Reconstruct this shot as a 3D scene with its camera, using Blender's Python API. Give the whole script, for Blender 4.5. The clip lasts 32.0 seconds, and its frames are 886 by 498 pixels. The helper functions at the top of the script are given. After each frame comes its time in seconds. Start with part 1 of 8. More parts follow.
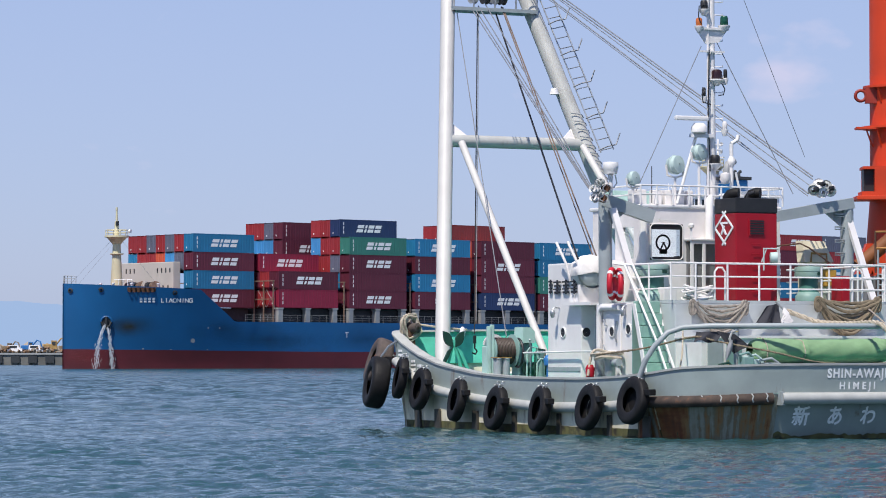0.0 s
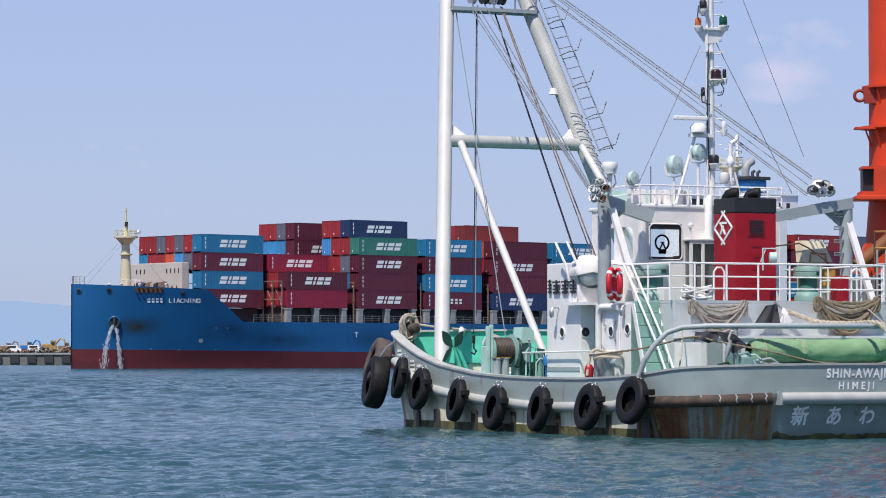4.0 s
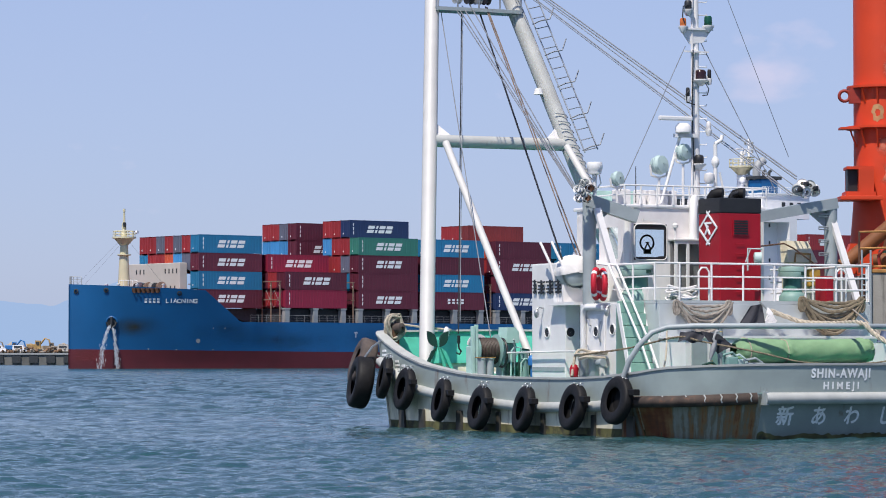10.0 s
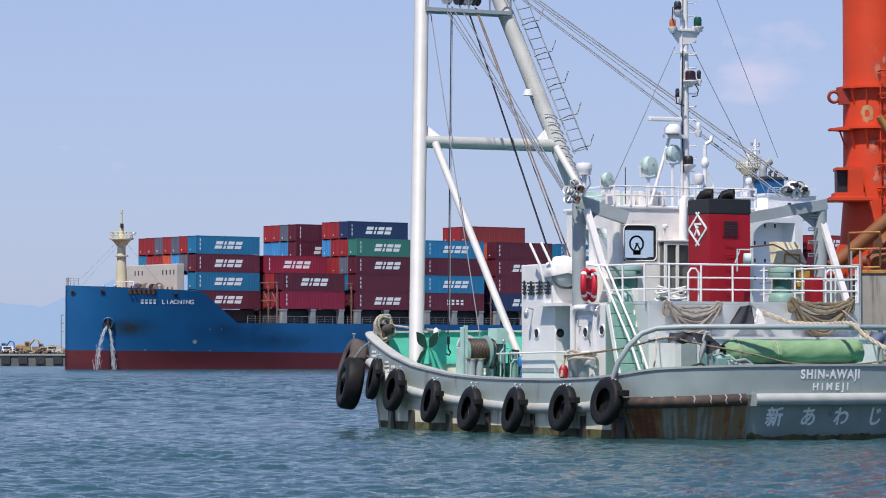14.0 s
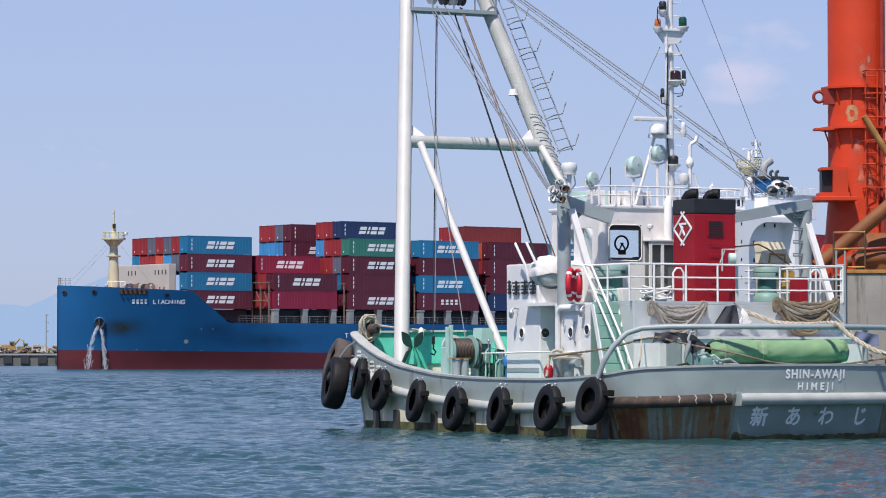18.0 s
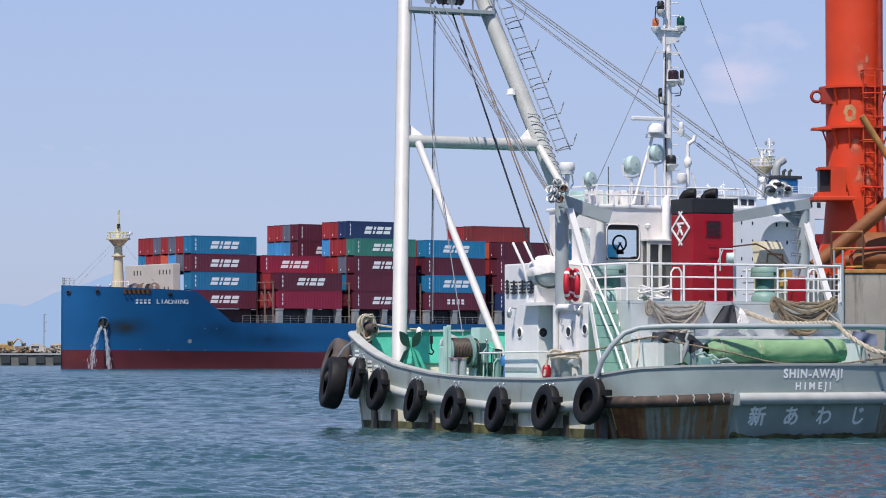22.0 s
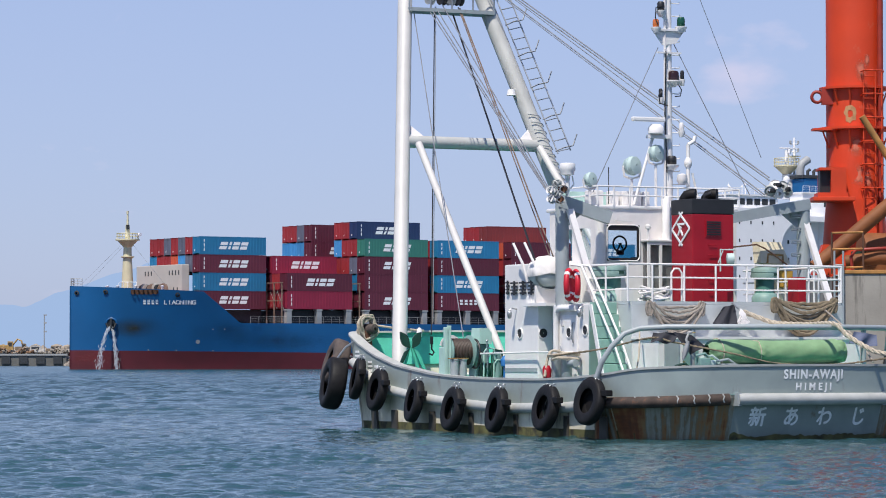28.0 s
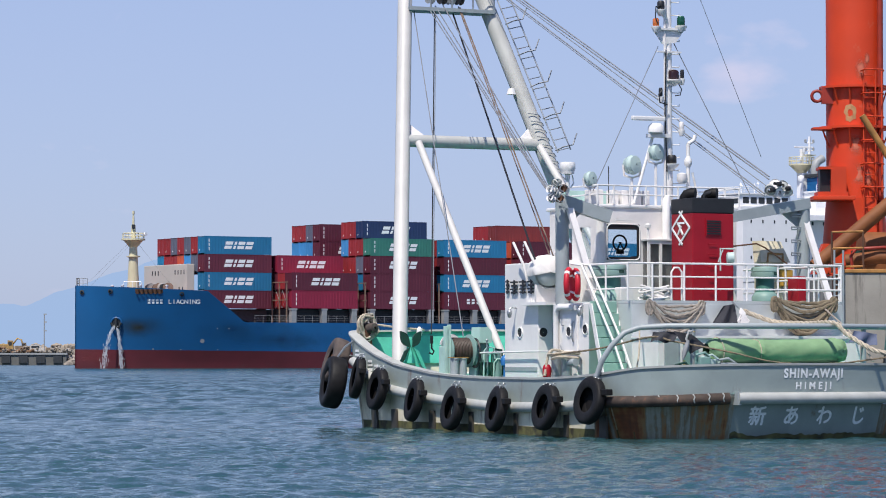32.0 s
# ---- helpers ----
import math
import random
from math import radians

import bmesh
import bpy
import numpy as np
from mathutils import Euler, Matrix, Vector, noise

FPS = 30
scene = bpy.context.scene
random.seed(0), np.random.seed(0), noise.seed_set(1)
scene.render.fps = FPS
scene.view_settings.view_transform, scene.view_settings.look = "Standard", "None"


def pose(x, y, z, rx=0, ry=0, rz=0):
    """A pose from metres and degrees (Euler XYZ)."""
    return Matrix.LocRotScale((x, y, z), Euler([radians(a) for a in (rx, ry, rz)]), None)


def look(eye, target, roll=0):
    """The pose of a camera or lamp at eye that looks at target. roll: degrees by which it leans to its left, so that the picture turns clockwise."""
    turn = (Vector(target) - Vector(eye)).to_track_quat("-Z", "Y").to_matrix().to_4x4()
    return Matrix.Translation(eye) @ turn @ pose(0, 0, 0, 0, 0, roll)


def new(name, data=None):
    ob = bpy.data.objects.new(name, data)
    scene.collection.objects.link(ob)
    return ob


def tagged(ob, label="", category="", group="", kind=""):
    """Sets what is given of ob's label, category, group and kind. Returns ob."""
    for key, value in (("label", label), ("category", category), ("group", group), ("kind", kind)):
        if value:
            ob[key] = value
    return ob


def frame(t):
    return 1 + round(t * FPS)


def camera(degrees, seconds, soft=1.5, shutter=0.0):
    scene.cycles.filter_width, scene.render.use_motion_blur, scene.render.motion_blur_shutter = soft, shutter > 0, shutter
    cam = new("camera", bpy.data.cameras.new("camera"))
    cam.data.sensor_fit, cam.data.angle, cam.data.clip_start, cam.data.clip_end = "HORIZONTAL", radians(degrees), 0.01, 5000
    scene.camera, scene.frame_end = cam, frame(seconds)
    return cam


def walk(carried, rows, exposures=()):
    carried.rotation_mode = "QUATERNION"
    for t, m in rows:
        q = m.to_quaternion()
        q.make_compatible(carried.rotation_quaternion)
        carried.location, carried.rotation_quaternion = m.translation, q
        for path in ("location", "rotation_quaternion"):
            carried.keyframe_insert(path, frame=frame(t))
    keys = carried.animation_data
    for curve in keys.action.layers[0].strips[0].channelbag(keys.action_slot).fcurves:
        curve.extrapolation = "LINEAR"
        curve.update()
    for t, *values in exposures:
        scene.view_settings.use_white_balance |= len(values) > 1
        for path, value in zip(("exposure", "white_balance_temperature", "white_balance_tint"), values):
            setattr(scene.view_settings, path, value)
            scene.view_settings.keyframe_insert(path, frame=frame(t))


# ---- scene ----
EYE = (0.0, 0.0, 1.85)
cam = camera(15.666, 32.0, soft=1.0)
# seconds, turn to the left and tilt up in degrees
PATH = [
    (0, 0.7811, 1.9186), (0.5, 0.7875, 1.9238), (1, 0.7900, 1.9226), (1.5, 0.7952, 1.9211),
    (2, 0.8002, 1.9186), (2.5, 0.7939, 1.9097), (3, 0.7927, 1.9174), (3.5, 0.7824, 1.9161),
    (5.5, 0.6963, 1.9238), (6, 0.6733, 1.9213), (6.5, 0.6566, 1.9238), (7, 0.6298, 1.9251),
    (7.5, 0.6077, 1.9186), (8, 0.5926, 1.9200), (8.5, 0.5721, 1.9149), (9, 0.5577, 1.9263),
    (9.5, 0.5286, 1.9200), (10, 0.4976, 1.9188), (10.5, 0.4899, 1.9211), (11, 0.4591, 1.9225),
    (11.5, 0.4463, 1.9330), (12, 0.4192, 1.9330), (12.5, 0.3898, 1.9303), (13, 0.3602, 1.9277),
    (13.5, 0.3372, 1.9211), (14, 0.3127, 1.9343), (14.5, 0.2886, 1.9369), (16.5, 0.1384, 1.9278),
    (17, 0.1230, 1.9343), (17.5, 0.0871, 1.9356), (18, 0.0475, 1.9304), (18.5, 0.0307, 1.9343),
    (19, 0.0000, 1.9343), (19.5, 0.0013, 1.9343), (20, 0.0064, 1.9238), (20.5, 0.0050, 1.9225),
    (21, 0.0101, 1.9316), (21.5, 0.0050, 1.9251), (22, 0.0101, 1.9238), (22.5, 0.0101, 1.9394),
    (23, 0.0152, 1.9304), (23.5, 0.0152, 1.9330), (24, 0.0152, 1.9212), (24.5, 0.0152, 1.9072),
    (25, 0.0152, 1.9109), (25.5, 0.0165, 1.9186), (27.5, 0.0152, 1.9238), (28, 0.0152, 1.9343),
    (28.5, 0.0152, 1.9225), (29, 0.0152, 1.9265), (29.5, 0.0152, 1.9226), (30, 0.0165, 1.9186),
    (30.5, 0.0152, 1.9213), (31, 0.0152, 1.9238), (31.5, 0.0177, 1.9251), (32, 0.0152, 1.9186)]
walk(cam, [(t, pose(*EYE, 90 + up, 0, turn)) for t, turn, up in PATH])

# container ship: seconds, place of its first bay, heading of its keel
SHIP_PATH = [(0, -46.37, 507.45, 42.06), (2, -45.80, 509.21, 41.16), (4, -45.17, 510.24, 40.46), (6, -44.51, 510.85, 39.82), (8, -43.87, 511.29, 39.20), (10, -43.27, 511.74, 38.56), (12, -42.72, 512.30, 37.89), (14, -42.21, 513.01, 37.21), (16, -41.73, 513.82, 36.52), (18, -41.29, 514.65, 35.85), (20, -40.86, 515.39, 35.18), (22, -40.43, 515.94, 34.51), (24, -40.01, 516.26, 33.82), (26, -39.59, 516.40, 33.11), (28, -39.19, 516.55, 32.36), (30, -38.84, 517.13, 31.56), (32, -38.59, 518.85, 30.74)]

# ---- light ----
SUN_DIR = Vector((-0.195, -0.460, 0.866)).normalized()
world = bpy.data.worlds.new("world")
scene.world = world
world.use_nodes = True
wn, wl = world.node_tree.nodes, world.node_tree.links
sky = wn.new("ShaderNodeTexSky")
sky.sky_type, sky.sun_disc = "NISHITA", False
sky.sun_elevation = math.asin(SUN_DIR.z)
sky.sun_rotation = math.atan2(SUN_DIR.x, SUN_DIR.y)
sky.altitude, sky.air_density, sky.dust_density, sky.ozone_density = 0, 1.0, 0.6, 3.0
wbg = wn["Background"]
wbg.inputs["Strength"].default_value = 0.10
# faint summer clouds in the distance
wco = wn.new("ShaderNodeTexCoord")
wmap = wn.new("ShaderNodeMapping")
wmap.inputs["Scale"].default_value = (22, 22, 44)
wl.new(wco.outputs["Generated"], wmap.inputs["Vector"])
wno = wn.new("ShaderNodeTexNoise")
wno.inputs["Scale"].default_value, wno.inputs["Detail"].default_value = 1.6, 6
wl.new(wmap.outputs["Vector"], wno.inputs["Vector"])
wramp = wn.new("ShaderNodeMapRange")
wramp.inputs["From Min"].default_value, wramp.inputs["From Max"].default_value = 0.66, 0.9
wramp.inputs["To Min"].default_value, wramp.inputs["To Max"].default_value = 0.0, 0.45
bank = wn.new("ShaderNodeMapping")
bank.vector_type = "TEXTURE"
bank.inputs["Location"].default_value, bank.inputs["Scale"].default_value = (0.090, 1.0, 0.088), (0.045, 1.0, 0.018)
wl.new(wco.outputs["Generated"], bank.inputs["Vector"])
bankg = wn.new("ShaderNodeTexGradient")
bankg.gradient_type = "SPHERICAL"
wl.new(bank.outputs["Vector"], bankg.inputs["Vector"])
wadd = wn.new("ShaderNodeMath")
wadd.operation = "MULTIPLY_ADD"
wadd.inputs[1].default_value = 0.36
wl.new(bankg.outputs["Fac"], wadd.inputs[0])
wl.new(wno.outputs["Fac"], wadd.inputs[2])
wl.new(wadd.outputs[0], wramp.inputs["Value"])
wmix = wn.new("ShaderNodeMix")
wmix.data_type = "RGBA"
wtint = wn.new("ShaderNodeMix")
wtint.data_type, wtint.blend_type = "RGBA", "MULTIPLY"
wtint.inputs["Factor"].default_value = 1.0
wtint.inputs["B"].default_value = (0.86, 0.93, 1.20, 1)
wl.new(sky.outputs["Color"], wtint.inputs["A"])
wl.new(wramp.outputs["Result"], wmix.inputs["Factor"])
whaze = wn.new("ShaderNodeMix")
whaze.data_type = "RGBA"
wsep = wn.new("ShaderNodeSeparateXYZ")
wl.new(wco.outputs["Generated"], wsep.inputs["Vector"])
wfade = wn.new("ShaderNodeMapRange")
wfade.inputs["From Min"].default_value, wfade.inputs["From Max"].default_value = 0.09, 0.42
wfade.inputs["To Min"].default_value, wfade.inputs["To Max"].default_value = 0.62, 0.04
wl.new(wsep.outputs["Z"], wfade.inputs["Value"])
wl.new(wfade.outputs["Result"], whaze.inputs["Factor"])
whaze.inputs["B"].default_value = (4.42, 5.12, 7.62, 1)
wl.new(wtint.outputs["Result"], whaze.inputs["A"])
wl.new(whaze.outputs["Result"], wmix.inputs["A"])
wmix.inputs["B"].default_value = (7.9, 7.0, 8.4, 1)
wl.new(wmix.outputs["Result"], wbg.inputs["Color"])

sun = new("sun", bpy.data.lights.new("sun", "SUN"))
sun.data.energy, sun.data.angle, sun.data.color = 4.6, radians(0.5), (1.0, 0.935, 0.85)
sun.matrix_world = look(SUN_DIR * 100, (0, 0, 0))
scene.view_settings.exposure = 0.07


# ---- materials ----
def mat(name, color, rough=0.5, metal=0.0, vary=0.12, scale=3.0, bump=0.1, bump_scale=40.0,
        stain=None, stain_amount=0.0, stain_scale=1.2, streak=1.0, island=0.0):
    """A surface with broad patches, fine grain, and optional stains that run down it."""
    m = bpy.data.materials.new(name)
    m.use_nodes = True
    n, l = m.node_tree.nodes, m.node_tree.links
    b = n["Principled BSDF"]
    b.inputs["Roughness"].default_value, b.inputs["Metallic"].default_value = rough, metal
    co = n.new("ShaderNodeTexCoord")
    broad = n.new("ShaderNodeTexNoise")
    broad.inputs["Scale"].default_value, broad.inputs["Detail"].default_value = scale, 5
    l.new(co.outputs["Object"], broad.inputs["Vector"])
    ramp = n.new("ShaderNodeMapRange")
    ramp.inputs["From Min"].default_value, ramp.inputs["From Max"].default_value = 0.3, 0.7
    ramp.inputs["To Min"].default_value, ramp.inputs["To Max"].default_value = 1 - vary, 1 + vary
    l.new(broad.outputs["Fac"], ramp.inputs["Value"])
    value = ramp.outputs["Result"]
    if island:
        info = n.new("ShaderNodeObjectInfo")
        r2 = n.new("ShaderNodeMapRange")
        r2.inputs["To Min"].default_value, r2.inputs["To Max"].default_value = 1 - island, 1 + island
        l.new(info.outputs["Random"], r2.inputs["Value"])
        mul = n.new("ShaderNodeMath")
        mul.operation = "MULTIPLY"
        l.new(value, mul.inputs[0])
        l.new(r2.outputs["Result"], mul.inputs[1])
        value = mul.outputs[0]
    tint = n.new("ShaderNodeMix")
    tint.data_type, tint.blend_type = "RGBA", "MULTIPLY"
    tint.inputs["Factor"].default_value = 1.0
    tint.inputs["A"].default_value = (*color, 1)
    l.new(value, tint.inputs["B"])
    out = tint.outputs["Result"]
    if stain_amount:
        mp = n.new("ShaderNodeMapping")
        mp.inputs["Scale"].default_value = (1, 1, 1 / streak)
        l.new(co.outputs["Object"], mp.inputs["Vector"])
        st = n.new("ShaderNodeTexNoise")
        st.inputs["Scale"].default_value, st.inputs["Detail"].default_value = stain_scale, 8
        st.inputs["Roughness"].default_value = 0.65
        l.new(mp.outputs["Vector"], st.inputs["Vector"])
        sr = n.new("ShaderNodeMapRange")
        sr.inputs["From Min"].default_value = 0.72 - 0.3 * stain_amount
        sr.inputs["From Max"].default_value = 0.86 - 0.3 * stain_amount
        l.new(st.outputs["Fac"], sr.inputs["Value"])
        mx = n.new("ShaderNodeMix")
        mx.data_type = "RGBA"
        l.new(sr.outputs["Result"], mx.inputs["Factor"])
        l.new(out, mx.inputs["A"])
        mx.inputs["B"].default_value = (*stain, 1)
        out = mx.outputs["Result"]
    l.new(out, b.inputs["Base Color"])
    if bump:
        fine = n.new("ShaderNodeTexNoise")
        fine.inputs["Scale"].default_value, fine.inputs["Detail"].default_value = bump_scale, 4
        l.new(co.outputs["Object"], fine.inputs["Vector"])
        bp = n.new("ShaderNodeBump")
        bp.inputs["Strength"].default_value, bp.inputs["Distance"].default_value = bump, 0.01
        l.new(fine.outputs["Fac"], bp.inputs["Height"])
        l.new(bp.outputs["Normal"], b.inputs["Normal"])
    return m


RUST = (0.14, 0.055, 0.025)
M_WHITE = mat("white_paint", (0.80, 0.785, 0.765), 0.4, vary=0.05, scale=2, stain=(0.45, 0.36, 0.28), stain_amount=0.22, stain_scale=2.2, streak=5)
M_OFFWHITE = mat("pale_grey_paint", (0.78, 0.75, 0.73), 0.45, vary=0.06, stain=(0.3, 0.25, 0.2), stain_amount=0.2, stain_scale=2, streak=6)
M_GREY = mat("grey_paint", (0.33, 0.37, 0.38), 0.45, vary=0.08, stain=(0.2, 0.16, 0.13), stain_amount=0.25, stain_scale=1.8, streak=5)
M_HULL = mat("weathered_grey_blue_hull_paint", (0.292, 0.347, 0.338), 0.42, vary=0.12, scale=1.3, stain=RUST, stain_amount=0.3, stain_scale=1.1, streak=3)
M_MINT = mat("mint_green_paint", (0.21, 0.34, 0.31), 0.5, vary=0.1, stain=(0.2, 0.2, 0.16), stain_amount=0.25, stain_scale=3, streak=3)
M_PALEMINT = mat("pale_mint_paint", (0.42, 0.62, 0.55), 0.5, vary=0.08, stain=(0.2, 0.3, 0.25), stain_amount=0.2)
M_DECK = mat("green_deck_paint", (0.095, 0.50, 0.36), 0.55, vary=0.12, stain=(0.1, 0.16, 0.12), stain_amount=0.3, stain_scale=2)
M_DARKGREEN = mat("dark_green_paint", (0.012, 0.05, 0.034), 0.5, vary=0.15)
M_RED = mat("crimson_paint", (0.33, 0.002, 0.012), 0.5, vary=0.1, scale=1.5, stain=(0.16, 0.01, 0.015), stain_amount=0.2, streak=4)
M_BLACK = mat("black_paint", (0.018, 0.018, 0.02), 0.5, vary=0.2)
M_RUBBER = mat("black_rubber", (0.011, 0.0105, 0.011), 0.6, vary=0.3, scale=6, bump=0.4, stain=(0.03, 0.025, 0.022), stain_amount=0.25, stain_scale=4)
M_RUBBER.node_tree.nodes["Principled BSDF"].inputs["Specular IOR Level"].default_value = 0.25
M_OLDRUBBER = mat("rusty_old_rubber", (0.085, 0.066, 0.058), 0.8, vary=0.3, scale=5, bump=0.5, stain=(0.2, 0.05, 0.03), stain_amount=0.3, stain_scale=3)
M_RUST = mat("rusted_steel", (0.12, 0.055, 0.03), 0.85, vary=0.4, scale=3, bump=0.5, stain=(0.05, 0.03, 0.025), stain_amount=0.5, stain_scale=3)
M_STEEL = mat("galvanised_steel", (0.42, 0.44, 0.45), 0.4, metal=0.7, vary=0.12, stain=RUST, stain_amount=0.2)
M_WIRE = mat("steel_wire", (0.24, 0.25, 0.27), 0.6, metal=0.3, vary=0.2)
M_BROWNWIRE = mat("rusty_brown_wire", (0.17, 0.12, 0.09), 0.7, vary=0.25)
M_DARKWIRE = mat("greased_wire", (0.012, 0.012, 0.014), 0.6, vary=0.2)
M_ROPE = mat("hemp_rope", (0.46, 0.40, 0.31), 0.9, vary=0.25, scale=14, bump=0.8, bump_scale=60)
M_ROPE_GREY = mat("grey_rope", (0.30, 0.265, 0.225), 0.9, vary=0.25, scale=14, bump=0.8, bump_scale=60)
M_ROPE_BROWN = mat("brown_rope", (0.20, 0.16, 0.105), 0.9, vary=0.3, scale=14, bump=0.8, bump_scale=60)
M_TARP = mat("green_tarpaulin", (0.20, 0.335, 0.18), 0.85, vary=0.1, scale=3, bump=0.7, bump_scale=7, stain=(0.2, 0.32, 0.2), stain_amount=0.3, stain_scale=4)
M_ORANGE = mat("orange_red_crane_paint", (0.60, 0.048, 0.006), 0.55, vary=0.12, scale=0.8, stain=(0.50, 0.10, 0.04), stain_amount=0.18, stain_scale=1.1, streak=2)
M_ORANGE_DARK = mat("dark_orange_paint", (0.30, 0.03, 0.015), 0.5, vary=0.15)
M_RUSTORANGE = mat("rusty_orange_boom", (0.20, 0.066, 0.016), 0.7, vary=0.25, scale=2, stain=RUST, stain_amount=0.4, stain_scale=2)
M_CONCRETE = mat("weathered_concrete", (0.32, 0.295, 0.255), 0.9, vary=0.18, scale=0.9, bump=0.6, bump_scale=14, stain=(0.10, 0.09, 0.075), stain_amount=0.62, stain_scale=2.6, streak=9)
M_CREAM = mat("cream_paint", (0.70, 0.63, 0.46), 0.5, vary=0.08, stain=(0.35, 0.24, 0.12), stain_amount=0.2, streak=4)
M_YELLOW = mat("yellow_paint", (0.55, 0.32, 0.06), 0.5, vary=0.12)
M_OCHREBAR = mat("ochre_rusty_bar", (0.36, 0.20, 0.06), 0.7, vary=0.25, scale=5, stain=RUST, stain_amount=0.3)
M_RINGRED = mat("lifebuoy_red", (0.56, 0.012, 0.03), 0.5, vary=0.08)
M_BLUE_CAP = mat("blue_plastic", (0.03, 0.16, 0.42), 0.4)
M_NAVYCLOTH = mat("dark_cloth", (0.035, 0.036, 0.045), 0.85, vary=0.2, bump=0.4)
M_BLUECLOTH = mat("blue_grey_cloth", (0.10, 0.12, 0.19), 0.8, vary=0.2, bump=0.4)
M_LAMPGLASS_G = mat("green_lamp_glass", (0.01, 0.08, 0.05), 0.15)
M_LAMPGLASS_O = mat("amber_lamp_glass", (0.6, 0.16, 0.04), 0.2)
M_LAMPGLASS_D = mat("dark_lamp_glass", (0.03, 0.012, 0.012), 0.15)
M_TEAL_GLASS = mat("searchlight_shell", (0.46, 0.58, 0.55), 0.5, vary=0.1)
M_LETTER = mat("white_lettering", (0.84, 0.85, 0.85), 0.5, vary=0.12, scale=8)

M_SHIPBLUE = mat("blue_ship_hull_paint", (0.003, 0.092, 0.252), 0.45, vary=0.12, scale=0.12, bump=0.12, bump_scale=1.2, stain=(0.005, 0.068, 0.175), stain_amount=0.55, stain_scale=0.07, streak=0.5)
M_BOOT = mat("maroon_antifouling", (0.098, 0.011, 0.018), 0.6, vary=0.15, scale=0.3, stain=(0.09, 0.025, 0.03), stain_amount=0.4, stain_scale=0.25, streak=0.4)
M_SHIPWHITE = mat("ship_white_paint", (0.88, 0.87, 0.86), 0.45, vary=0.04, scale=0.4, stain=(0.5, 0.42, 0.34), stain_amount=0.12, stain_scale=0.5, streak=8)
M_BEIGE = mat("ship_beige_grey_paint", (0.52, 0.49, 0.44), 0.5, vary=0.06, scale=0.4)
M_FRAME = mat("chalky_white_frame_paint", (0.58, 0.565, 0.54), 0.5, vary=0.07, scale=1.5, stain=(0.36, 0.32, 0.27), stain_amount=0.22, stain_scale=1.6, streak=5)
M_FRAME_GREY = mat("weathered_grey_frame_paint", (0.46, 0.465, 0.44), 0.5, vary=0.1, scale=1.5, stain=(0.24, 0.18, 0.13), stain_amount=0.33, stain_scale=2.2, streak=4)
M_PIPE = mat("worn_pale_pipe_paint", (0.42, 0.43, 0.41), 0.5, vary=0.12, scale=3, stain=(0.3, 0.2, 0.13), stain_amount=0.28, stain_scale=3)
M_TYRE_SHADE = mat("tyre_shade_paint", (0.055, 0.05, 0.042), 0.6, vary=0.3, scale=3)
M_SHIPGREY = mat("ship_grey_paint", (0.32, 0.33, 0.33), 0.5, vary=0.1, scale=0.5)
M_SHIPCREAM = mat("ship_cream_paint", (0.62, 0.57, 0.38), 0.5, vary=0.08, scale=0.5)
# near-black for dark fittings, and for painted shade in recesses
M_SHIPDARK = mat("ship_dark_and_recess_shade", (0.03, 0.035, 0.04), 0.7, vary=0.2)
M_RED_ANTI = mat("deck_oxide_red", (0.22, 0.05, 0.04), 0.7)
M_WINCH = mat("brown_grey_winch_paint", (0.22, 0.15, 0.11), 0.7, vary=0.3, scale=2)


def steel_box(name, c):
    return mat(name, c, 0.55, vary=0.08, scale=0.5, bump=0.12, bump_scale=6, stain=(c[0] * 0.5 + 0.03, c[1] * 0.5 + 0.02, c[2] * 0.5 + 0.02), stain_amount=0.22, stain_scale=0.5, streak=2, island=0.12)


BOXC = {"maroon": steel_box("maroon_container_paint", (0.115, 0.018, 0.036)),
        "crimson": steel_box("crimson_container_paint", (0.26, 0.015, 0.045)),
        "red": steel_box("red_container_paint", (0.30, 0.028, 0.034)),
        "blue": steel_box("blue_container_paint", (0.018, 0.18, 0.35)),
        "sky": steel_box("light_blue_container_paint", (0.06, 0.27, 0.55)),
        "navy": steel_box("navy_container_paint", (0.018, 0.04, 0.12)),
        "green": steel_box("green_container_paint", (0.04, 0.20, 0.155)),
        "brown": steel_box("brown_container_paint", (0.17, 0.03, 0.03)),
        "pale": steel_box("pale_blue_container_paint", (0.25, 0.48, 0.62)),
        "slate": steel_box("slate_container_paint", (0.12, 0.13, 0.18)),
        "orange": steel_box("orange_container_paint", (0.50, 0.09, 0.045))}


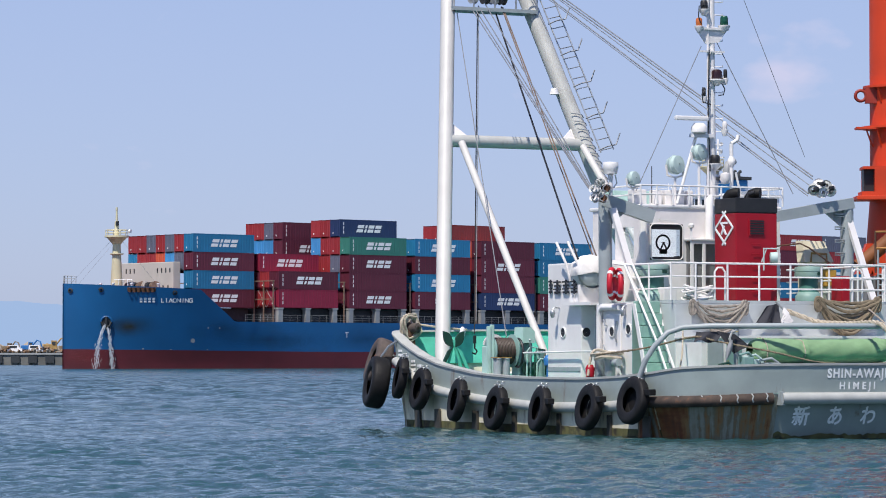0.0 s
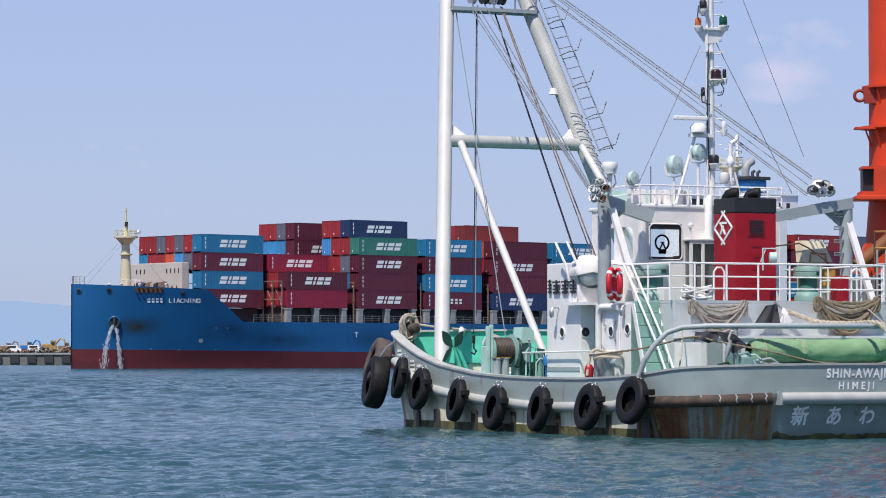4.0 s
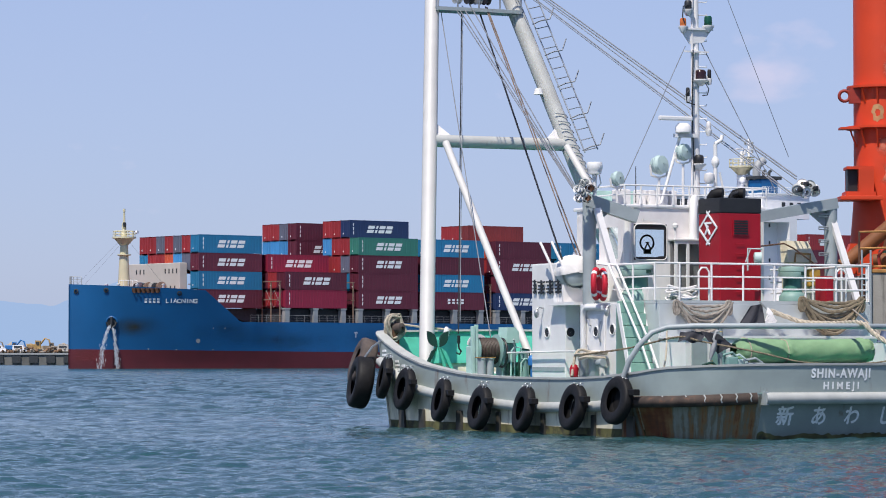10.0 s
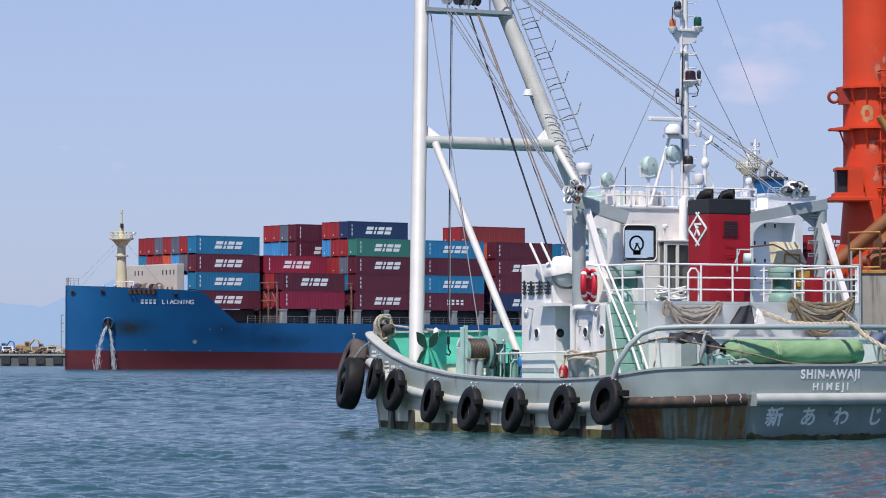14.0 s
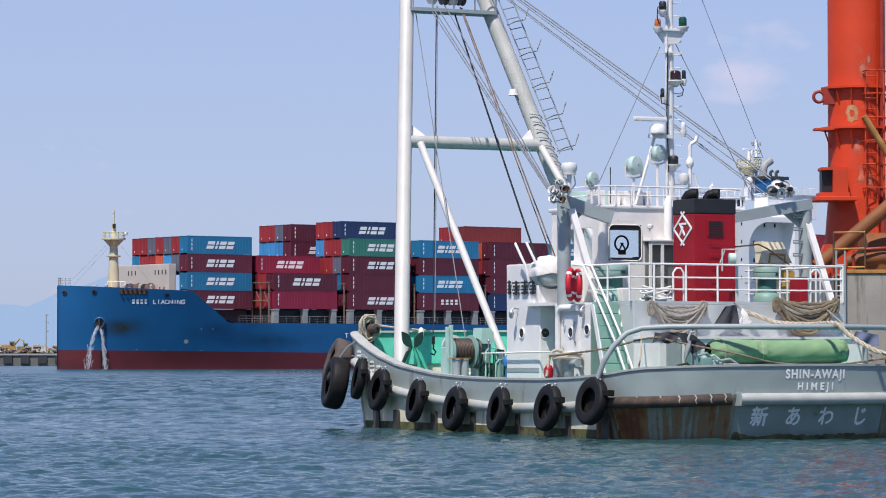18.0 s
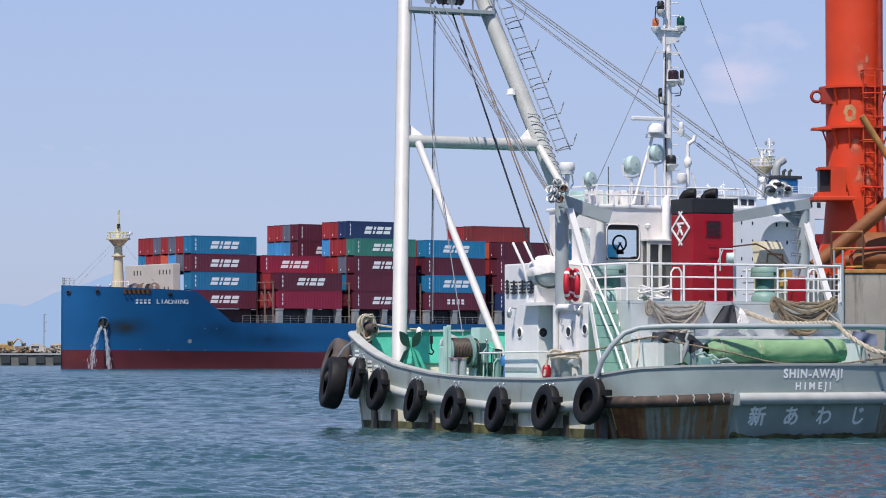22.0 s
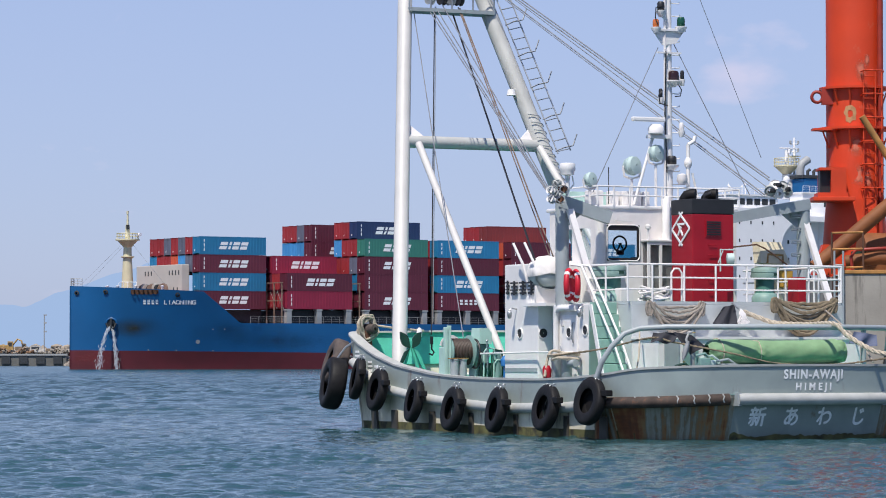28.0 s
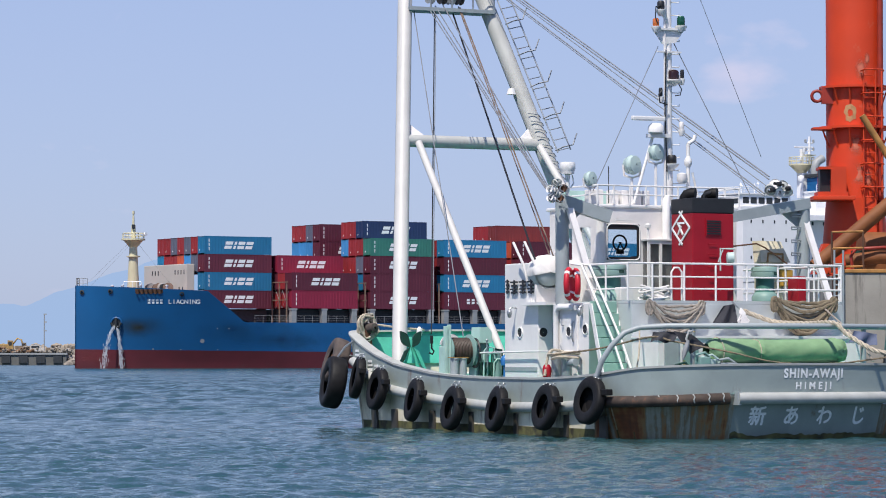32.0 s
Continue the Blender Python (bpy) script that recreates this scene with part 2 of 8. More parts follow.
# ---- shape helpers ----
class Geo:
    """Points and faces of one part, gathered piece by piece."""

    def __init__(self):
        self.v, self.f, self.smooth = [], [], []

    def add(self, verts, faces, smooth=False):
        k = len(self.v)
        self.v.extend(tuple(p) for p in verts)
        self.f.extend(tuple(i + k for i in q) for q in faces)
        self.smooth.extend([smooth] * len(faces))
        return self

    def box(self, x0, x1, y0, y1, z0, z1, bevel=0.0):
        b = min(bevel, abs(x1 - x0) * 0.45, abs(y1 - y0) * 0.45, abs(z1 - z0) * 0.45)
        if b <= 0:
            vs = [(x, y, z) for z in (z0, z1) for y in (y0, y1) for x in (x0, x1)]
            return self.add(vs, [(0, 2, 3, 1), (4, 5, 7, 6), (0, 1, 5, 4), (2, 6, 7, 3), (0, 4, 6, 2), (1, 3, 7, 5)])
        bm = bmesh.new()
        bmesh.ops.create_cube(bm, size=1)
        for q in bm.verts:
            q.co = Vector((x0 + (q.co.x + 0.5) * (x1 - x0), y0 + (q.co.y + 0.5) * (y1 - y0), z0 + (q.co.z + 0.5) * (z1 - z0)))
        bmesh.ops.bevel(bm, geom=bm.edges[:], offset=b, segments=2, affect="EDGES", profile=0.6)
        bm.verts.index_update()
        self.add([q.co for q in bm.verts], [[q.index for q in fc.verts] for fc in bm.faces])
        bm.free()
        return self

    def tube(self, pts, r, n=8, closed=False, r_end=None, caps=True):
        pts = [Vector(p) for p in pts]
        rings, m = [], len(pts)
        side = None
        for i, p in enumerate(pts):
            a = pts[(i - 1) % m] if (i or closed) else p
            b = pts[(i + 1) % m] if (i < m - 1 or closed) else p
            d = (b - a).normalized()
            if side is None:
                side = d.orthogonal().normalized()
            side = (side - d * side.dot(d)).normalized()
            up = d.cross(side)
            rr = r if r_end is None else r + (r_end - r) * i / max(1, m - 1)
            rings.append([p + (side * math.cos(2 * math.pi * k / n) + up * math.sin(2 * math.pi * k / n)) * rr for k in range(n)])
        vs = [q for ring in rings for q in ring]
        fs = [(i * n + k, i * n + (k + 1) % n, (i + 1) % m * n + (k + 1) % n, (i + 1) % m * n + k)
              for i in range(m if closed else m - 1) for k in range(n)]
        self.add(vs, fs, True)
        if caps and not closed:
            self.add(rings[0], [tuple(range(n))[::-1]])
            self.add(rings[-1], [tuple(range(n))])
        return self

    def lathe(self, profile, base=(0, 0, 0), axis=(0, 0, 1), n=20, smooth=True):
        """profile: (radius, height along the axis)."""
        ax = Vector(axis).normalized()
        s = ax.orthogonal().normalized()
        u = ax.cross(s)
        base = Vector(base)
        vs = [base + ax * hh + (s * math.cos(2 * math.pi * k / n) + u * math.sin(2 * math.pi * k / n)) * max(rr, 1e-4) for rr, hh in profile for k in range(n)]
        fs = [(i * n + k, i * n + (k + 1) % n, (i + 1) * n + (k + 1) % n, (i + 1) * n + k) for i in range(len(profile) - 1) for k in range(n)]
        return self.add(vs, fs, smooth)

    def prism(self, outline, offset):
        """A flat outline (3D points, in order) given thickness along offset."""
        o = [Vector(p) for p in outline]
        off, n = Vector(offset), len(outline)
        self.add(o + [p + off for p in o], [tuple(range(n))[::-1], tuple(range(n, 2 * n))] + [(i, (i + 1) % n, (i + 1) % n + n, i + n) for i in range(n)])
        return self

    def grid(self, fn, nu, nv, smooth=True):
        vs = [fn(i / nu, j / nv) for i in range(nu + 1) for j in range(nv + 1)]
        w = nv + 1
        return self.add(vs, [(i * w + j, (i + 1) * w + j, (i + 1) * w + j + 1, i * w + j + 1) for i in range(nu) for j in range(nv)], smooth)


def beam(g, a, b, w, d, up=(0, 0, 1)):
    """A rectangular bar from a to b."""
    a, b, up = Vector(a), Vector(b), Vector(up)
    ax = (b - a).normalized()
    s = ax.cross(up).normalized()
    u = s.cross(ax)
    o = [a + s * (w / 2) * i + u * (d / 2) * j for i, j in ((-1, -1), (1, -1), (1, 1), (-1, 1))]
    return g.prism(o, b - a)


def part(name, g, material, parent=None, label="", fix=True, weld=False):
    me = bpy.data.meshes.new(name)
    me.from_pydata(g.v, [], g.f)
    me.polygons.foreach_set("use_smooth", g.smooth)
    if fix:
        bm = bmesh.new()
        bm.from_mesh(me)
        if weld:
            bmesh.ops.remove_doubles(bm, verts=bm.verts, dist=0.0005)
        bmesh.ops.recalc_face_normals(bm, faces=bm.faces)
        bm.to_mesh(me)
        bm.free()
    if fix and any(g.smooth):
        me.set_sharp_from_angle(angle=radians(50))
    me.materials.append(material)
    ob = new(name, me)
    ob.parent = parent
    if label:
        ob["label"] = label
    return ob


def again(name, mesh, parent, m, label=""):
    """One more object on the same mesh."""
    ob = new(name, mesh)
    ob.parent = parent
    ob.matrix_local = m
    if label:
        ob["label"] = label
    return ob


def thing(name, label, category, at=None, parent=None, group="", kind=""):
    ob = new(name)
    ob.empty_display_size = 0.3
    if at is not None:
        ob.matrix_world = at
    ob.parent = parent
    return tagged(ob, label, category, group, kind)


def lettering(text, size, extrude=0.004, align="LEFT", spacing=1.0, bold=0.0):
    cu = bpy.data.curves.new("lettering", "FONT")
    cu.body, cu.size, cu.extrude, cu.align_x, cu.space_character = text, size, extrude, align, spacing
    cu.offset = bold
    tmp = new("lettering", cu)
    bpy.context.view_layer.update()
    me = bpy.data.meshes.new_from_object(tmp.evaluated_get(bpy.context.evaluated_depsgraph_get()))
    bpy.data.objects.remove(tmp)
    return me


# ---- water ----
def water_material():
    m = bpy.data.materials.new("harbour_water")
    m.use_nodes = True
    n, l = m.node_tree.nodes, m.node_tree.links
    b = n["Principled BSDF"]
    b.inputs["Base Color"].default_value = (0.022, 0.070, 0.077, 1)
    b.inputs["IOR"].default_value = 1.33
    co = n.new("ShaderNodeTexCoord")
    sep = n.new("ShaderNodeSeparateXYZ")
    l.new(co.outputs["Object"], sep.inputs["Vector"])
    rr = n.new("ShaderNodeMapRange")
    rr.inputs["From Min"].default_value, rr.inputs["From Max"].default_value = 90, 450
    rr.inputs["To Min"].default_value, rr.inputs["To Max"].default_value = 0.08, 0.2
    l.new(sep.outputs["Y"], rr.inputs["Value"])
    l.new(rr.outputs["Result"], b.inputs["Roughness"])
    height = None
    for sc, amp, stretch in ((1.2, 0.20, 1.5), (3.2, 0.16, 1.5), (7.0, 0.095, 1.5), (15.0, 0.04, 1.4), (0.09, 0.5, 2.0)):
        mp = n.new("ShaderNodeMapping")
        mp.inputs["Scale"].default_value = (sc / stretch, sc, sc)
        mp.inputs["Rotation"].default_value = (0, 0, radians(12))
        l.new(co.outputs["Object"], mp.inputs["Vector"])
        no = n.new("ShaderNodeTexNoise")
        no.inputs["Scale"].default_value, no.inputs["Detail"].default_value = 1.0, 4
        l.new(mp.outputs["Vector"], no.inputs["Vector"])
        ml = n.new("ShaderNodeMath")
        ml.operation = "MULTIPLY_ADD"
        ml.inputs[1].default_value = amp
        l.new(no.outputs["Fac"], ml.inputs[0])
        if height is None:
            ml.inputs[2].default_value = 0
        else:
            l.new(height, ml.inputs[2])
        height = ml.outputs[0]
    bp = n.new("ShaderNodeBump")
    bp.inputs["Distance"].default_value = 0.35
    gust_map = n.new("ShaderNodeMapping")
    gust_map.inputs["Scale"].default_value = (0.035, 0.06, 0.05)
    l.new(co.outputs["Object"], gust_map.inputs["Vector"])
    gust = n.new("ShaderNodeTexNoise")
    gust.inputs["Scale"].default_value, gust.inputs["Detail"].default_value = 1.0, 5
    l.new(gust_map.outputs["Vector"], gust.inputs["Vector"])
    gr = n.new("ShaderNodeMapRange")
    gr.inputs["From Min"].default_value, gr.inputs["From Max"].default_value = 0.35, 0.65
    gr.inputs["To Min"].default_value, gr.inputs["To Max"].default_value = 0.6, 1.4
    l.new(gust.outputs["Fac"], gr.inputs["Value"])
    l.new(gr.outputs["Result"], bp.inputs["Strength"])
    l.new(height, bp.inputs["Height"])
    l.new(bp.outputs["Normal"], b.inputs["Normal"])
    return m


M_WATER = water_material()
gw = Geo()
fan = [-60.0, -20, -6, -2, -0.9, -0.45, -0.32] + [-0.25 + 0.5 * i / 250 for i in range(251)] + [0.32, 0.45, 0.9, 2, 6, 20, 60.0]
ys = [-300, -100, -30, 0, 20] + [31 + 0.14 * i for i in range(286)] + [71 + 0.24 * i for i in range(190)] + [116.7 + 0.45 * i for i in range(300)] + [251.7 + 0.7 * i for i in range(450)] + [570, 600, 650, 800, 1000, 1300, 2000, 3000, 4500]


def swell(x, y):
    """Short steep chop close by, longer waves farther out, scaled to suit the camera's view."""
    if not (-0.26 * y < x < 0.26 * y and 30.9 < y < 566):
        return 0.0
    edge = min(1, (0.26 * y - abs(x)) / 3, (y - 30.9) / 3, (567 - y) / 30)
    near = max(0.0, min(1.0, (130 - y) / 60))
    h = 0.0
    if near > 0:
        h += near * (0.05 * noise.noise(Vector((x * 0.5, y * 0.8, 5))) + 0.065 * noise.noise(Vector((x * 1.9, y * 2.7, 0))) + 0.030 * noise.noise(Vector((x * 4.2 + y * 0.3, y * 5.0, 3))))
    if near < 1:
        h += (1 - near) * (0.15 * noise.noise(Vector((x * 0.65, y * 1.1, 7))) + 0.10 * noise.noise(Vector((x * 1.4 + y * 0.1, y * 1.9, 9))))
    return edge * h * (1 - 0.85 * max(0.0, min(1.0, (y - 300) / 150)))


gw.add([(x, y, swell(x, y)) for y in ys for x in [a * max(y, 60 if y < 21 else y) for a in fan]],
       [(j * len(fan) + i, j * len(fan) + i + 1, (j + 1) * len(fan) + i + 1, (j + 1) * len(fan) + i) for j in range(len(ys) - 1) for i in range(len(fan) - 1)], True)
water = tagged(part("water", gw, M_WATER, fix=False), "rippled blue-green harbour water", "water", kind="structure")


# ---- the container ship: u runs aft from the first bay, v to starboard, z up ----
SHIP_MID = 8.75


def hull_half(u, z):
    """Half breadth of the ship's hull at u and height z."""
    k = min(1.0, max(0.0, z / 13.0))
    length = 40 - 13 * k
    power = 1.7 + 0.6 * k
    q = min(1.0, max(0.0, (u + 18.7) / length))
    fore = 1 - (1 - q) ** power
    a = min(1.0, max(0.0, (155 - u) / 30))
    aft = 1 - (1 - a) ** 2.4 * (0.75 - 0.45 * k)
    return max(0.12, 13.8 * fore) * aft


def sheer(u):
    if u < -1.2:
        return 13.3 - 0.9 * (u + 18.7) / 17.5
    if u < 5.6:
        q = (u + 1.2) / 6.8
        return 12.4 - 5.0 * (q * 1.06 if q < 0.85 else 0.901 + 0.099 * (1 - ((1 - q) / 0.15) ** 2))
    return 7.4


def boot_line(u):
    return 3.05 - 0.4 * min(1.0, (u + 18.7) / 40)


def ship_side(sign, low, high, steps):
    us = [-18.7, -18.6, -18.3, -17.8, -17, -16, -15, -13.5, -12, -10, -8, -6, -4, -2.4, -1.21, -0.6, 0, 1.2, 2.4, 3.6, 4.4, 4.8, 5.2, 5.6, 8, 12, 16, 20, 30, 45, 60, 80, 100, 120, 130, 138, 146, 151, 155]

    def at(i, j):
        u = us[i]
        z0, z1 = low(u), high(u)
        z = z0 + (z1 - z0) * j / steps
        return (u, SHIP_MID + sign * hull_half(u, z), z)
    g = Geo()
    n = steps + 1
    g.add([at(i, j) for i in range(len(us)) for j in range(n)],
          [(i * n + j, (i + 1) * n + j, (i + 1) * n + j + 1, i * n + j + 1) for i in range(len(us) - 1) for j in range(steps)], True)
    return g


SHIP = thing("container_ship", "blue container ship with a maroon waterline, stacked with containers", "ship")
for sgn in (-1, 1):
    part("hull_side", ship_side(sgn, boot_line, sheer, 8), M_SHIPBLUE, SHIP, "blue painted hull plating with dark scuffs")
    part("boot_topping", ship_side(sgn, lambda u: -2.0, boot_line, 3), M_BOOT, SHIP, "maroon antifouling band at the waterline")
g = Geo()
deck_u = [-18.6, -16, -13, -10, -6, -2.4, -1.2, 0, 1.2, 2.4, 4.4, 6.4, 20, 60, 120, 140, 155]
g.add([(u, SHIP_MID + s * (hull_half(u, sheer(u) - (0.9 if u < -2 else 0.06)) - 0.12), sheer(u) - (0.9 if u < -2 else 0.06)) for u in deck_u for s in (-1, 1)],
      [(2 * i, 2 * i + 1, 2 * i + 3, 2 * i + 2) for i in range(len(deck_u) - 1)])
part("deck", g, M_RED_ANTI, SHIP)
g = Geo()
g.add([(155, SHIP_MID + s * hull_half(155, z), z) for z in (-2, 2.3, 7.4) for s in (-1, 1)], [(0, 1, 3, 2), (2, 3, 5, 4)])
part("transom", g, M_SHIPBLUE, SHIP)


def mesh_only(name, g, material):
    ob = part(name, g, material)
    me = ob.data
    bpy.data.objects.remove(ob)
    return me


# one forty-foot container, corrugated, with posts and doors
def container_mesh(material):
    g = Geo()
    L, B, H = 12.19, 2.44, 2.89
    n = 44
    for side in (0, 1):
        y = 0.0 if side == 0 else B
        inn = 0.026 if side == 0 else -0.026
        pts = []
        for i in range(n):
            x0 = 0.12 + (L - 0.24) * i / n
            w = (L - 0.24) / n
            pts += [(x0, y + inn * (i % 2)), (x0 + w * 0.8, y + inn * (i % 2))]
        pts.append((L - 0.12, y))
        vs = [(x, yy, z) for z in (0.16, H - 0.12) for x, yy in pts]
        m = len(pts)
        g.add(vs, [(i, i + 1, m + i + 1, m + i) for i in range(m - 1)])
    for x in (0.0, L - 0.14):
        for y in (0.0, B - 0.14):
            g.box(x, x + 0.14, y, y + 0.14, 0, H)
    for y in (0.0, B - 0.1):
        g.box(0.14, L - 0.14, y, y + 0.1, 0, 0.16)
        g.box(0.14, L - 0.14, y, y + 0.1, H - 0.12, H)
    g.box(0.1, L - 0.1, 0.1, B - 0.1, H - 0.06, H - 0.03)
    for x in (0.05, L - 0.07):
        g.box(x, x + 0.02, 0.14, B - 0.14, 0.14, H - 0.14)
    for y in (0.4, 0.95, 1.45, 2.0):
        g.box(-0.0, 0.05, y, y + 0.05, 0.15, H - 0.15)
    g.box(0.01, 0.05, B / 2 - 0.02, B / 2 + 0.02, 0.14, H - 0.14)
    return mesh_only("container", g, material)


BOX_MESH = {k: container_mesh(m) for k, m in BOXC.items()}


def mark_meshes():
    """A plain leaning band of four blocks, each cut across by a slit."""
    out = []
    for x0, x1 in ((0.0, 1.05), (1.3, 1.62), (1.86, 2.8), (3.02, 4.0)):
        g = Geo()
        for z0, z1 in ((0.0, 0.42), (0.57, 1.0)):
            g.prism([((x + 0.34 * z) * 1.26, 0, z * 1.2) for x, z in ((x0, z0), (x1, z0), (x1, z1), (x0, z1))], (0, -0.012, 0))
        out.append(mesh_only("mark", g, M_LETTER))
    return out


MARKS = mark_meshes()
g = Geo()
for z0, z1 in ((0.35, 0.85), (1.05, 1.55), (1.75, 2.2)):
    g.box(0, 0.15, -0.012, 0, z0, z1)
CODE = mesh_only("code_bar", g, M_LETTER)
g = Geo()
g.box(-0.012, 0.0, 1.62, 1.8, 0.55, 0.8)
PLATE = mesh_only("door_plate", g, M_LETTER)
g = Geo()
for k in range(4):
    g.box(0.95 * k, 0.95 * k + 0.55, -0.012, 0, 0, 0.36).box(0.95 * k, 0.95 * k + 0.55, -0.012, 0, 0.48, 0.85)
BLOCKS = mesh_only("block_mark", g, M_LETTER)

BAY_U = [0.0, 13.3, 27.9, 42.0, 56.7, 70.2, 84.0]
CARGO = []
TIER, BASE, ROWW = 2.92, 9.72, 2.5


def put_box(bay, row, tier, colour, mark=False, code=True, u=None):
    v = -5 + row * ROWW
    ob = thing("container", f"{COLOUR_WORD[colour]} forty-foot steel shipping container with corrugated sides", "container", group="containers on the ship")
    place = pose(BAY_U[bay] if u is None else u, v, BASE + tier * TIER)
    CARGO.append((ob, place))
    again("steel_shell", BOX_MESH[colour], ob, Matrix())
    if (bay, row, tier, u) == (3, 0, 0, None):
        again("painted_mark", BLOCKS, ob, pose(4.4, -0.005, 0.95), "white upright painted blocks")
    elif mark:
        for me in MARKS:
            again("painted_mark", me, ob, pose(3.5, -0.005, 0.85), "white slanting painted mark")
    if code:
        again("code_bar", CODE, ob, pose(0.75, -0.003, 0.2))
    again("door_plate", PLATE, ob, Matrix())
    return ob


COLOUR_WORD = {"maroon": "dark maroon", "crimson": "crimson", "red": "red", "blue": "blue", "sky": "light blue", "navy": "navy blue",
               "green": "teal green", "brown": "reddish brown", "pale": "pale blue", "slate": "slate grey", "orange": "orange-red"}
# bay, row, lowest tier, colours upward, capital letter: carries the big mark
STACKS = [
    (0, 2, 0, "Maroon Blue Maroon Blue"), (0, 3, 2, "slate red"), (0, 4, 2, "sky slate"), (0, 5, 2, "orange red"), (0, 6, 2, "red slate"), (0, 7, 2, "red red"), (0, 8, 2, "blue red"),
    (1, 0, 0, "crimson Maroon"), (1, 1, 0, "red red"), (1, 2, 0, "red maroon Crimson"), (1, 3, 1, "red crimson"), (1, 4, 1, "red red"), (1, 5, 1, "blue red"), (1, 6, 1, "red red"), (1, 7, 1, "sky red"),
    (2, 0, 0, "Maroon maroon Maroon Green"), (2, 1, 1, "blue slate red Navy"), (2, 2, 2, "red red red"), (2, 3, 2, "red sky red"), (2, 7, 2, "red Maroon maroon"), (2, 8, 3, "sky slate"), (2, 9, 3, "sky red"), (2, 10, 3, "sky red"),
    (3, 0, 0, "Maroon Blue maroon Blue"), (3, 1, 0, "red red red red"), (3, 2, 2, "red slate"), (3, 3, 2, "blue red"), (3, 4, 2, "red red"), (3, 5, 2, "red red"),
    (4, 0, 0, "Navy maroon Maroon maroon"), (4, 1, 1, "red red orange"), (4, 2, 2, "red orange"), (4, 3, 2, "red red brown"), (4, 4, 3, "red red"), (4, 5, 3, "slate red"),
    (5, 0, 0, "maroon green blue Blue"), (5, 1, 1, "red red red"), (5, 2, 2, "red blue"),
    (1, 3, 0, "red"), (1, 4, 0, "red"), (2, 1, 0, "maroon"), (2, 2, 0, "red maroon"), (2, 3, 0, "red red"), (3, 2, 0, "red blue"), (3, 3, 0, "red red"),
    (4, 1, 0, "maroon"), (4, 2, 0, "red red"), (4, 3, 0, "red red"), (4, 4, 0, "red red red"), (5, 1, 0, "red"), (5, 2, 0, "red red"),
    (6, 0, 0, "maroon Blue maroon"), (6, 1, 0, "red red blue")]
for bay, row, low, names in STACKS:
    for i, nm in enumerate(names.split()):
        put_box(bay, row, low + i, nm.lower(), mark=nm[0].isupper(), code=(row in (0, 1, 2, 7)))
for u0, cols in ((129.6, "red blue brown maroon Red"), (141.9, "blue maroon Blue red slate")):
    for i, nm in enumerate(cols.split()):
        put_box(0, 0, i, nm.lower(), mark=nm[0].isupper(), u=u0)
        put_box(0, 1, i, "red" if i % 2 else "blue", code=False, u=u0)
        put_box(0, 2, i, "brown" if i % 2 else "red", code=False, u=u0)


# ---- ship: hatches, rails, forecastle, deckhouse ----
for k, u0 in enumerate(BAY_U + [129.6, 141.9]):
    g = Geo()
    # near-black colour stands for the shade below the containers
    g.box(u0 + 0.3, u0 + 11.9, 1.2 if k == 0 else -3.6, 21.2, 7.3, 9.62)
    part("hatch_coaming", g, M_SHIPDARK, SHIP, "hatch coaming under the containers, darkened for shade")
    if k:
        for du, w in ((0.0, 0.9), (5.6, 0.9), (11.2, 0.9)):
            g = Geo()
            g.box(u0 + du, u0 + du + w, -4.95, -4.0, 7.3, 9.7, 0.05)
            g.box(u0 + du - 0.1, u0 + du + w + 0.1, -5.0, -3.9, 9.45, 9.7)
            part("pedestal", g, M_SHIPGREY, SHIP)
for u0 in BAY_U[1:]:
    lb = part("lashing_bridge", Geo().box(u0 - 0.8, u0 - 0.5, -4.6, 22, 13.9, 14.05), M_WINCH, SHIP, "brown-grey steel lashing bridge between the bays")
    part("walkway", Geo().box(u0 - 0.8, u0 - 0.5, -4.6, 22, 11.0, 11.15), M_WINCH, lb)
    for v in (-4.4, -1.9, 0.6, 3.1):
        part("post", Geo().box(u0 - 0.75, u0 - 0.55, v - 0.07, v + 0.07, 7.3, 14.0), M_WINCH, lb)


def guard_rail(name, label, owner, feet, height, lines, r, material):
    """Bars at several heights over posts that stand on the given feet."""
    root = part(name, Geo().tube([(u, v, z + height) for u, v, z in feet], r, 5), material, owner, label)
    for dz in lines:
        part("bar", Geo().tube([(u, v, z + dz) for u, v, z in feet], r * 0.85, 4), material, root)
    for u, v, z in feet:
        part("post", Geo().tube([(u, v, z), (u, v, z + height)], r, 5), material, root)
    return root


guard_rail("deck_rail", "grey guard rail along the main deck", SHIP, [(6.6 + k * 1.5, -4.96, 7.35) for k in range(63)], 1.15, (0.4, 0.75), 0.022, M_SHIPGREY)
for v0, v1 in ((-4.4, -2.2), (-2.2, 0.1)):
    for a, b in ((v0, v1), (v1, v0)):
        g = Geo()
        g.tube([(13.0, a, 9.75), (13.05, b, 12.6)], 0.025, 5)
        part("lashing_rod", g, M_SHIPGREY, SHIP)

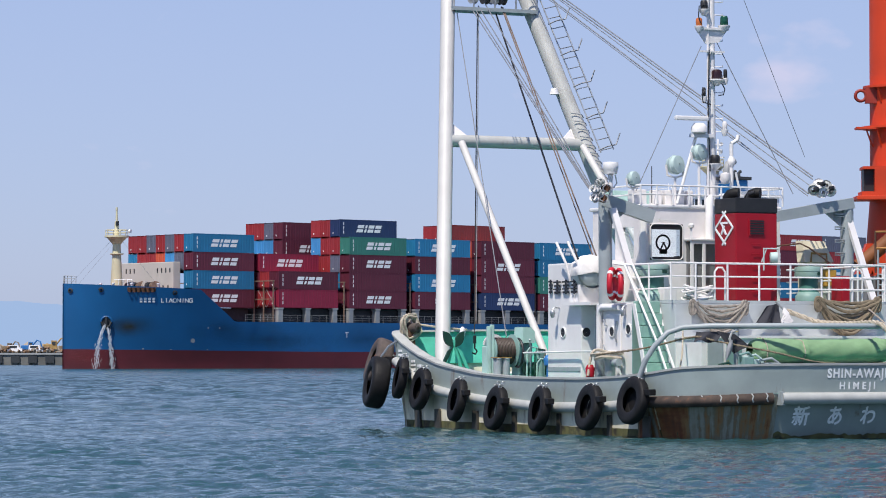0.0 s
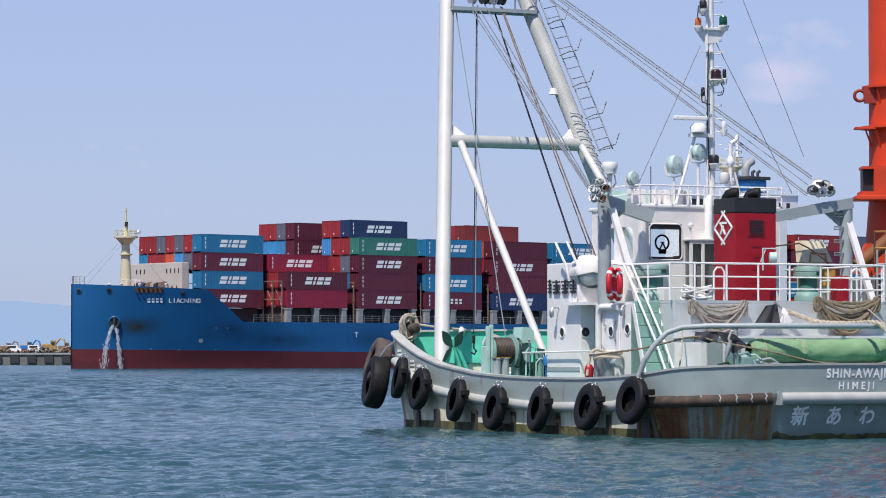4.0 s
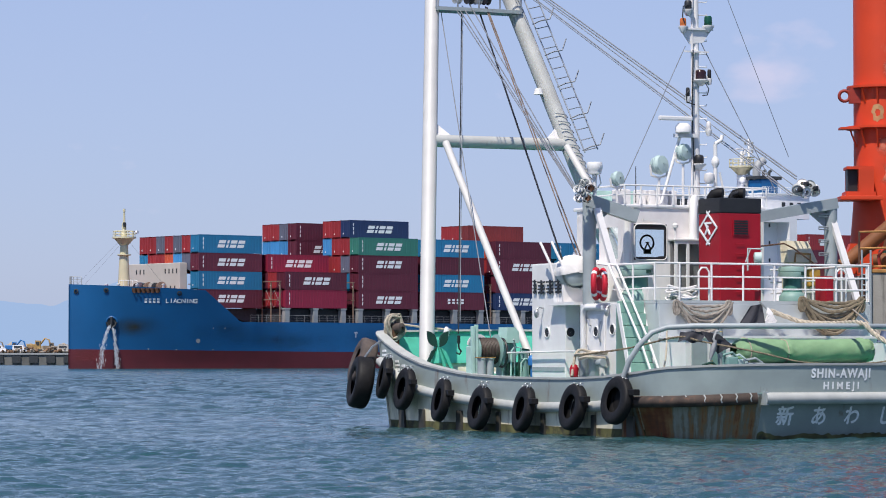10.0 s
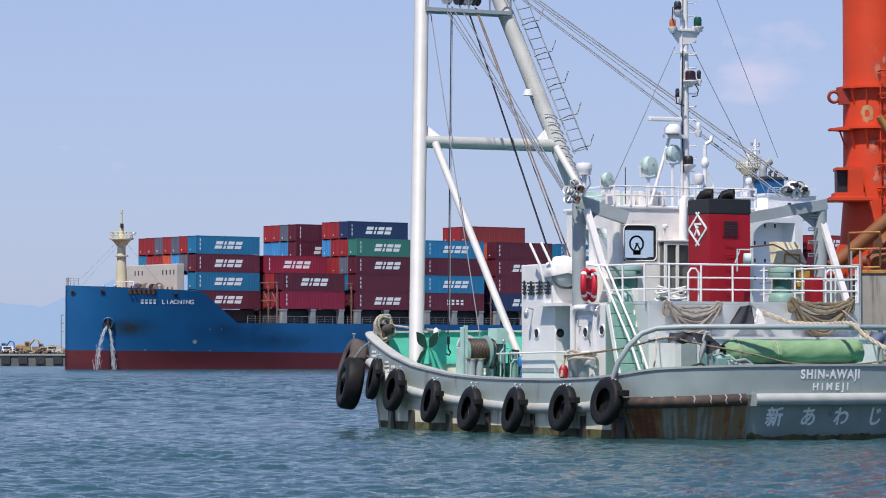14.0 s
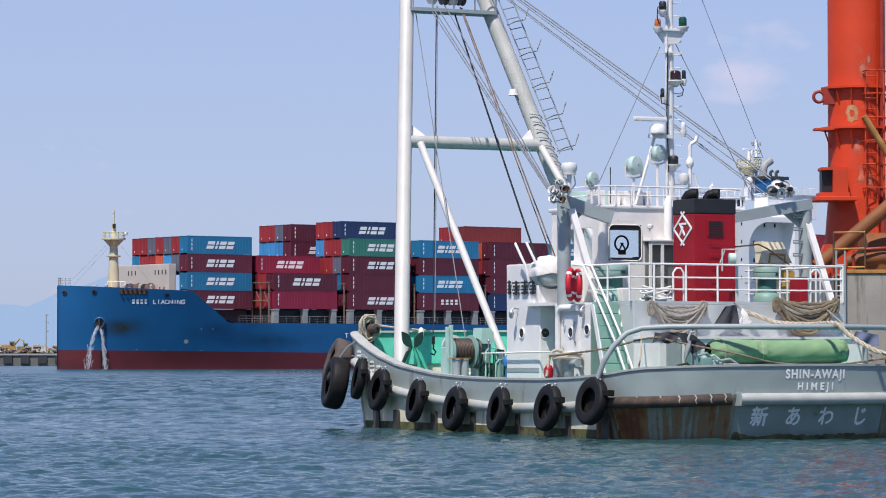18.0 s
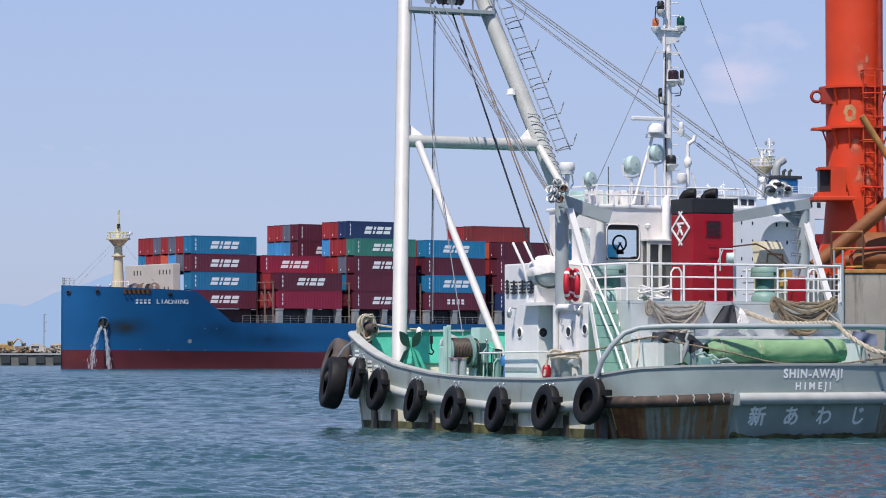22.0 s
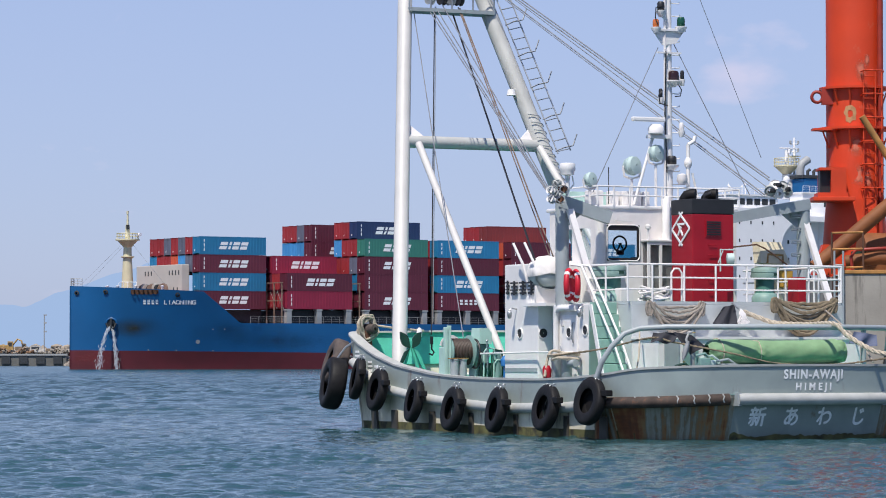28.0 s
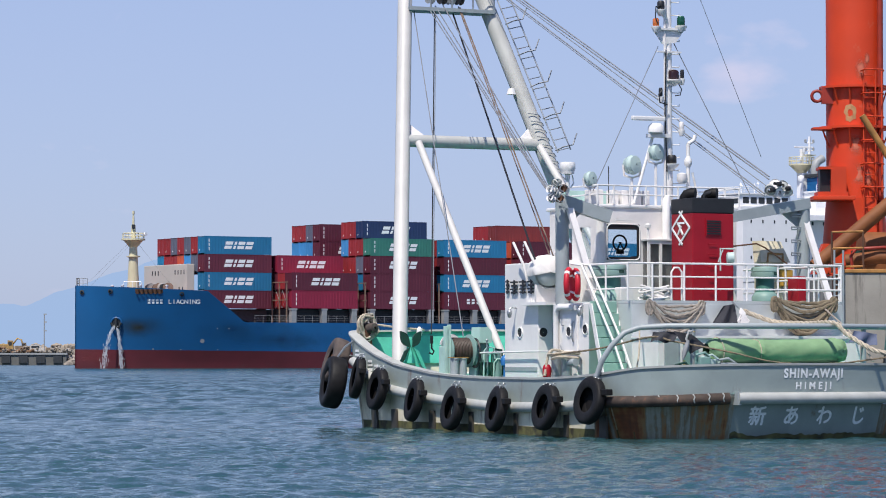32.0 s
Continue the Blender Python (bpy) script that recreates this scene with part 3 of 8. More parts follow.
# forecastle
g = Geo()
g.box(-1.9, 0.0 - 0.45, 2.7, 18.6, 11.6, 16.9, 0.12)
bw = part("breakwater", g, M_BEIGE, SHIP, "beige-grey steel breakwater with slots")
# near-black plates stand for the shaded depth of the slots
for v in (3.4, 4.5, 5.6, 6.7, 13.0, 14.1, 15.2):
    for z in (15.2,):
        g = Geo()
        g.box(-1.93, -1.9, v, v + 0.3, z, z + 0.75)
        part("slot", g, M_SHIPDARK, bw)
for v in (3.9, 5.2):
    g = Geo()
    g.box(-1.93, -1.9, v, v + 0.3, 12.6, 13.2)
    part("slot", g, M_SHIPDARK, bw)
for i, v in enumerate((3.6, 4.7, 5.8, 6.9, 8.0, 9.1, 10.4)):
    g = Geo()
    rr = (0.78, 0.6, 0.7)[i % 3]
    g.lathe([(0.05, 0), (rr, 0), (rr, 0.1), (0.42, 0.14), (0.42, 0.7), (rr, 0.74), (rr, 0.84), (0.05, 0.84)], (-4.6 - 0.25 * (i % 2), v, 13.05), (0.15, 1, 0.12 * (i % 3 - 1)), 18)
    g.box(-5.2, -4.0, v + 0.1, v + 0.7, 12.0, 12.8)
    part("mooring_winch", g, (M_WINCH, M_SHIPDARK, M_BEIGE)[i % 3], SHIP, "mooring winch drum with wound rope")
mast = part("foremast", Geo().lathe([(1.0, 12.2), (0.95, 13.6), (0.68, 18.6), (0.62, 20.3)], (-8.5, SHIP_MID, 0), n=20), M_SHIPCREAM, SHIP, "cream steel foremast")
part("platform", Geo().lathe([(0.62, 19.6), (1.6, 20.7), (1.95, 20.75), (1.95, 21.0), (0.1, 21.0)], (-8.5, SHIP_MID, 0)), M_SHIPCREAM, mast)
part("collar", Geo().lathe([(0.62, 17.9), (1.1, 18.05), (1.1, 18.2), (0.6, 18.25)], (-8.5, SHIP_MID, 0)), M_SHIPCREAM, mast)
guard_rail("platform_rail", "", mast, [(-8.5 + 1.75 * math.cos(k * math.pi / 5), SHIP_MID + 1.75 * math.sin(k * math.pi / 5), 21.0) for k in range(11)], 0.9, (0.45,), 0.06, M_SHIPCREAM)
part("pole", Geo().lathe([(0.42, 20.9), (0.34, 23.2), (0.2, 23.3), (0.14, 25.0), (0.2, 25.0), (0.2, 25.5), (0.02, 25.5)], (-8.5, SHIP_MID, 0), n=10), M_SHIPCREAM, mast)
part("light", Geo().box(-8.9, -8.5, SHIP_MID - 0.6, SHIP_MID - 0.25, 22.6, 23.3), M_SHIPDARK, mast)
part("floodlight", Geo().lathe([(0.1, 0), (0.28, 0.1), (0.3, 0.4), (0.0, 0.4)], (-7.3, SHIP_MID - 1.6, 21.7), (0.3, -1, 0)), M_SHIPWHITE, mast)
for a, b in (((-8.7, SHIP_MID - 0.6, 20.6), (-16.5, SHIP_MID - 1.2, 13.3)), ((-8.7, SHIP_MID + 0.6, 20.6), (-16.5, SHIP_MID + 1.2, 13.3)), ((-8.3, SHIP_MID - 0.6, 20.6), (-3, SHIP_MID - 4, 12.8))):
    part("stay", Geo().tube([a, b], 0.016, 4), M_WIRE, mast)
g = Geo()
rim = [(u, SHIP_MID - hull_half(u, sheer(u)) + 0.1, sheer(u)) for u in (-17.3, -17.8, -18.2, -18.5)] + [(u, SHIP_MID + hull_half(u, sheer(u)) - 0.1, sheer(u)) for u in (-18.5, -18.1, -17.5)]
guard_rail("bow_rail", "white guard rail round the bow", SHIP, rim, 1.2, (0.4, 0.8), 0.05, M_SHIPGREY)
for u, v in ((-12.8, 3.6), (-10.4, 2.0), (-13.4, 6.2), (-6.6, 0.2)):
    g = Geo()
    g.lathe([(0.2, 12.1), (0.2, 13.1), (0.28, 13.2), (0.28, 13.35), (0.05, 13.4)], (u, v, 0), n=12)
    part("mooring_bitt", g, M_SHIPWHITE, SHIP)
guard_rail("hatch_rail", "", SHIP, [(u, 3.8 - (u + 12.5) * 0.6, 12.6) for u in (-12.5, -11.9, -11.3, -10.7, -10.1)], 1.3, (), 0.05, M_SHIPWHITE)


def on_hull(u, z, out=0.03):
    """A frame on the port side of the ship's hull: x along it, z up its slope, y inward."""
    e = 0.05
    p0, p1 = Vector((u - e, SHIP_MID - hull_half(u - e, z), z)), Vector((u + e, SHIP_MID - hull_half(u + e, z), z))
    q = Vector((u, SHIP_MID - hull_half(u, z + e), z + e))
    c = Vector((u, SHIP_MID - hull_half(u, z), z))
    ax = (p1 - p0).normalized()
    up = (q - c).normalized()
    iny = up.cross(ax).normalized()
    up = ax.cross(iny)
    m = Matrix((ax, iny, up)).transposed().to_4x4()
    m.translation = c - iny * out
    return m


anchor = thing("anchor", "dark stowed anchor in its hull pocket", "anchor", parent=SHIP)
anchor.matrix_local = on_hull(-13.4, 7.3, 0.1)
del anchor["category"]
part("pocket_ring", Geo().lathe([(0.7, 0.0), (0.95, 0.0), (1.0, 0.2), (0.85, 0.3), (0.7, 0.25)], (0, 0.2, 0), (0, -1, 0), 22), M_SHIPBLUE, anchor)
# near-black disc stands for the shade inside the pocket
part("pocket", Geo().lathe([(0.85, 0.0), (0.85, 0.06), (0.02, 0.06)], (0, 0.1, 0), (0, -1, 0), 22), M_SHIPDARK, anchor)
g = Geo()
g.tube([(0, -0.3, 0.9), (0, -0.45, -0.6)], 0.2, 8)
g.tube([(-0.8, -0.3, 0.1), (-0.5, -0.4, -0.6), (0, -0.42, -0.75), (0.5, -0.4, -0.6), (0.8, -0.3, 0.1)], 0.17, 8)
part("fluke", g, M_SHIPDARK, anchor)
for u, z in ((-17.9, 12.2), (-14.5, 12.35), (-5.0, 11.9)):
    fl = part("fairlead", Geo().lathe([(0.18, 0.0), (0.36, 0.0), (0.4, 0.14), (0.2, 0.2)], axis=(0, -1, 0), n=14), M_SHIPDARK, SHIP)
    fl.matrix_local = on_hull(u, z)
g = Geo()
g.box(-2.2, 2.2, -0.15, 0.1, -0.3, 0.3, 0.06)
for k in range(6):
    g.lathe([(0.28, -0.36), (0.24, 0), (0.28, 0.36)], (-1.8 + k * 0.72, -0.15, 0), n=10)
fl = part("roller_fairlead", g, M_RUST, SHIP, "rusty roller fairlead at the deck edge")
fl.matrix_local = on_hull(-9.6, 12.35, -0.08)

# the ship's name along the bow, the company part of it as plain bars
for i, ch in enumerate("LIAONING"):
    u = -6.5 + i * 0.585
    me = lettering(ch, 0.98, 0.012, "CENTER", bold=0.02)
    me.materials.append(M_LETTER)
    again("letter", me, SHIP, on_hull(u, 10.35, 0.02) @ pose(0, 0, 0, 90, 0, 0))
for i in range(4):
    g = Geo()
    g.box(-0.2, 0.2, -0.02, 0.0, 0, 0.3)
    g.box(-0.2, 0.2, -0.02, 0.0, 0.4, 0.76)
    part("name_bar", g, M_LETTER, SHIP).matrix_local = on_hull(-9.35 + i * 0.56, 10.35, 0.02)
for u, z, r in ((-1.0, 4.4, 0.5), (-8.0, 3.1, 0.16), (-4.0, 3.0, 0.14), (1.5, 3.0, 0.14), (1.0, 6.4, 0.14), (2.8, 6.4, 0.14)):
    part("hull_mark", Geo().lathe([(r * 0.7, 0), (r * 0.7, 0.02), (0.01, 0.02)], axis=(0, -1, 0), n=12, smooth=False), M_SHIPGREY, SHIP).matrix_local = on_hull(u, z, 0.012)
me = lettering("T", 1.2, 0.01, "CENTER")
me.materials.append(M_LETTER)
again("tug_mark", me, SHIP, on_hull(27.3, 5.0, 0.03) @ pose(0, 0, 0, 90, 0, 0))

# cooling water falls from the anchor pocket, in clumps
M_SPRAY = mat("falling_water", (0.75, 0.8, 0.84), 0.35, vary=0.1, scale=2)
M_SPRAY.node_tree.nodes["Principled BSDF"].inputs["Alpha"].default_value = 0.5
rng = random.Random(4)
for du, dv, spread, drops in ((-2.5, -0.9, 0.5, 11), (0.75, -0.8, 0.34, 14)):
    base = on_hull(-13.4, 6.7, 0.5).translation
    g = Geo()
    for k in range(26):
        q = (k + 0.5) / 26
        c = Vector((base.x + du * q ** 0.65, base.y + dv * q ** 0.5 * 0.8, 6.6 * (1 - q ** 1.5)))
        w = 0.07 + spread * q
        for _ in range(drops):
            o = c + Vector((rng.gauss(0, w * 0.55), rng.gauss(0, w * 0.4), rng.uniform(-0.25, 0.25)))
            rad, ln = rng.uniform(0.015, 0.034) * (1 + 0.5 * q), rng.uniform(0.12, 0.34)
            g.lathe([(0.004, ln), (rad, ln * 0.3), (rad, -ln * 0.3), (0.004, -ln)], o, (rng.uniform(-0.12, 0.12) - du * 0.05, 0, 1), 5)
    tagged(part("falling_water", g, M_SPRAY, SHIP), "white discharge water falling from the hull", kind="stuff")

# deckhouse and bridge
house = part("deckhouse", Geo().box(103.4, 114.6, -4.9, 2.0, 7.3, 27.2).box(125.6, 127.5, -4.9, 10, 7.3, 27.2).box(114.6, 125.6, -1.6, 10, 7.3, 27.2)
             .box(114.6, 125.6, -4.9, -1.6, 26.3, 27.2), M_SHIPWHITE, SHIP, "white multi-storey deckhouse")
g = Geo()
arc = [(114.6, -4.9, 26.3), (114.6, -4.9, 21.5)] + [(114.6 + 4.8 * (1 - math.cos(a)), -4.9, 21.5 + 4.8 * math.sin(a)) for a in [k * math.pi / 16 for k in range(1, 9)]]
g.prism(arc, (0, 0.4, 0))
part("arch_corner", g, M_SHIPWHITE, house)
for i in range(4):
    for j in range(4):
        g = Geo()
        g.box(105.0 + i * 2.55, 105.28 + i * 2.55, -4.93, -4.9, 15.9 + j * 3.2, 16.5 + j * 3.2)
        part("window", g, M_SHIPDARK, house)
        g = Geo()
        g.box(116 + i * 2.5, 116.4 + i * 2.5, -1.63, -1.6, 15.9 + j * 3.2, 16.6 + j * 3.2)
        part("window", g, M_SHIPDARK, house)
bridge = part("bridge", Geo().box(102.9, 114.9, -4.93, 2.2, 27.2, 28.4).box(103.4, 114.5, -4.0, 2.0, 28.4, 30.6, 0.1).box(103.0, 115, -4.3, 2.3, 30.6, 30.85), M_SHIPWHITE, SHIP, "white navigation bridge with dark windows")
for i in range(6):
    part("bridge_window", Geo().box(104.0 + i * 1.72, 105.3 + i * 1.72, -4.04, -4.0, 29.0, 30.1), M_SHIPDARK, bridge)
for i in range(3):
    part("bridge_window", Geo().box(103.35, 103.4, -3.6 + i * 1.9, -2.0 + i * 1.9, 29.0, 30.1), M_SHIPDARK, bridge)
guard_rail("bridge_rail", "white rail round the bridge roof", bridge, [(103.2 + 0.97 * k, -4.2, 30.85) for k in range(13)], 1.1, (0.4, 0.75), 0.038, M_SHIPWHITE)
guard_rail("bridge_rail", "white rail round the bridge roof", bridge, [(103.2, -4.2 + 1.6 * k, 30.85) for k in range(5)], 1.1, (0.4, 0.75), 0.038, M_SHIPWHITE)
for u, v, hh in ((104.5, -2.9, 1.6), (106.5, 0, 2.2), (108, -2, 1.9), (111, 1, 2.6), (113, -2.8, 1.5)):
    part("aerial", Geo().tube([(u, v, 30.85), (u, v, 30.85 + hh)], 0.06, 5).lathe([(0.05, 0), (0.25, 0.1), (0.25, 0.25), (0.05, 0.35)], (u, v, 30.65 + hh * 0.8), n=8), M_SHIPWHITE, bridge)
rm = part("radar_mast", Geo().box(126.2, 128.4, SHIP_MID - 1, SHIP_MID + 1, 31, 35.6, 0.1), M_SHIPWHITE, SHIP, "cream and white radar mast")
part("mast_platform", Geo().lathe([(0.8, 35.6), (2.1, 36.9), (2.35, 37.0), (2.35, 37.25), (0.1, 37.25)], (126.6, SHIP_MID, 0), n=16), M_SHIPCREAM, rm)
for k in range(12):
    a = k * math.pi / 6
    part("platform_post", Geo().tube([(126.6 + 2.3 * math.cos(a), SHIP_MID + 2.3 * math.sin(a), 37.2), (126.6 + 2.3 * math.cos(a), SHIP_MID + 2.3 * math.sin(a), 38.5)], 0.07, 5), M_SHIPCREAM, rm)
for z in (37.85, 38.5):
    part("platform_rail", Geo().tube([(126.6 + 2.3 * math.cos(k * math.pi / 10), SHIP_MID + 2.3 * math.sin(k * math.pi / 10), z) for k in range(20)], 0.07, 5, closed=True), M_SHIPCREAM, rm)
part("mast_pole", Geo().tube([(128.4, SHIP_MID, 35), (128.4, SHIP_MID, 42.4)], 0.24, 8), M_SHIPWHITE, rm)
part("mast_pole", Geo().tube([(126.6, SHIP_MID, 37.2), (126.6, SHIP_MID, 40.0)], 0.35, 8), M_SHIPWHITE, rm)
part("mast_brace", Geo().tube([(126.6, SHIP_MID, 39.6), (128.4, SHIP_MID, 38.2)], 0.12, 6), M_SHIPWHITE, rm)
part("mast_shelf", Geo().box(127.5, 129.4, SHIP_MID - 0.7, SHIP_MID + 0.7, 38.9, 39.05), M_SHIPCREAM, rm)
for z, hw in ((39.8, 0.9), (41.2, 0.9)):
    part("yard", Geo().tube([(128.4 - hw, SHIP_MID, z), (128.4 + hw, SHIP_MID, z)], 0.1, 6), M_SHIPWHITE, rm)
    for d in (-hw, hw):
        part("signal_lamp", Geo().lathe([(0.05, 0), (0.22, 0.05), (0.22, 0.6), (0.05, 0.7)], (128.4 + d, SHIP_MID, z), n=8), M_SHIPGREY, rm)
part("radar_scanner", Geo().box(124.2, 128.2, SHIP_MID - 1.3, SHIP_MID - 0.9, 40.15, 40.45, 0.05), M_SHIPWHITE, rm, "white radar scanner bar")
part("radar_motor", Geo().lathe([(0.3, 0), (0.35, 0.1), (0.3, 0.8), (0.05, 0.9)], (126.3, SHIP_MID - 1.1, 39.3), n=10), M_SHIPWHITE, rm)
part("radome", Geo().lathe([(0.4, 0), (0.75, 0.5), (0.6, 1.1), (0.05, 1.35)], (125.4, SHIP_MID - 1.5, 33.8), n=14), M_SHIPWHITE, rm)
fun = part("ship_funnel", Geo().box(126.0, 130.4, 3.0, 6.5, 27, 34.6, 0.3), M_SHIPBLUE, SHIP, "blue funnel casing with a dark top")
fh = part("funnel_house", Geo().box(122.5, 134.5, -1.0, 2.6, 27.2, 31.6).box(122.2, 134.8, -1.3, 2.6, 31.6, 31.8), M_SHIPWHITE, SHIP, "white casing below the funnel")
for u in (127.4, 129.4, 131.4):
    part("window", Geo().box(u, u + 0.9, -1.03, -1.0, 29.2, 30.2), M_SHIPDARK, fh)
guard_rail("casing_rail", "", fh, [(122.4 + 1.5 * k, -1.2, 31.8) for k in range(9)], 1.1, (0.4, 0.75), 0.038, M_SHIPWHITE)
part("funnel_top", Geo().box(125.6, 131.2, 2.8, 6.7, 34.6, 35.2, 0.1), M_SHIPDARK, fun)
part("exhaust_pipe", Geo().tube([(126.8, 5, 34), (126.8, 5, 36.4), (127.2, 5, 37.4), (128.6, 5, 38.2)], 0.75, 14), M_SHIPGREY, fun)
for u in (128.2, 129.6):
    part("exhaust_pipe", Geo().tube([(u, 4.6, 34), (u, 4.6, 36), (u + 0.5, 4.6, 36.3)], 0.3, 10), M_SHIPDARK, fun)


# soft-edged patches on the hull plating; the long ones also paint its shaded side
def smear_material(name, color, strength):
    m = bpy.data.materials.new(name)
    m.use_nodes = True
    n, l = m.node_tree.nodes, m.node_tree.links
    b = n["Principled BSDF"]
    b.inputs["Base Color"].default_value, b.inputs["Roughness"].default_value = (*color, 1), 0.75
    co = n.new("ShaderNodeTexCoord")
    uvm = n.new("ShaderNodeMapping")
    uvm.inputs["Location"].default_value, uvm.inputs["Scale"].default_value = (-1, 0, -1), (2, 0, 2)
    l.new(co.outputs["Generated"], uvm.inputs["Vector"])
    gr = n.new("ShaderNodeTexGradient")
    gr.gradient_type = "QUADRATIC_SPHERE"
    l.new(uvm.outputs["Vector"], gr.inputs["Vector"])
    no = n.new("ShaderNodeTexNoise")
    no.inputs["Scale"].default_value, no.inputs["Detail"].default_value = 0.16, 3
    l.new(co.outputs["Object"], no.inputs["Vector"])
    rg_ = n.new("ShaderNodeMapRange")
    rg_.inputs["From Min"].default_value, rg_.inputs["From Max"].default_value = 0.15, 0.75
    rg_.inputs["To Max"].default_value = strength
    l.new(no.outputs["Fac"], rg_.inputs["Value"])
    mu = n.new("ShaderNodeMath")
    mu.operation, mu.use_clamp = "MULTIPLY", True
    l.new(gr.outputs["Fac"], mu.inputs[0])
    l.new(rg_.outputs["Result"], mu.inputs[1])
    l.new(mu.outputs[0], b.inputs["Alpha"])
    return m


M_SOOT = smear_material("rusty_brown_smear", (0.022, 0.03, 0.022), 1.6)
# scuffs, with the shade of the turned-away side put into the colour
M_SCUFF_SHADE = smear_material("scuff_and_side_shade", (0.004, 0.05, 0.135), 0.7)
M_PALEBOOT = smear_material("paler_antifouling", (0.30, 0.05, 0.055), 1.3)


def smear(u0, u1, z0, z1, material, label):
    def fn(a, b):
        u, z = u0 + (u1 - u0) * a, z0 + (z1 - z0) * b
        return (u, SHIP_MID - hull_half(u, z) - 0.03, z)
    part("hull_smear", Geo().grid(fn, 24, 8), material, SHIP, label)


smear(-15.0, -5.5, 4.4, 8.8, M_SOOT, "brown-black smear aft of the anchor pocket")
smear(-2, 26, 2.4, 6.9, M_SCUFF_SHADE, "dark scuffs and painted shade along the hull")
smear(14, 52, 2.3, 7.2, M_SCUFF_SHADE, "dark scuffs and painted shade along the hull")
smear(45, 100, 2.3, 7.2, M_SCUFF_SHADE, "dark scuffs and painted shade along the hull")
smear(-5, 12, 3.5, 9.0, M_SCUFF_SHADE, "dark scuffs and painted shade along the hull")
smear(-19.5, -12.0, 0.0, 3.6, M_PALEBOOT, "paler antifouling near the stem")


# ---- the work boat: s to starboard, p forward, z up, from its port stern corner ----
BOAT = pose(3.79, 73.0, 0, 0, 0, 26.0)
BEAM, FORE = 8.2, 14.57


def curve1(x, table):
    for (a, va), (b, vb) in zip(table, table[1:]):
        if x <= b:
            q = max(0.0, (x - a) / (b - a))
            return va + (vb - va) * q
    return table[-1][1]


GUNWALE = [(-2.6, 1.67), (-1.0, 1.58), (0.14, 1.46), (1.8, 1.36), (3.6, 1.31), (6.56, 1.32), (8.0, 1.35), (9.43, 1.42), (11.44, 1.62), (12.84, 1.9), (13.8, 2.2), (14.57, 2.51), (15.3, 2.6)]
RUB = [(-2.6, 1.02), (-1.0, 0.98), (0, 0.82), (2.2, 0.69), (5.35, 0.63), (8.77, 0.77), (10.4, 0.88), (11.8, 1.02), (13.2, 1.38), (14.3, 1.75), (15.3, 1.9)]


def plan(n_side=26, n_stern=26):
    """The hull's outline in plan: starboard bow, round the bow, port side, stern, starboard side."""
    o = []
    r = 0.7
    for k in range(5):
        a = math.pi / 2 * k / 4
        o.append((BEAM - r + r * math.cos(a), FORE - r + r * math.sin(a)))
    for k in range(1, 6):
        s = BEAM - r - (BEAM - 2 * r) * k / 6
        o.append((s, FORE + 0.35 * math.sin(math.pi * k / 6)))
    for k in range(5):
        a = math.pi / 2 * k / 4
        o.append((0.28 - 0.28 * math.sin(a), FORE - 0.28 + 0.28 * math.cos(a)))
    for k in range(1, n_side):
        o.append((0.0, (FORE - 0.28) * (1 - k / n_side)))
    for k in range(n_stern + 1):
        a = math.pi * k / n_stern
        c, sn = math.cos(a), max(0.0, math.sin(a))
        o.append((BEAM / 2 - BEAM / 2 * math.copysign(abs(c) ** 0.75, c), -2.45 * sn ** 0.85))
    for k in range(1, n_side):
        o.append((BEAM, (FORE - r) * k / n_side))
    return o


PLAN = plan()


def rake(p, z):
    """How far the raked bow and the tucked stern draw in at height z."""
    top = curve1(p, GUNWALE)
    if p > 10.5:
        return (top - z) * -0.36 * ((p - 10.5) / 4.07) ** 2
    if p < 0.3:
        low = curve1(p, RUB)
        return min(1, (0.3 - p) / 0.6) * (0.10 * (top - max(z, low)) + 0.38 * max(0, low - z))
    return 0.0


def hull_point(s, p, z):
    if p < 0.8:
        side = (s - BEAM / 2) / (BEAM / 2)
        s -= math.copysign(0.4, side) * min(1, (0.8 - p) / 0.8) * side ** 4 * max(0, curve1(p, RUB) - z)
    return (s, p + rake(p, z), z)


def band(zl, zh, n, shift=0.0):
    g = Geo()
    m = len(PLAN)
    vs = []
    for j in range(n + 1):
        for s, p in PLAN:
            z = zl(p) + (zh(p) - zl(p)) * j / n
            cx, cp = BEAM / 2, 6.0
            vs.append(hull_point(s + shift * (cx - s) / (BEAM / 2), p + shift * (cp - p) / 9, z))
    g.add(vs, [(j * m + i, j * m + (i + 1) % m, (j + 1) * m + (i + 1) % m, (j + 1) * m + i) for j in range(n) for i in range(m)], True)
    return g


def gun(p):
    return curve1(p, GUNWALE)


def rub(p):
    return curve1(p, RUB)


M_LOWHULL = mat("rust streaked lower hull", (0.70, 0.65, 0.50), 0.6, vary=0.2, scale=1.5, stain=(0.16, 0.085, 0.035), stain_amount=0.5, stain_scale=2.4, streak=5)
M_ALGAE = mat("algae and rust waterline", (0.115, 0.11, 0.04), 0.8, vary=0.45, scale=2.5, bump=0.6, bump_scale=12, stain=(0.03, 0.026, 0.018), stain_amount=0.75, stain_scale=2.6)
M_TIMBER = mat("dark_rusty_timber", (0.06, 0.042, 0.033), 0.85, vary=0.4, scale=4, bump=0.5, stain=(0.17, 0.075, 0.035), stain_amount=0.5, stain_scale=4)
boat = thing("work_boat", "grey-blue steel crane work boat with white deckhouse and red funnel", "boat", at=BOAT)
part("upper_hull", band(rub, gun, 4), M_HULL, boat, "grey-blue hull plating above the rubbing strake")
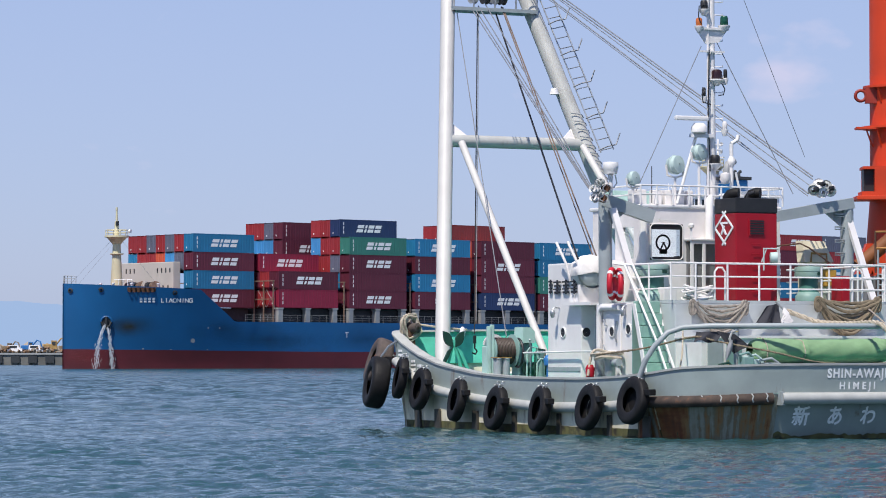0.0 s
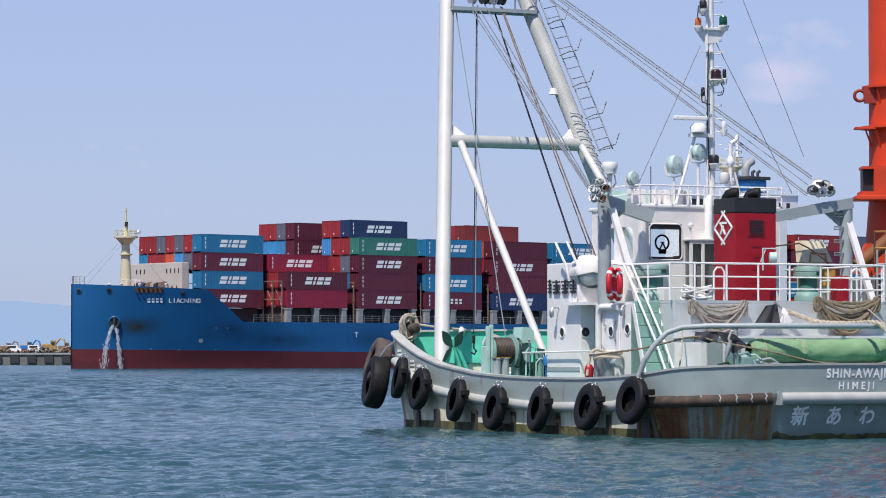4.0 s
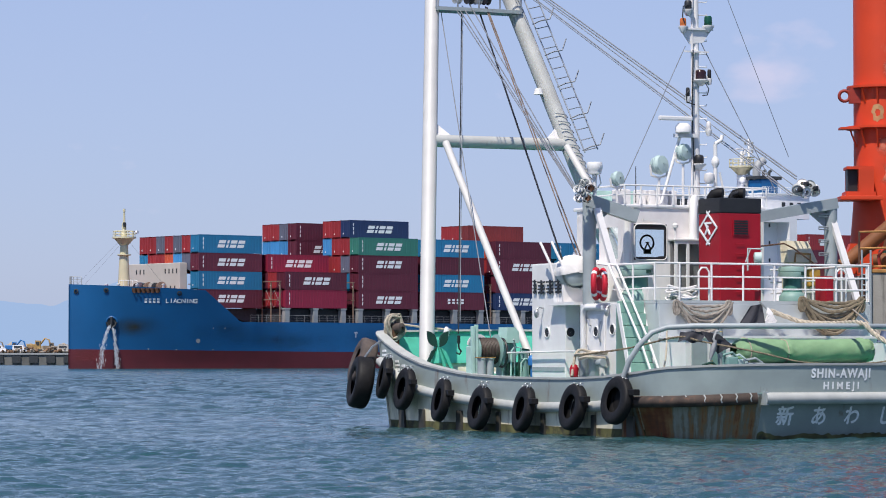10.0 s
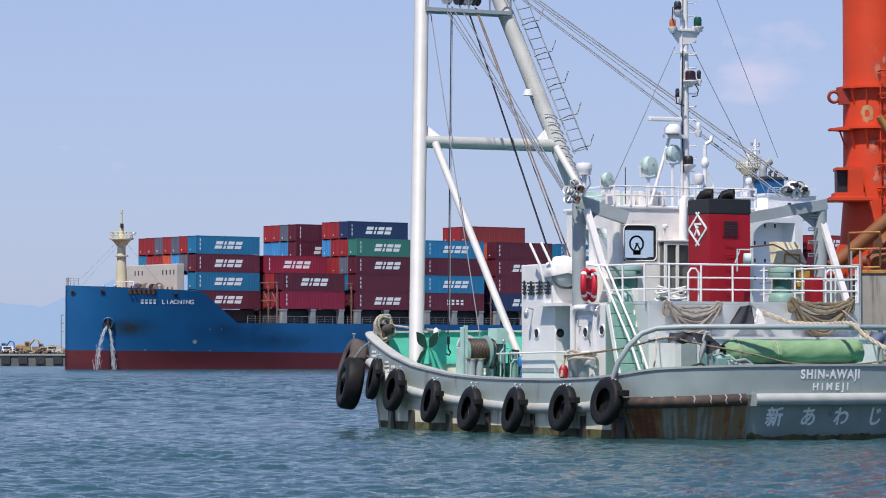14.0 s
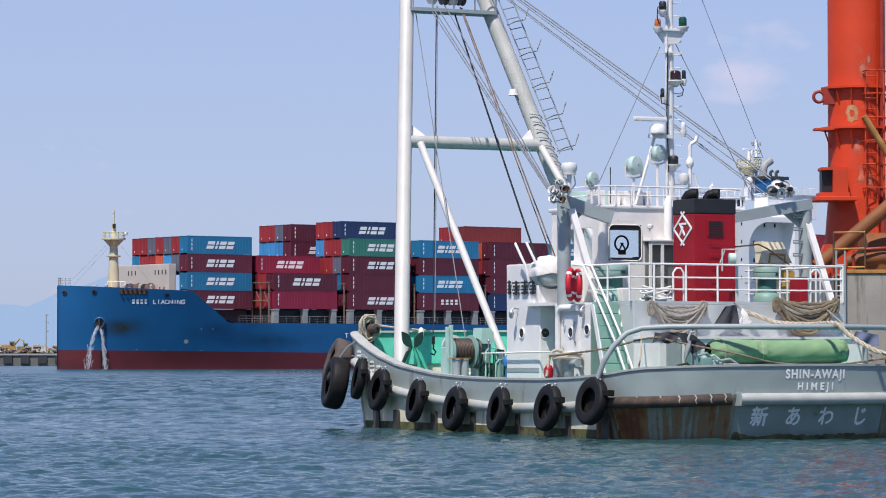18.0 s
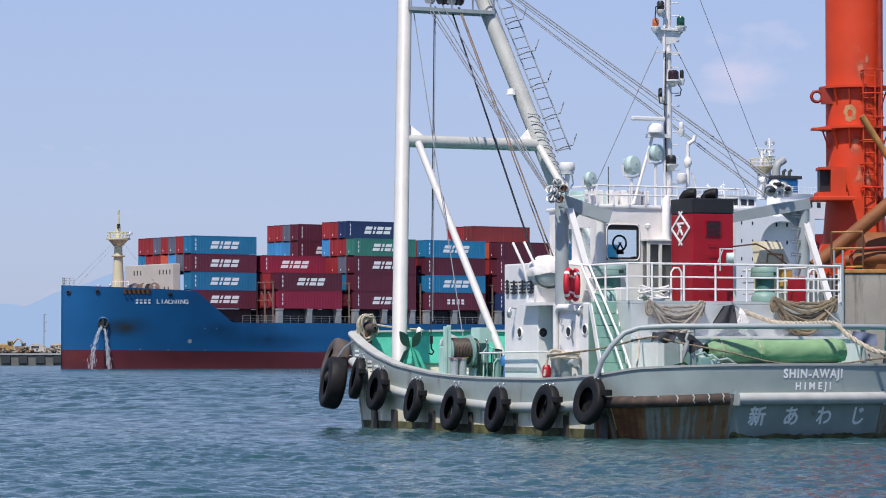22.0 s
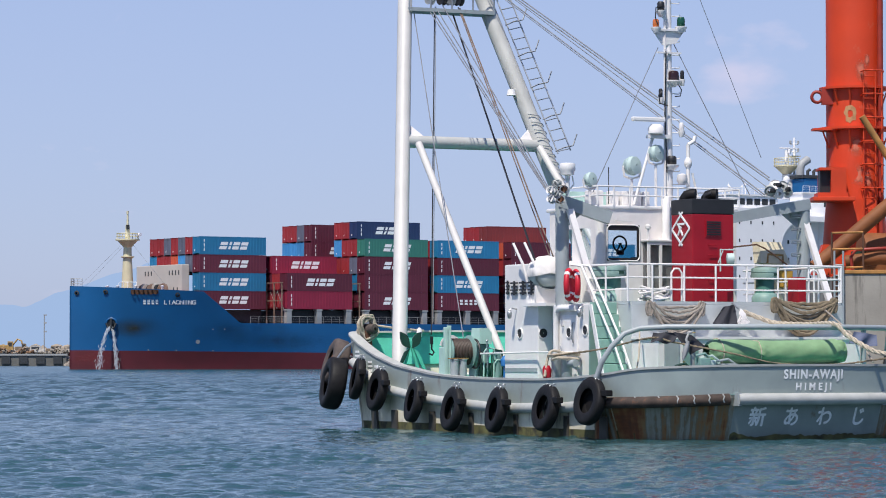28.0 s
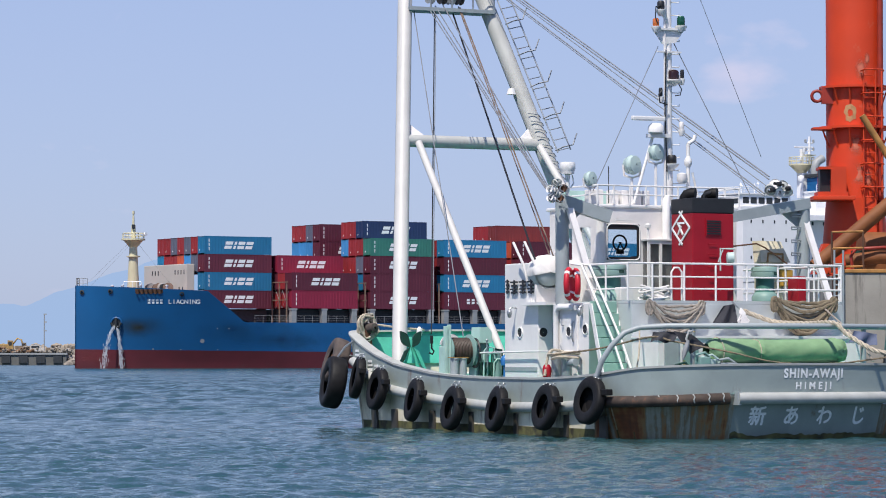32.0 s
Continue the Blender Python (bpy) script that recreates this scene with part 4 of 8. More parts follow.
part("lower_hull", band(lambda p: 0.2, rub, 4), M_LOWHULL, boat, "rust-streaked grey lower hull")
part("waterline_band", band(lambda p: -0.7, lambda p: 0.2, 3), M_ALGAE, boat, "algae-covered waterline")
part("bulwark_inside", band(lambda p: gun(p) - 0.85, gun, 2, 0.1), M_DECK, boat, "green inside of the bulwark")
g = Geo()
m = len(PLAN)
vs = []
for s, p in PLAN:
    for sh, dz in ((-0.03, 0.0), (-0.03, 0.05), (0.2, 0.05), (0.2, 0.0)):
        vs.append(hull_point(s + sh * (BEAM / 2 - s) / (BEAM / 2), p + sh * (6.0 - p) / 9, gun(p) + dz))
g.add(vs, [(i * 4 + k, (i + 1) % m * 4 + k, (i + 1) % m * 4 + (k + 1) % 4, i * 4 + (k + 1) % 4) for i in range(m) for k in range(4)])
part("cap_rail", g, M_PIPE, boat, "pale grey cap rail")
g = Geo()
port_i = [i for i, (s, p) in enumerate(PLAN) if s == 0.0 and p >= 0][::-1]
levels = sorted({round(PLAN[i][1], 2) for i in port_i} | {-0.6, -1.2, -1.8, -2.2})


def half_at(p):
    if p >= 0:
        return BEAM / 2
    return BEAM / 2 * max(0.05, (1 - (min(1, -p / 2.45)) ** (2 / 0.85))) ** 0.4


g.add([(BEAM / 2 + k * half_at(p) * 0.97, p, min(gun(p) - 0.62, 1.25)) for p in levels for k in (-1, 1)], [(2 * i, 2 * i + 1, 2 * i + 3, 2 * i + 2) for i in range(len(levels) - 1)])
part("main_deck", g, M_DECK, boat, "green painted steel deck")
# raised foredeck
part("foredeck", Geo().box(0.25, BEAM - 0.25, 9.4, 14.0, 0.9, 1.35), M_DECK, boat, "green foredeck")

# rubbing pipe along the port side and the bow
side = [(-0.06, FORE - 0.35 - 14.0 * k / 40) for k in range(41)]
g = Geo()
g.tube([(0.9, FORE + 0.0, rub(14.5)), (0.3, FORE - 0.15, rub(14.4))] + [(s, p + rake(p, rub(p)), rub(p)) for s, p in side if p > 0.25], 0.125, 10)
part("rubbing_pipe", g, M_PIPE, boat, "pale grey steel rubbing pipe")
stern = [(s, p) for s, p in PLAN if p <= 0.0]


def stern_at(s):
    for (s0, p0), (s1, p1) in zip(stern, stern[1:]):
        if s0 <= s <= s1 and s1 > s0:
            return p0 + (p1 - p0) * (s - s0) / (s1 - s0), math.degrees(math.atan2(p1 - p0, s1 - s0))
    return -2.45, 0



g = Geo()
pts = [(s - 0.03, stern_at(s)[0] + rake(stern_at(s)[0], 0.88) - 0.1, 0.84 + 0.09 * min(1, s / 1.9)) for s in [0.02 + 0.1 * k for k in range(19)]]
g.tube([(-0.12, 0.35, 0.82)] + pts, 0.13, 8)
part("timber_fender", g, M_TIMBER, boat, "dark rusty fender bar bolted to the quarter")
for s, p, z in pts[1::3]:
    part("shackle", Geo().tube([(s, p - 0.1, z + 0.13), (s + 0.02, p - 0.15, z + 0.07), (s - 0.01, p - 0.15, z), (s + 0.03, p - 0.13, z - 0.06)], 0.016, 6), M_PIPE, boat)
g = Geo()
pts2 = [(s, stern_at(s)[0] + rake(stern_at(s)[0], 0.925) - 0.12, 0.925) for s in [1.98 + 0.2 * k for k in range(20)]]
g.tube(pts2, 0.135, 10)
part("rubbing_pipe", g, M_PIPE, boat, "pale steel pipe fender across the stern")
for s, p, z in (pts2[0], pts2[-1]):
    part("bracket", Geo().box(s - 0.05, s + 0.05, p - 0.05, p + 0.2, z - 0.15, z + 0.15), M_GREY, boat)
# dark slabs painted as the tyres' shade on the lower hull
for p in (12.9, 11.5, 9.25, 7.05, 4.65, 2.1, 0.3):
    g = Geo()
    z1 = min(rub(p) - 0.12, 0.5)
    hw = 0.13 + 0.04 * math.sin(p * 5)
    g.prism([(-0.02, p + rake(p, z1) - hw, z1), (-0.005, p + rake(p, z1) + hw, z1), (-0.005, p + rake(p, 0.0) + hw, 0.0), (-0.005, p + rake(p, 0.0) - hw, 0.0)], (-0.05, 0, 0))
    part("fender_post", g, M_TYRE_SHADE, boat)
# welded bow letters, too worn to read
for k in range(5):
    p = 13.95 - k * 0.42
    for dz, hh, w in ((0.5, 0.07, 0.11), (0.38, 0.05, 0.13), (0.28, 0.06, 0.1)):
        q = hull_point(0.0, p, gun(p) - dz)
        part("worn_letter_bar", Geo().box(q[0] - 0.02, q[0] + 0.01, q[1] - w, q[1] + w, gun(p) - dz, gun(p) - dz + hh), M_LETTER, boat)
# names on the stern
def stern_text(text, size, s_mid, z, stretch=1.0, spacing=1.0, bold=0.035, heavy=False):
    """Lettering wrapped along the curved stern."""
    me = lettering(text, size, 0.002, "CENTER", spacing, size * bold)
    if heavy:
        bm = bmesh.new()
        for dx, dy in ((0, 0), (0.014, 0.004), (-0.014, -0.004), (0.003, 0.013), (-0.003, -0.013)):
            tmp = me.copy()
            tmp.transform(Matrix.Translation((dx, dy, 0.0006 * len(bm.verts) / max(1, len(me.vertices)))))
            bm.from_mesh(tmp)
            bpy.data.meshes.remove(tmp)
        bm.to_mesh(me)
        bm.free()
    for v in me.vertices:
        s = s_mid + v.co.x * stretch
        p, _ = stern_at(s)
        zz = z + v.co.y
        v.co = (s, p + rake(p, zz) - 0.011 - v.co.z * 0.5, zz)
    me.materials.append(M_LETTER)
    again("name_lettering", me, boat, Matrix(), "white painted lettering")


stern_text("SHIN-AWAJI", 0.28, 3.86, 1.39, 0.88, 1.2)
stern_text("HIMEJI", 0.225, 3.87, 1.13, 0.98, 1.62)
for ch, s_ in zip("新あわじ", (2.56, 3.41, 4.28, 5.2)):
    stern_text(ch, 0.46, s_, 0.36, 0.9, bold=0.0, heavy=True)

# ---- deckhouse ----
def wall(g, axis, at_, thick, a0, a1, z0, z1, holes=()):
    """A wall on a plane of constant s ('s') or p ('p'), with rectangular holes (a0, a1, z0, z1)."""
    ca = sorted({a0, a1, *[v for h in holes for v in h[:2]]})
    cz = sorted({z0, z1, *[v for h in holes for v in h[2:]]})
    for x0, x1 in zip(ca, ca[1:]):
        for y0, y1 in zip(cz, cz[1:]):
            mx, my = (x0 + x1) / 2, (y0 + y1) / 2
            if any(h[0] < mx < h[1] and h[2] < my < h[3] for h in holes):
                continue
            if axis == "p":
                g.box(x0, x1, at_, at_ + thick, y0, y1)
            else:
                g.box(at_, at_ + thick, x0, x1, y0, y1)
    return g


def glass_material():
    m = bpy.data.materials.new("window_glass")
    m.use_nodes = True
    n, l = m.node_tree.nodes, m.node_tree.links
    b = n["Principled BSDF"]
    b.inputs["Base Color"].default_value = (0.92, 0.96, 0.97, 1)
    b.inputs["Roughness"].default_value, b.inputs["IOR"].default_value = 0.02, 1.1
    b.inputs["Transmission Weight"].default_value = 1.0
    return m


M_GLASS = glass_material()


def pane(g, parent):
    ob = part("pane", g, M_GLASS, parent, "clear window glass")
    ob.visible_shadow = False
    return ob


M_BLUEGREY = mat("pale_blue_grey_paint", (0.48, 0.515, 0.52), 0.45, vary=0.08, scale=1.5, stain=(0.26, 0.25, 0.23), stain_amount=0.3, stain_scale=2, streak=5)
house = part("deckhouse", Geo().box(1.38, 7.2, 1.5, 7.2, 0.6, 3.10, 0.02), M_BLUEGREY, boat, "pale blue-grey steel deckhouse")
part("upper_deck", Geo().box(1.38, 7.2, 1.5, 7.2, 3.10, 3.17), M_BLUEGREY, boat, "blue-grey edge of the upper deck")
part("deck_paint", Geo().box(1.44, 7.14, 1.56, 7.14, 3.17, 3.174), mat("dark_green_deck_paint", (0.03, 0.15, 0.105), 0.6, vary=0.15, stain=(0.08, 0.1, 0.08), stain_amount=0.3), boat, "dark green upper deck paint")
cabin = part("forward_cabin", Geo().box(1.0, 2.6, 5.47, 7.25, 0.6, 4.15, 0.03), M_WHITE, boat, "white steel companionway cabin")
# grey band painted as the strip's shade low on the cabin
part("lower_strip", Geo().box(0.985, 1.0, 5.5, 7.22, 1.5, 1.6), M_GREY, cabin)
cabin2 = part("port_cabin", Geo().box(0.9, 1.38, 2.4, 4.5, 0.6, 3.12, 0.02), M_WHITE, boat, "white steel cabin side")
for obj, where, kind in ((cabin, (0.99, 6.4, 2.45), "s"), (cabin, (1.14, 5.46, 2.45), "p"), (cabin2, (0.85, 3.6, 2.45), "s"), (cabin2, (0.89, 2.86, 2.5), "s")):
    ax = (-1, 0, 0) if kind == "s" else (0, -1, 0)
    part("porthole_rim", Geo().lathe([(0.12, -0.02), (0.135, -0.02), (0.135, 0.015), (0.115, 0.02), (0.11, 0.0)], where, ax, 24), M_WHITE, obj)
    part("porthole_glass", Geo().lathe([(0.12, 0.005), (0.01, 0.005)], where, ax, 24), M_BLACK, obj)
door = part("cabin_door", Geo().box(0.86, 0.9, 3.22, 3.96, 1.0, 2.86, 0.03), M_WHITE, cabin2, "white weathertight steel door")
part("door_handle", Geo().tube([(0.84, 3.36, 2.2), (0.8, 3.36, 2.3), (0.8, 3.36, 2.6), (0.84, 3.36, 2.7)], 0.02, 6), M_STEEL, door)
for z in (1.4, 2.0, 2.6):
    part("dog_handle", Geo().tube([(0.85, 3.86, z), (0.8, 3.86, z), (0.8, 3.94, z + 0.14)], 0.018, 6), M_STEEL, door)
part("vent_pipe", Geo().tube([(0.82, 4.2, 1.0), (0.82, 4.2, 2.8), (0.82, 4.15, 2.97), (0.82, 4.02, 3.03), (0.82, 3.2, 3.02)], 0.07, 10), M_WHITE, boat)
for p, z in ((6.6, 2.95), (2.98, 2.95)):
    part("wall_lamp", Geo().tube([(1.0, p, z + 0.1), (0.86, p, z + 0.12), (0.8, p, z + 0.06)], 0.02, 6).lathe([(0.03, 0.08), (0.06, 0.05), (0.065, 0.0), (0.045, -0.1), (0.02, -0.12)], (0.8, p, z - 0.02), n=14), M_STEEL, boat)
# the owner's sign, unreadable bars
for p, w, z0 in ((7.02, 0.18, 3.43), (6.66, 0.38, 3.41), (6.2, 0.38, 3.41), (5.76, 0.34, 3.41)):
    for k, (dz, hh, f) in enumerate(((0.0, 0.05, 0.8), (0.09, 0.035, 1.0), (0.17, 0.045, 0.75), (0.26, 0.04, 1.0))):
        part("sign_bar", Geo().box(0.945, 0.965, p - w * f / 2, p + w * f / 2, z0 + dz, z0 + dz + hh), M_BLACK, cabin)
    part("sign_bar", Geo().box(0.948, 0.968, p - 0.03, p + 0.03, z0 - 0.02, z0 + 0.33), M_BLACK, cabin)
    part("sign_stud", Geo().tube([(1.0, p, z0 + 0.15), (0.955, p, z0 + 0.15)], 0.012, 5), M_STEEL, cabin)
# plate added to fill the shaded gaps behind the steps
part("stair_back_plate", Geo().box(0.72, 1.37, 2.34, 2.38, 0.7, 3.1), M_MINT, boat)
# mint ladder steps beside the house wall
M_STEPMINT = mat("scuffed_mint_step_paint", (0.25, 0.43, 0.36), 0.55, vary=0.12, stain=(0.16, 0.22, 0.18), stain_amount=0.3, stain_scale=3)
st = part("stairway", Geo().prism([(0.69, 1.4, 0.8), (0.69, 1.55, 0.8), (0.69, 2.33, 3.1), (0.69, 2.2, 3.1)], (0.03, 0, 0)).prism([(1.34, 1.4, 0.8), (1.34, 1.55, 0.8), (1.34, 2.33, 3.1), (1.34, 2.2, 3.1)], (0.03, 0, 0)), M_WHITE, boat, "mint green companion stairs")
for k in range(8):
    part("step", Geo().box(0.72, 1.34, 1.44 + k * 0.1, 1.62 + k * 0.1, 0.85 + k * 0.29, 1.125 + k * 0.29, 0.012), M_STEPMINT, st)
for s in (1.0, 1.22):
    part("hand_rail", Geo().tube([(s, 1.0, 1.2), (s - 0.1, 1.5, 2.2), (s - 0.35, 2.6, 4.0), (s - 0.35, 3.1, 4.05)], 0.028, 8), M_WHITE, st)

# wheelhouse, with windows that one sees through
W0, W1, A0, A1 = 2.2, 6.1, 4.6, 7.05
wheel = part("wheelhouse", wall(wall(wall(wall(Geo(), "p", A0, 0.07, W0, W1, 3.17, 5.47, [(2.43, 3.34, 4.21, 5.08)]),
             "p", A1, 0.07, W0, W1, 3.17, 5.47, [(2.4, 3.55, 4.2, 5.25), (3.62, 4.8, 4.2, 5.25), (4.87, 5.9, 4.2, 5.25)]),
             "s", W0, 0.07, A0 + 0.07, A1, 3.17, 5.47, [(5.0, 5.55, 4.24, 5.02), (5.95, 6.6, 4.24, 5.02)]),
             "s", W1 - 0.07, 0.07, A0 + 0.07, A1, 3.17, 5.47, [(5.0, 6.6, 4.2, 5.1)]), M_OFFWHITE, boat, "off-white wheelhouse with rounded windows", weld=True)
part("wheelhouse_roof", Geo().box(W0 - 0.04, W1 + 0.04, A0 - 0.04, A1 + 0.2, 5.47, 5.56, 0.03), M_WHITE, boat, "white wheelhouse roof")
for a in ((2.43, 3.34, 4.21, 5.08, A0 - 0.02),):
    s0, s1, z0, z1, pp = a
    r = 0.12
    loop = []
    for cx, cz, a0 in ((s1 - r, z1 - r, 0), (s0 + r, z1 - r, 90), (s0 + r, z0 + r, 180), (s1 - r, z0 + r, 270)):
        loop += [(cx + r * math.cos(radians(a0 + q)), pp, cz + r * math.sin(radians(a0 + q))) for q in (0, 30, 60, 90)]
    wf = part("window_frame", Geo().tube(loop, 0.016, 8, closed=True), M_OFFWHITE, wheel, "pale rounded window frame")
    part("gasket", Geo().box(s0, s1, pp + 0.012, pp + 0.05, z0, z0 + 0.07).box(s0, s1, pp + 0.012, pp + 0.05, z1 - 0.13, z1).box(s0, s0 + 0.04, pp + 0.012, pp + 0.05, z0 + 0.07, z1 - 0.13).box(s1 - 0.06, s1, pp + 0.012, pp + 0.05, z0 + 0.07, z1 - 0.13), M_BLACK, wheel, "worn black window gasket and blind")
pane(Geo().box(2.43, 3.34, A0 + 0.03, A0 + 0.036, 4.21, 5.08), wheel)
for s0, s1 in ((2.4, 3.55), (3.62, 4.8), (4.87, 5.9)):
    pane(Geo().box(s0, s1, A1 + 0.03, A1 + 0.036, 4.2, 5.25), wheel)
pane(Geo().box(W0 + 0.03, W0 + 0.036, 5.0, 5.55, 4.24, 5.02), wheel)
part("blind", Geo().box(2.4, 5.9, A1 - 0.06, A1 - 0.02, 5.1, 5.25), M_BLACK, wheel)
ring = [(4.13 + 0.19 * math.cos(a), A1 - 0.05, 4.72 + 0.19 * math.sin(a)) for a in [k * math.pi / 14 for k in range(28)]]
cv = part("clear_view_screen", Geo().tube(ring, 0.025, 8, closed=True), M_BLACK, wheel, "black round clear-view window screen")
part("motor", Geo().tube([(4.13, A1 - 0.07, 4.72), (4.13, A1 - 0.07, 4.74)], 0.05, 10).box(4.03, 4.23, A1 - 0.1, A1 - 0.03, 4.44, 4.56, 0.02).tube([(4.13, A1 - 0.08, 4.72), (4.05, A1 - 0.08, 4.56)], 0.02, 6).tube([(4.13, A1 - 0.08, 4.72), (4.22, A1 - 0.08, 4.56)], 0.02, 6), M_BLACK, cv)
part("console", Geo().box(3.3, 5.6, A1 - 0.6, A1 - 0.1, 3.2, 4.22, 0.03).box(4.35, 4.75, A1 - 0.4, A1 - 0.2, 4.22, 4.38, 0.02), M_BLACK, wheel)
part("cabin_floor", Geo().box(W0 + 0.07, W1 - 0.07, A0 + 0.07, A1, 3.17, 3.2), M_DARKGREEN, wheel)
# small lobby of windows behind the funnel
lobby = part("lobby", wall(Geo(), "p", 4.3, 0.05, 3.41, 4.2, 3.17, 4.68, [(3.48, 3.74, 3.55, 4.6), (3.81, 4.13, 3.3, 4.6)]), M_WHITE, wheel)
pane(Geo().box(3.44, 4.18, 4.33, 4.335, 3.2, 4.65), lobby)
# panel added behind the glass; its dark grey stands for the unlit inside
part("lobby_back", Geo().box(3.42, 4.19, 4.5, 4.56, 3.2, 4.66), mat("lobby_inside_shade", (0.16, 0.16, 0.16), 0.6), lobby)
part("lobby_roof", Geo().box(3.38, 4.24, 4.27, 4.6, 4.68, 4.73, 0.01), M_WHITE, lobby)
# roof rail
rr_ = part("roof_rail", Geo().tube([(2.15, A1, 6.02), (2.15, A0 - 0.05, 6.02), (6.15, A0 - 0.05, 6.02), (6.15, A1, 6.02)], 0.025, 6), M_WHITE, boat, "white rail round the wheelhouse roof")
part("mid_rail", Geo().tube([(2.15, A1, 5.8), (2.15, A0 - 0.05, 5.8), (6.15, A0 - 0.05, 5.8), (6.15, A1, 5.8)], 0.022, 6), M_WHITE, rr_)
for s in (2.15, 2.6, 3.05, 3.5, 3.95, 4.4, 4.85, 5.3, 5.75, 6.15):
    part("stanchion", Geo().tube([(s, A0 - 0.05, 5.56), (s, A0 - 0.05, 6.02)], 0.025, 6), M_WHITE, rr_)
part("corner_post", Geo().tube([(2.24, 4.58, 3.2), (2.24, 4.58, 5.3)], 0.11, 14), M_WHITE, wheel, "white rounded corner post")
part("dodger_board", Geo().box(2.3, 3.9, 6.8, 6.84, 5.66, 6.0, 0.01), M_PALEMINT, boat, "pale green dodger board behind the roof rail")
part("window_lamp", Geo().lathe([(0.02, 0.0), (0.07, 0.02), (0.075, 0.09), (0.02, 0.13)], (3.47, 4.4, 4.98), n=12).tube([(3.47, 4.4, 4.72), (3.47, 4.4, 5.0)], 0.03, 6), M_WHITE, wheel)
for s, w in ((2.3, 0.38), (2.9, 0.2), (3.2, 0.2), (3.5, 0.24), (3.8, 0.18)):
    part("roof_locker", Geo().box(s, s + w, 5.2, 5.5, 5.56, 5.95, 0.03), M_OFFWHITE, boat)
part("gutter_lamp", Geo().box(2.6, 3.05, A0 - 0.2, A0 - 0.12, 5.16, 5.2), M_WHITE, wheel)

# funnel
fn = part("funnel", Geo().box(3.49, 4.63, 2.3, 3.3, 3.17, 5.28, 0.025), M_RED, boat, "crimson steel funnel with a black top")
part("funnel_top", Geo().box(3.48, 4.64, 2.29, 3.31, 5.28, 5.64, 0.025), M_BLACK, fn, "black funnel top band")
for s, pp in ((3.75, 3.0), (4.2, 2.75)):
    part("exhaust", Geo().tube([(s - 0.06, pp + 0.02, 5.58), (s - 0.06, pp, 5.66), (s - 0.03, pp - 0.05, 5.74), (s + 0.05, pp - 0.13, 5.77), (s + 0.12, pp - 0.2, 5.765)], 0.135, 18), M_RUBBER, fn, "soot-black exhaust elbow")
part("exhaust", Geo().tube([(4.0, 2.6, 5.6), (4.0, 2.55, 5.74), (4.1, 2.45, 5.78)], 0.05, 8), M_BLACK, fn)
gr = part("grille", Geo().box(3.84, 4.28, 2.275, 2.3, 4.74, 5.14), M_RED, fn)
for k in range(6):
    part("louvre", Geo().box(3.87, 4.25, 2.262, 2.275, 4.77 + k * 0.06, 4.805 + k * 0.06), M_BLACK, gr)
for z in (3.4, 3.7, 4.0, 4.3, 4.55):
    part("rung", Geo().tube([(3.92, 2.3, z), (3.92, 2.265, z), (4.14, 2.265, z), (4.14, 2.3, z)], 0.009, 5), M_RED, fn)
# plain lozenge badge on the port side of the funnel
def bar(g, p0, z0, p1, z1, w, thick):
    d = Vector((p1 - p0, z1 - z0)).normalized()
    nx, nz = -d.y * w / 2, d.x * w / 2
    g.prism([(3.485, p0 + nx, z0 + nz), (3.485, p1 + nx, z1 + nz), (3.485, p1 - nx, z1 - nz), (3.485, p0 - nx, z0 - nz)], (-thick, 0, 0))


cp, cz = 2.83, 4.93
bars = []
for sp, sz in ((1, 1), (-1, 1), (1, -1), (-1, -1)):
    bars.append((cp + 0.42 * sp, cz, cp - 0.08 * sp, cz + 0.4 * sz, 0.05))
bars += [(cp - 0.16, cz + 0.12, cp + 0.16, cz + 0.12, 0.05), (cp + 0.1, cz + 0.1, cp - 0.1, cz - 0.16, 0.05), (cp - 0.02, cz + 0.05, cp + 0.12, cz - 0.15, 0.05)]
for k, b_ in enumerate(bars):
    g = Geo()
    bar(g, *b_, 0.016 + 0.002 * k)
    part("badge_bar", g, M_LETTER, fn, "white bar of a lozenge badge")

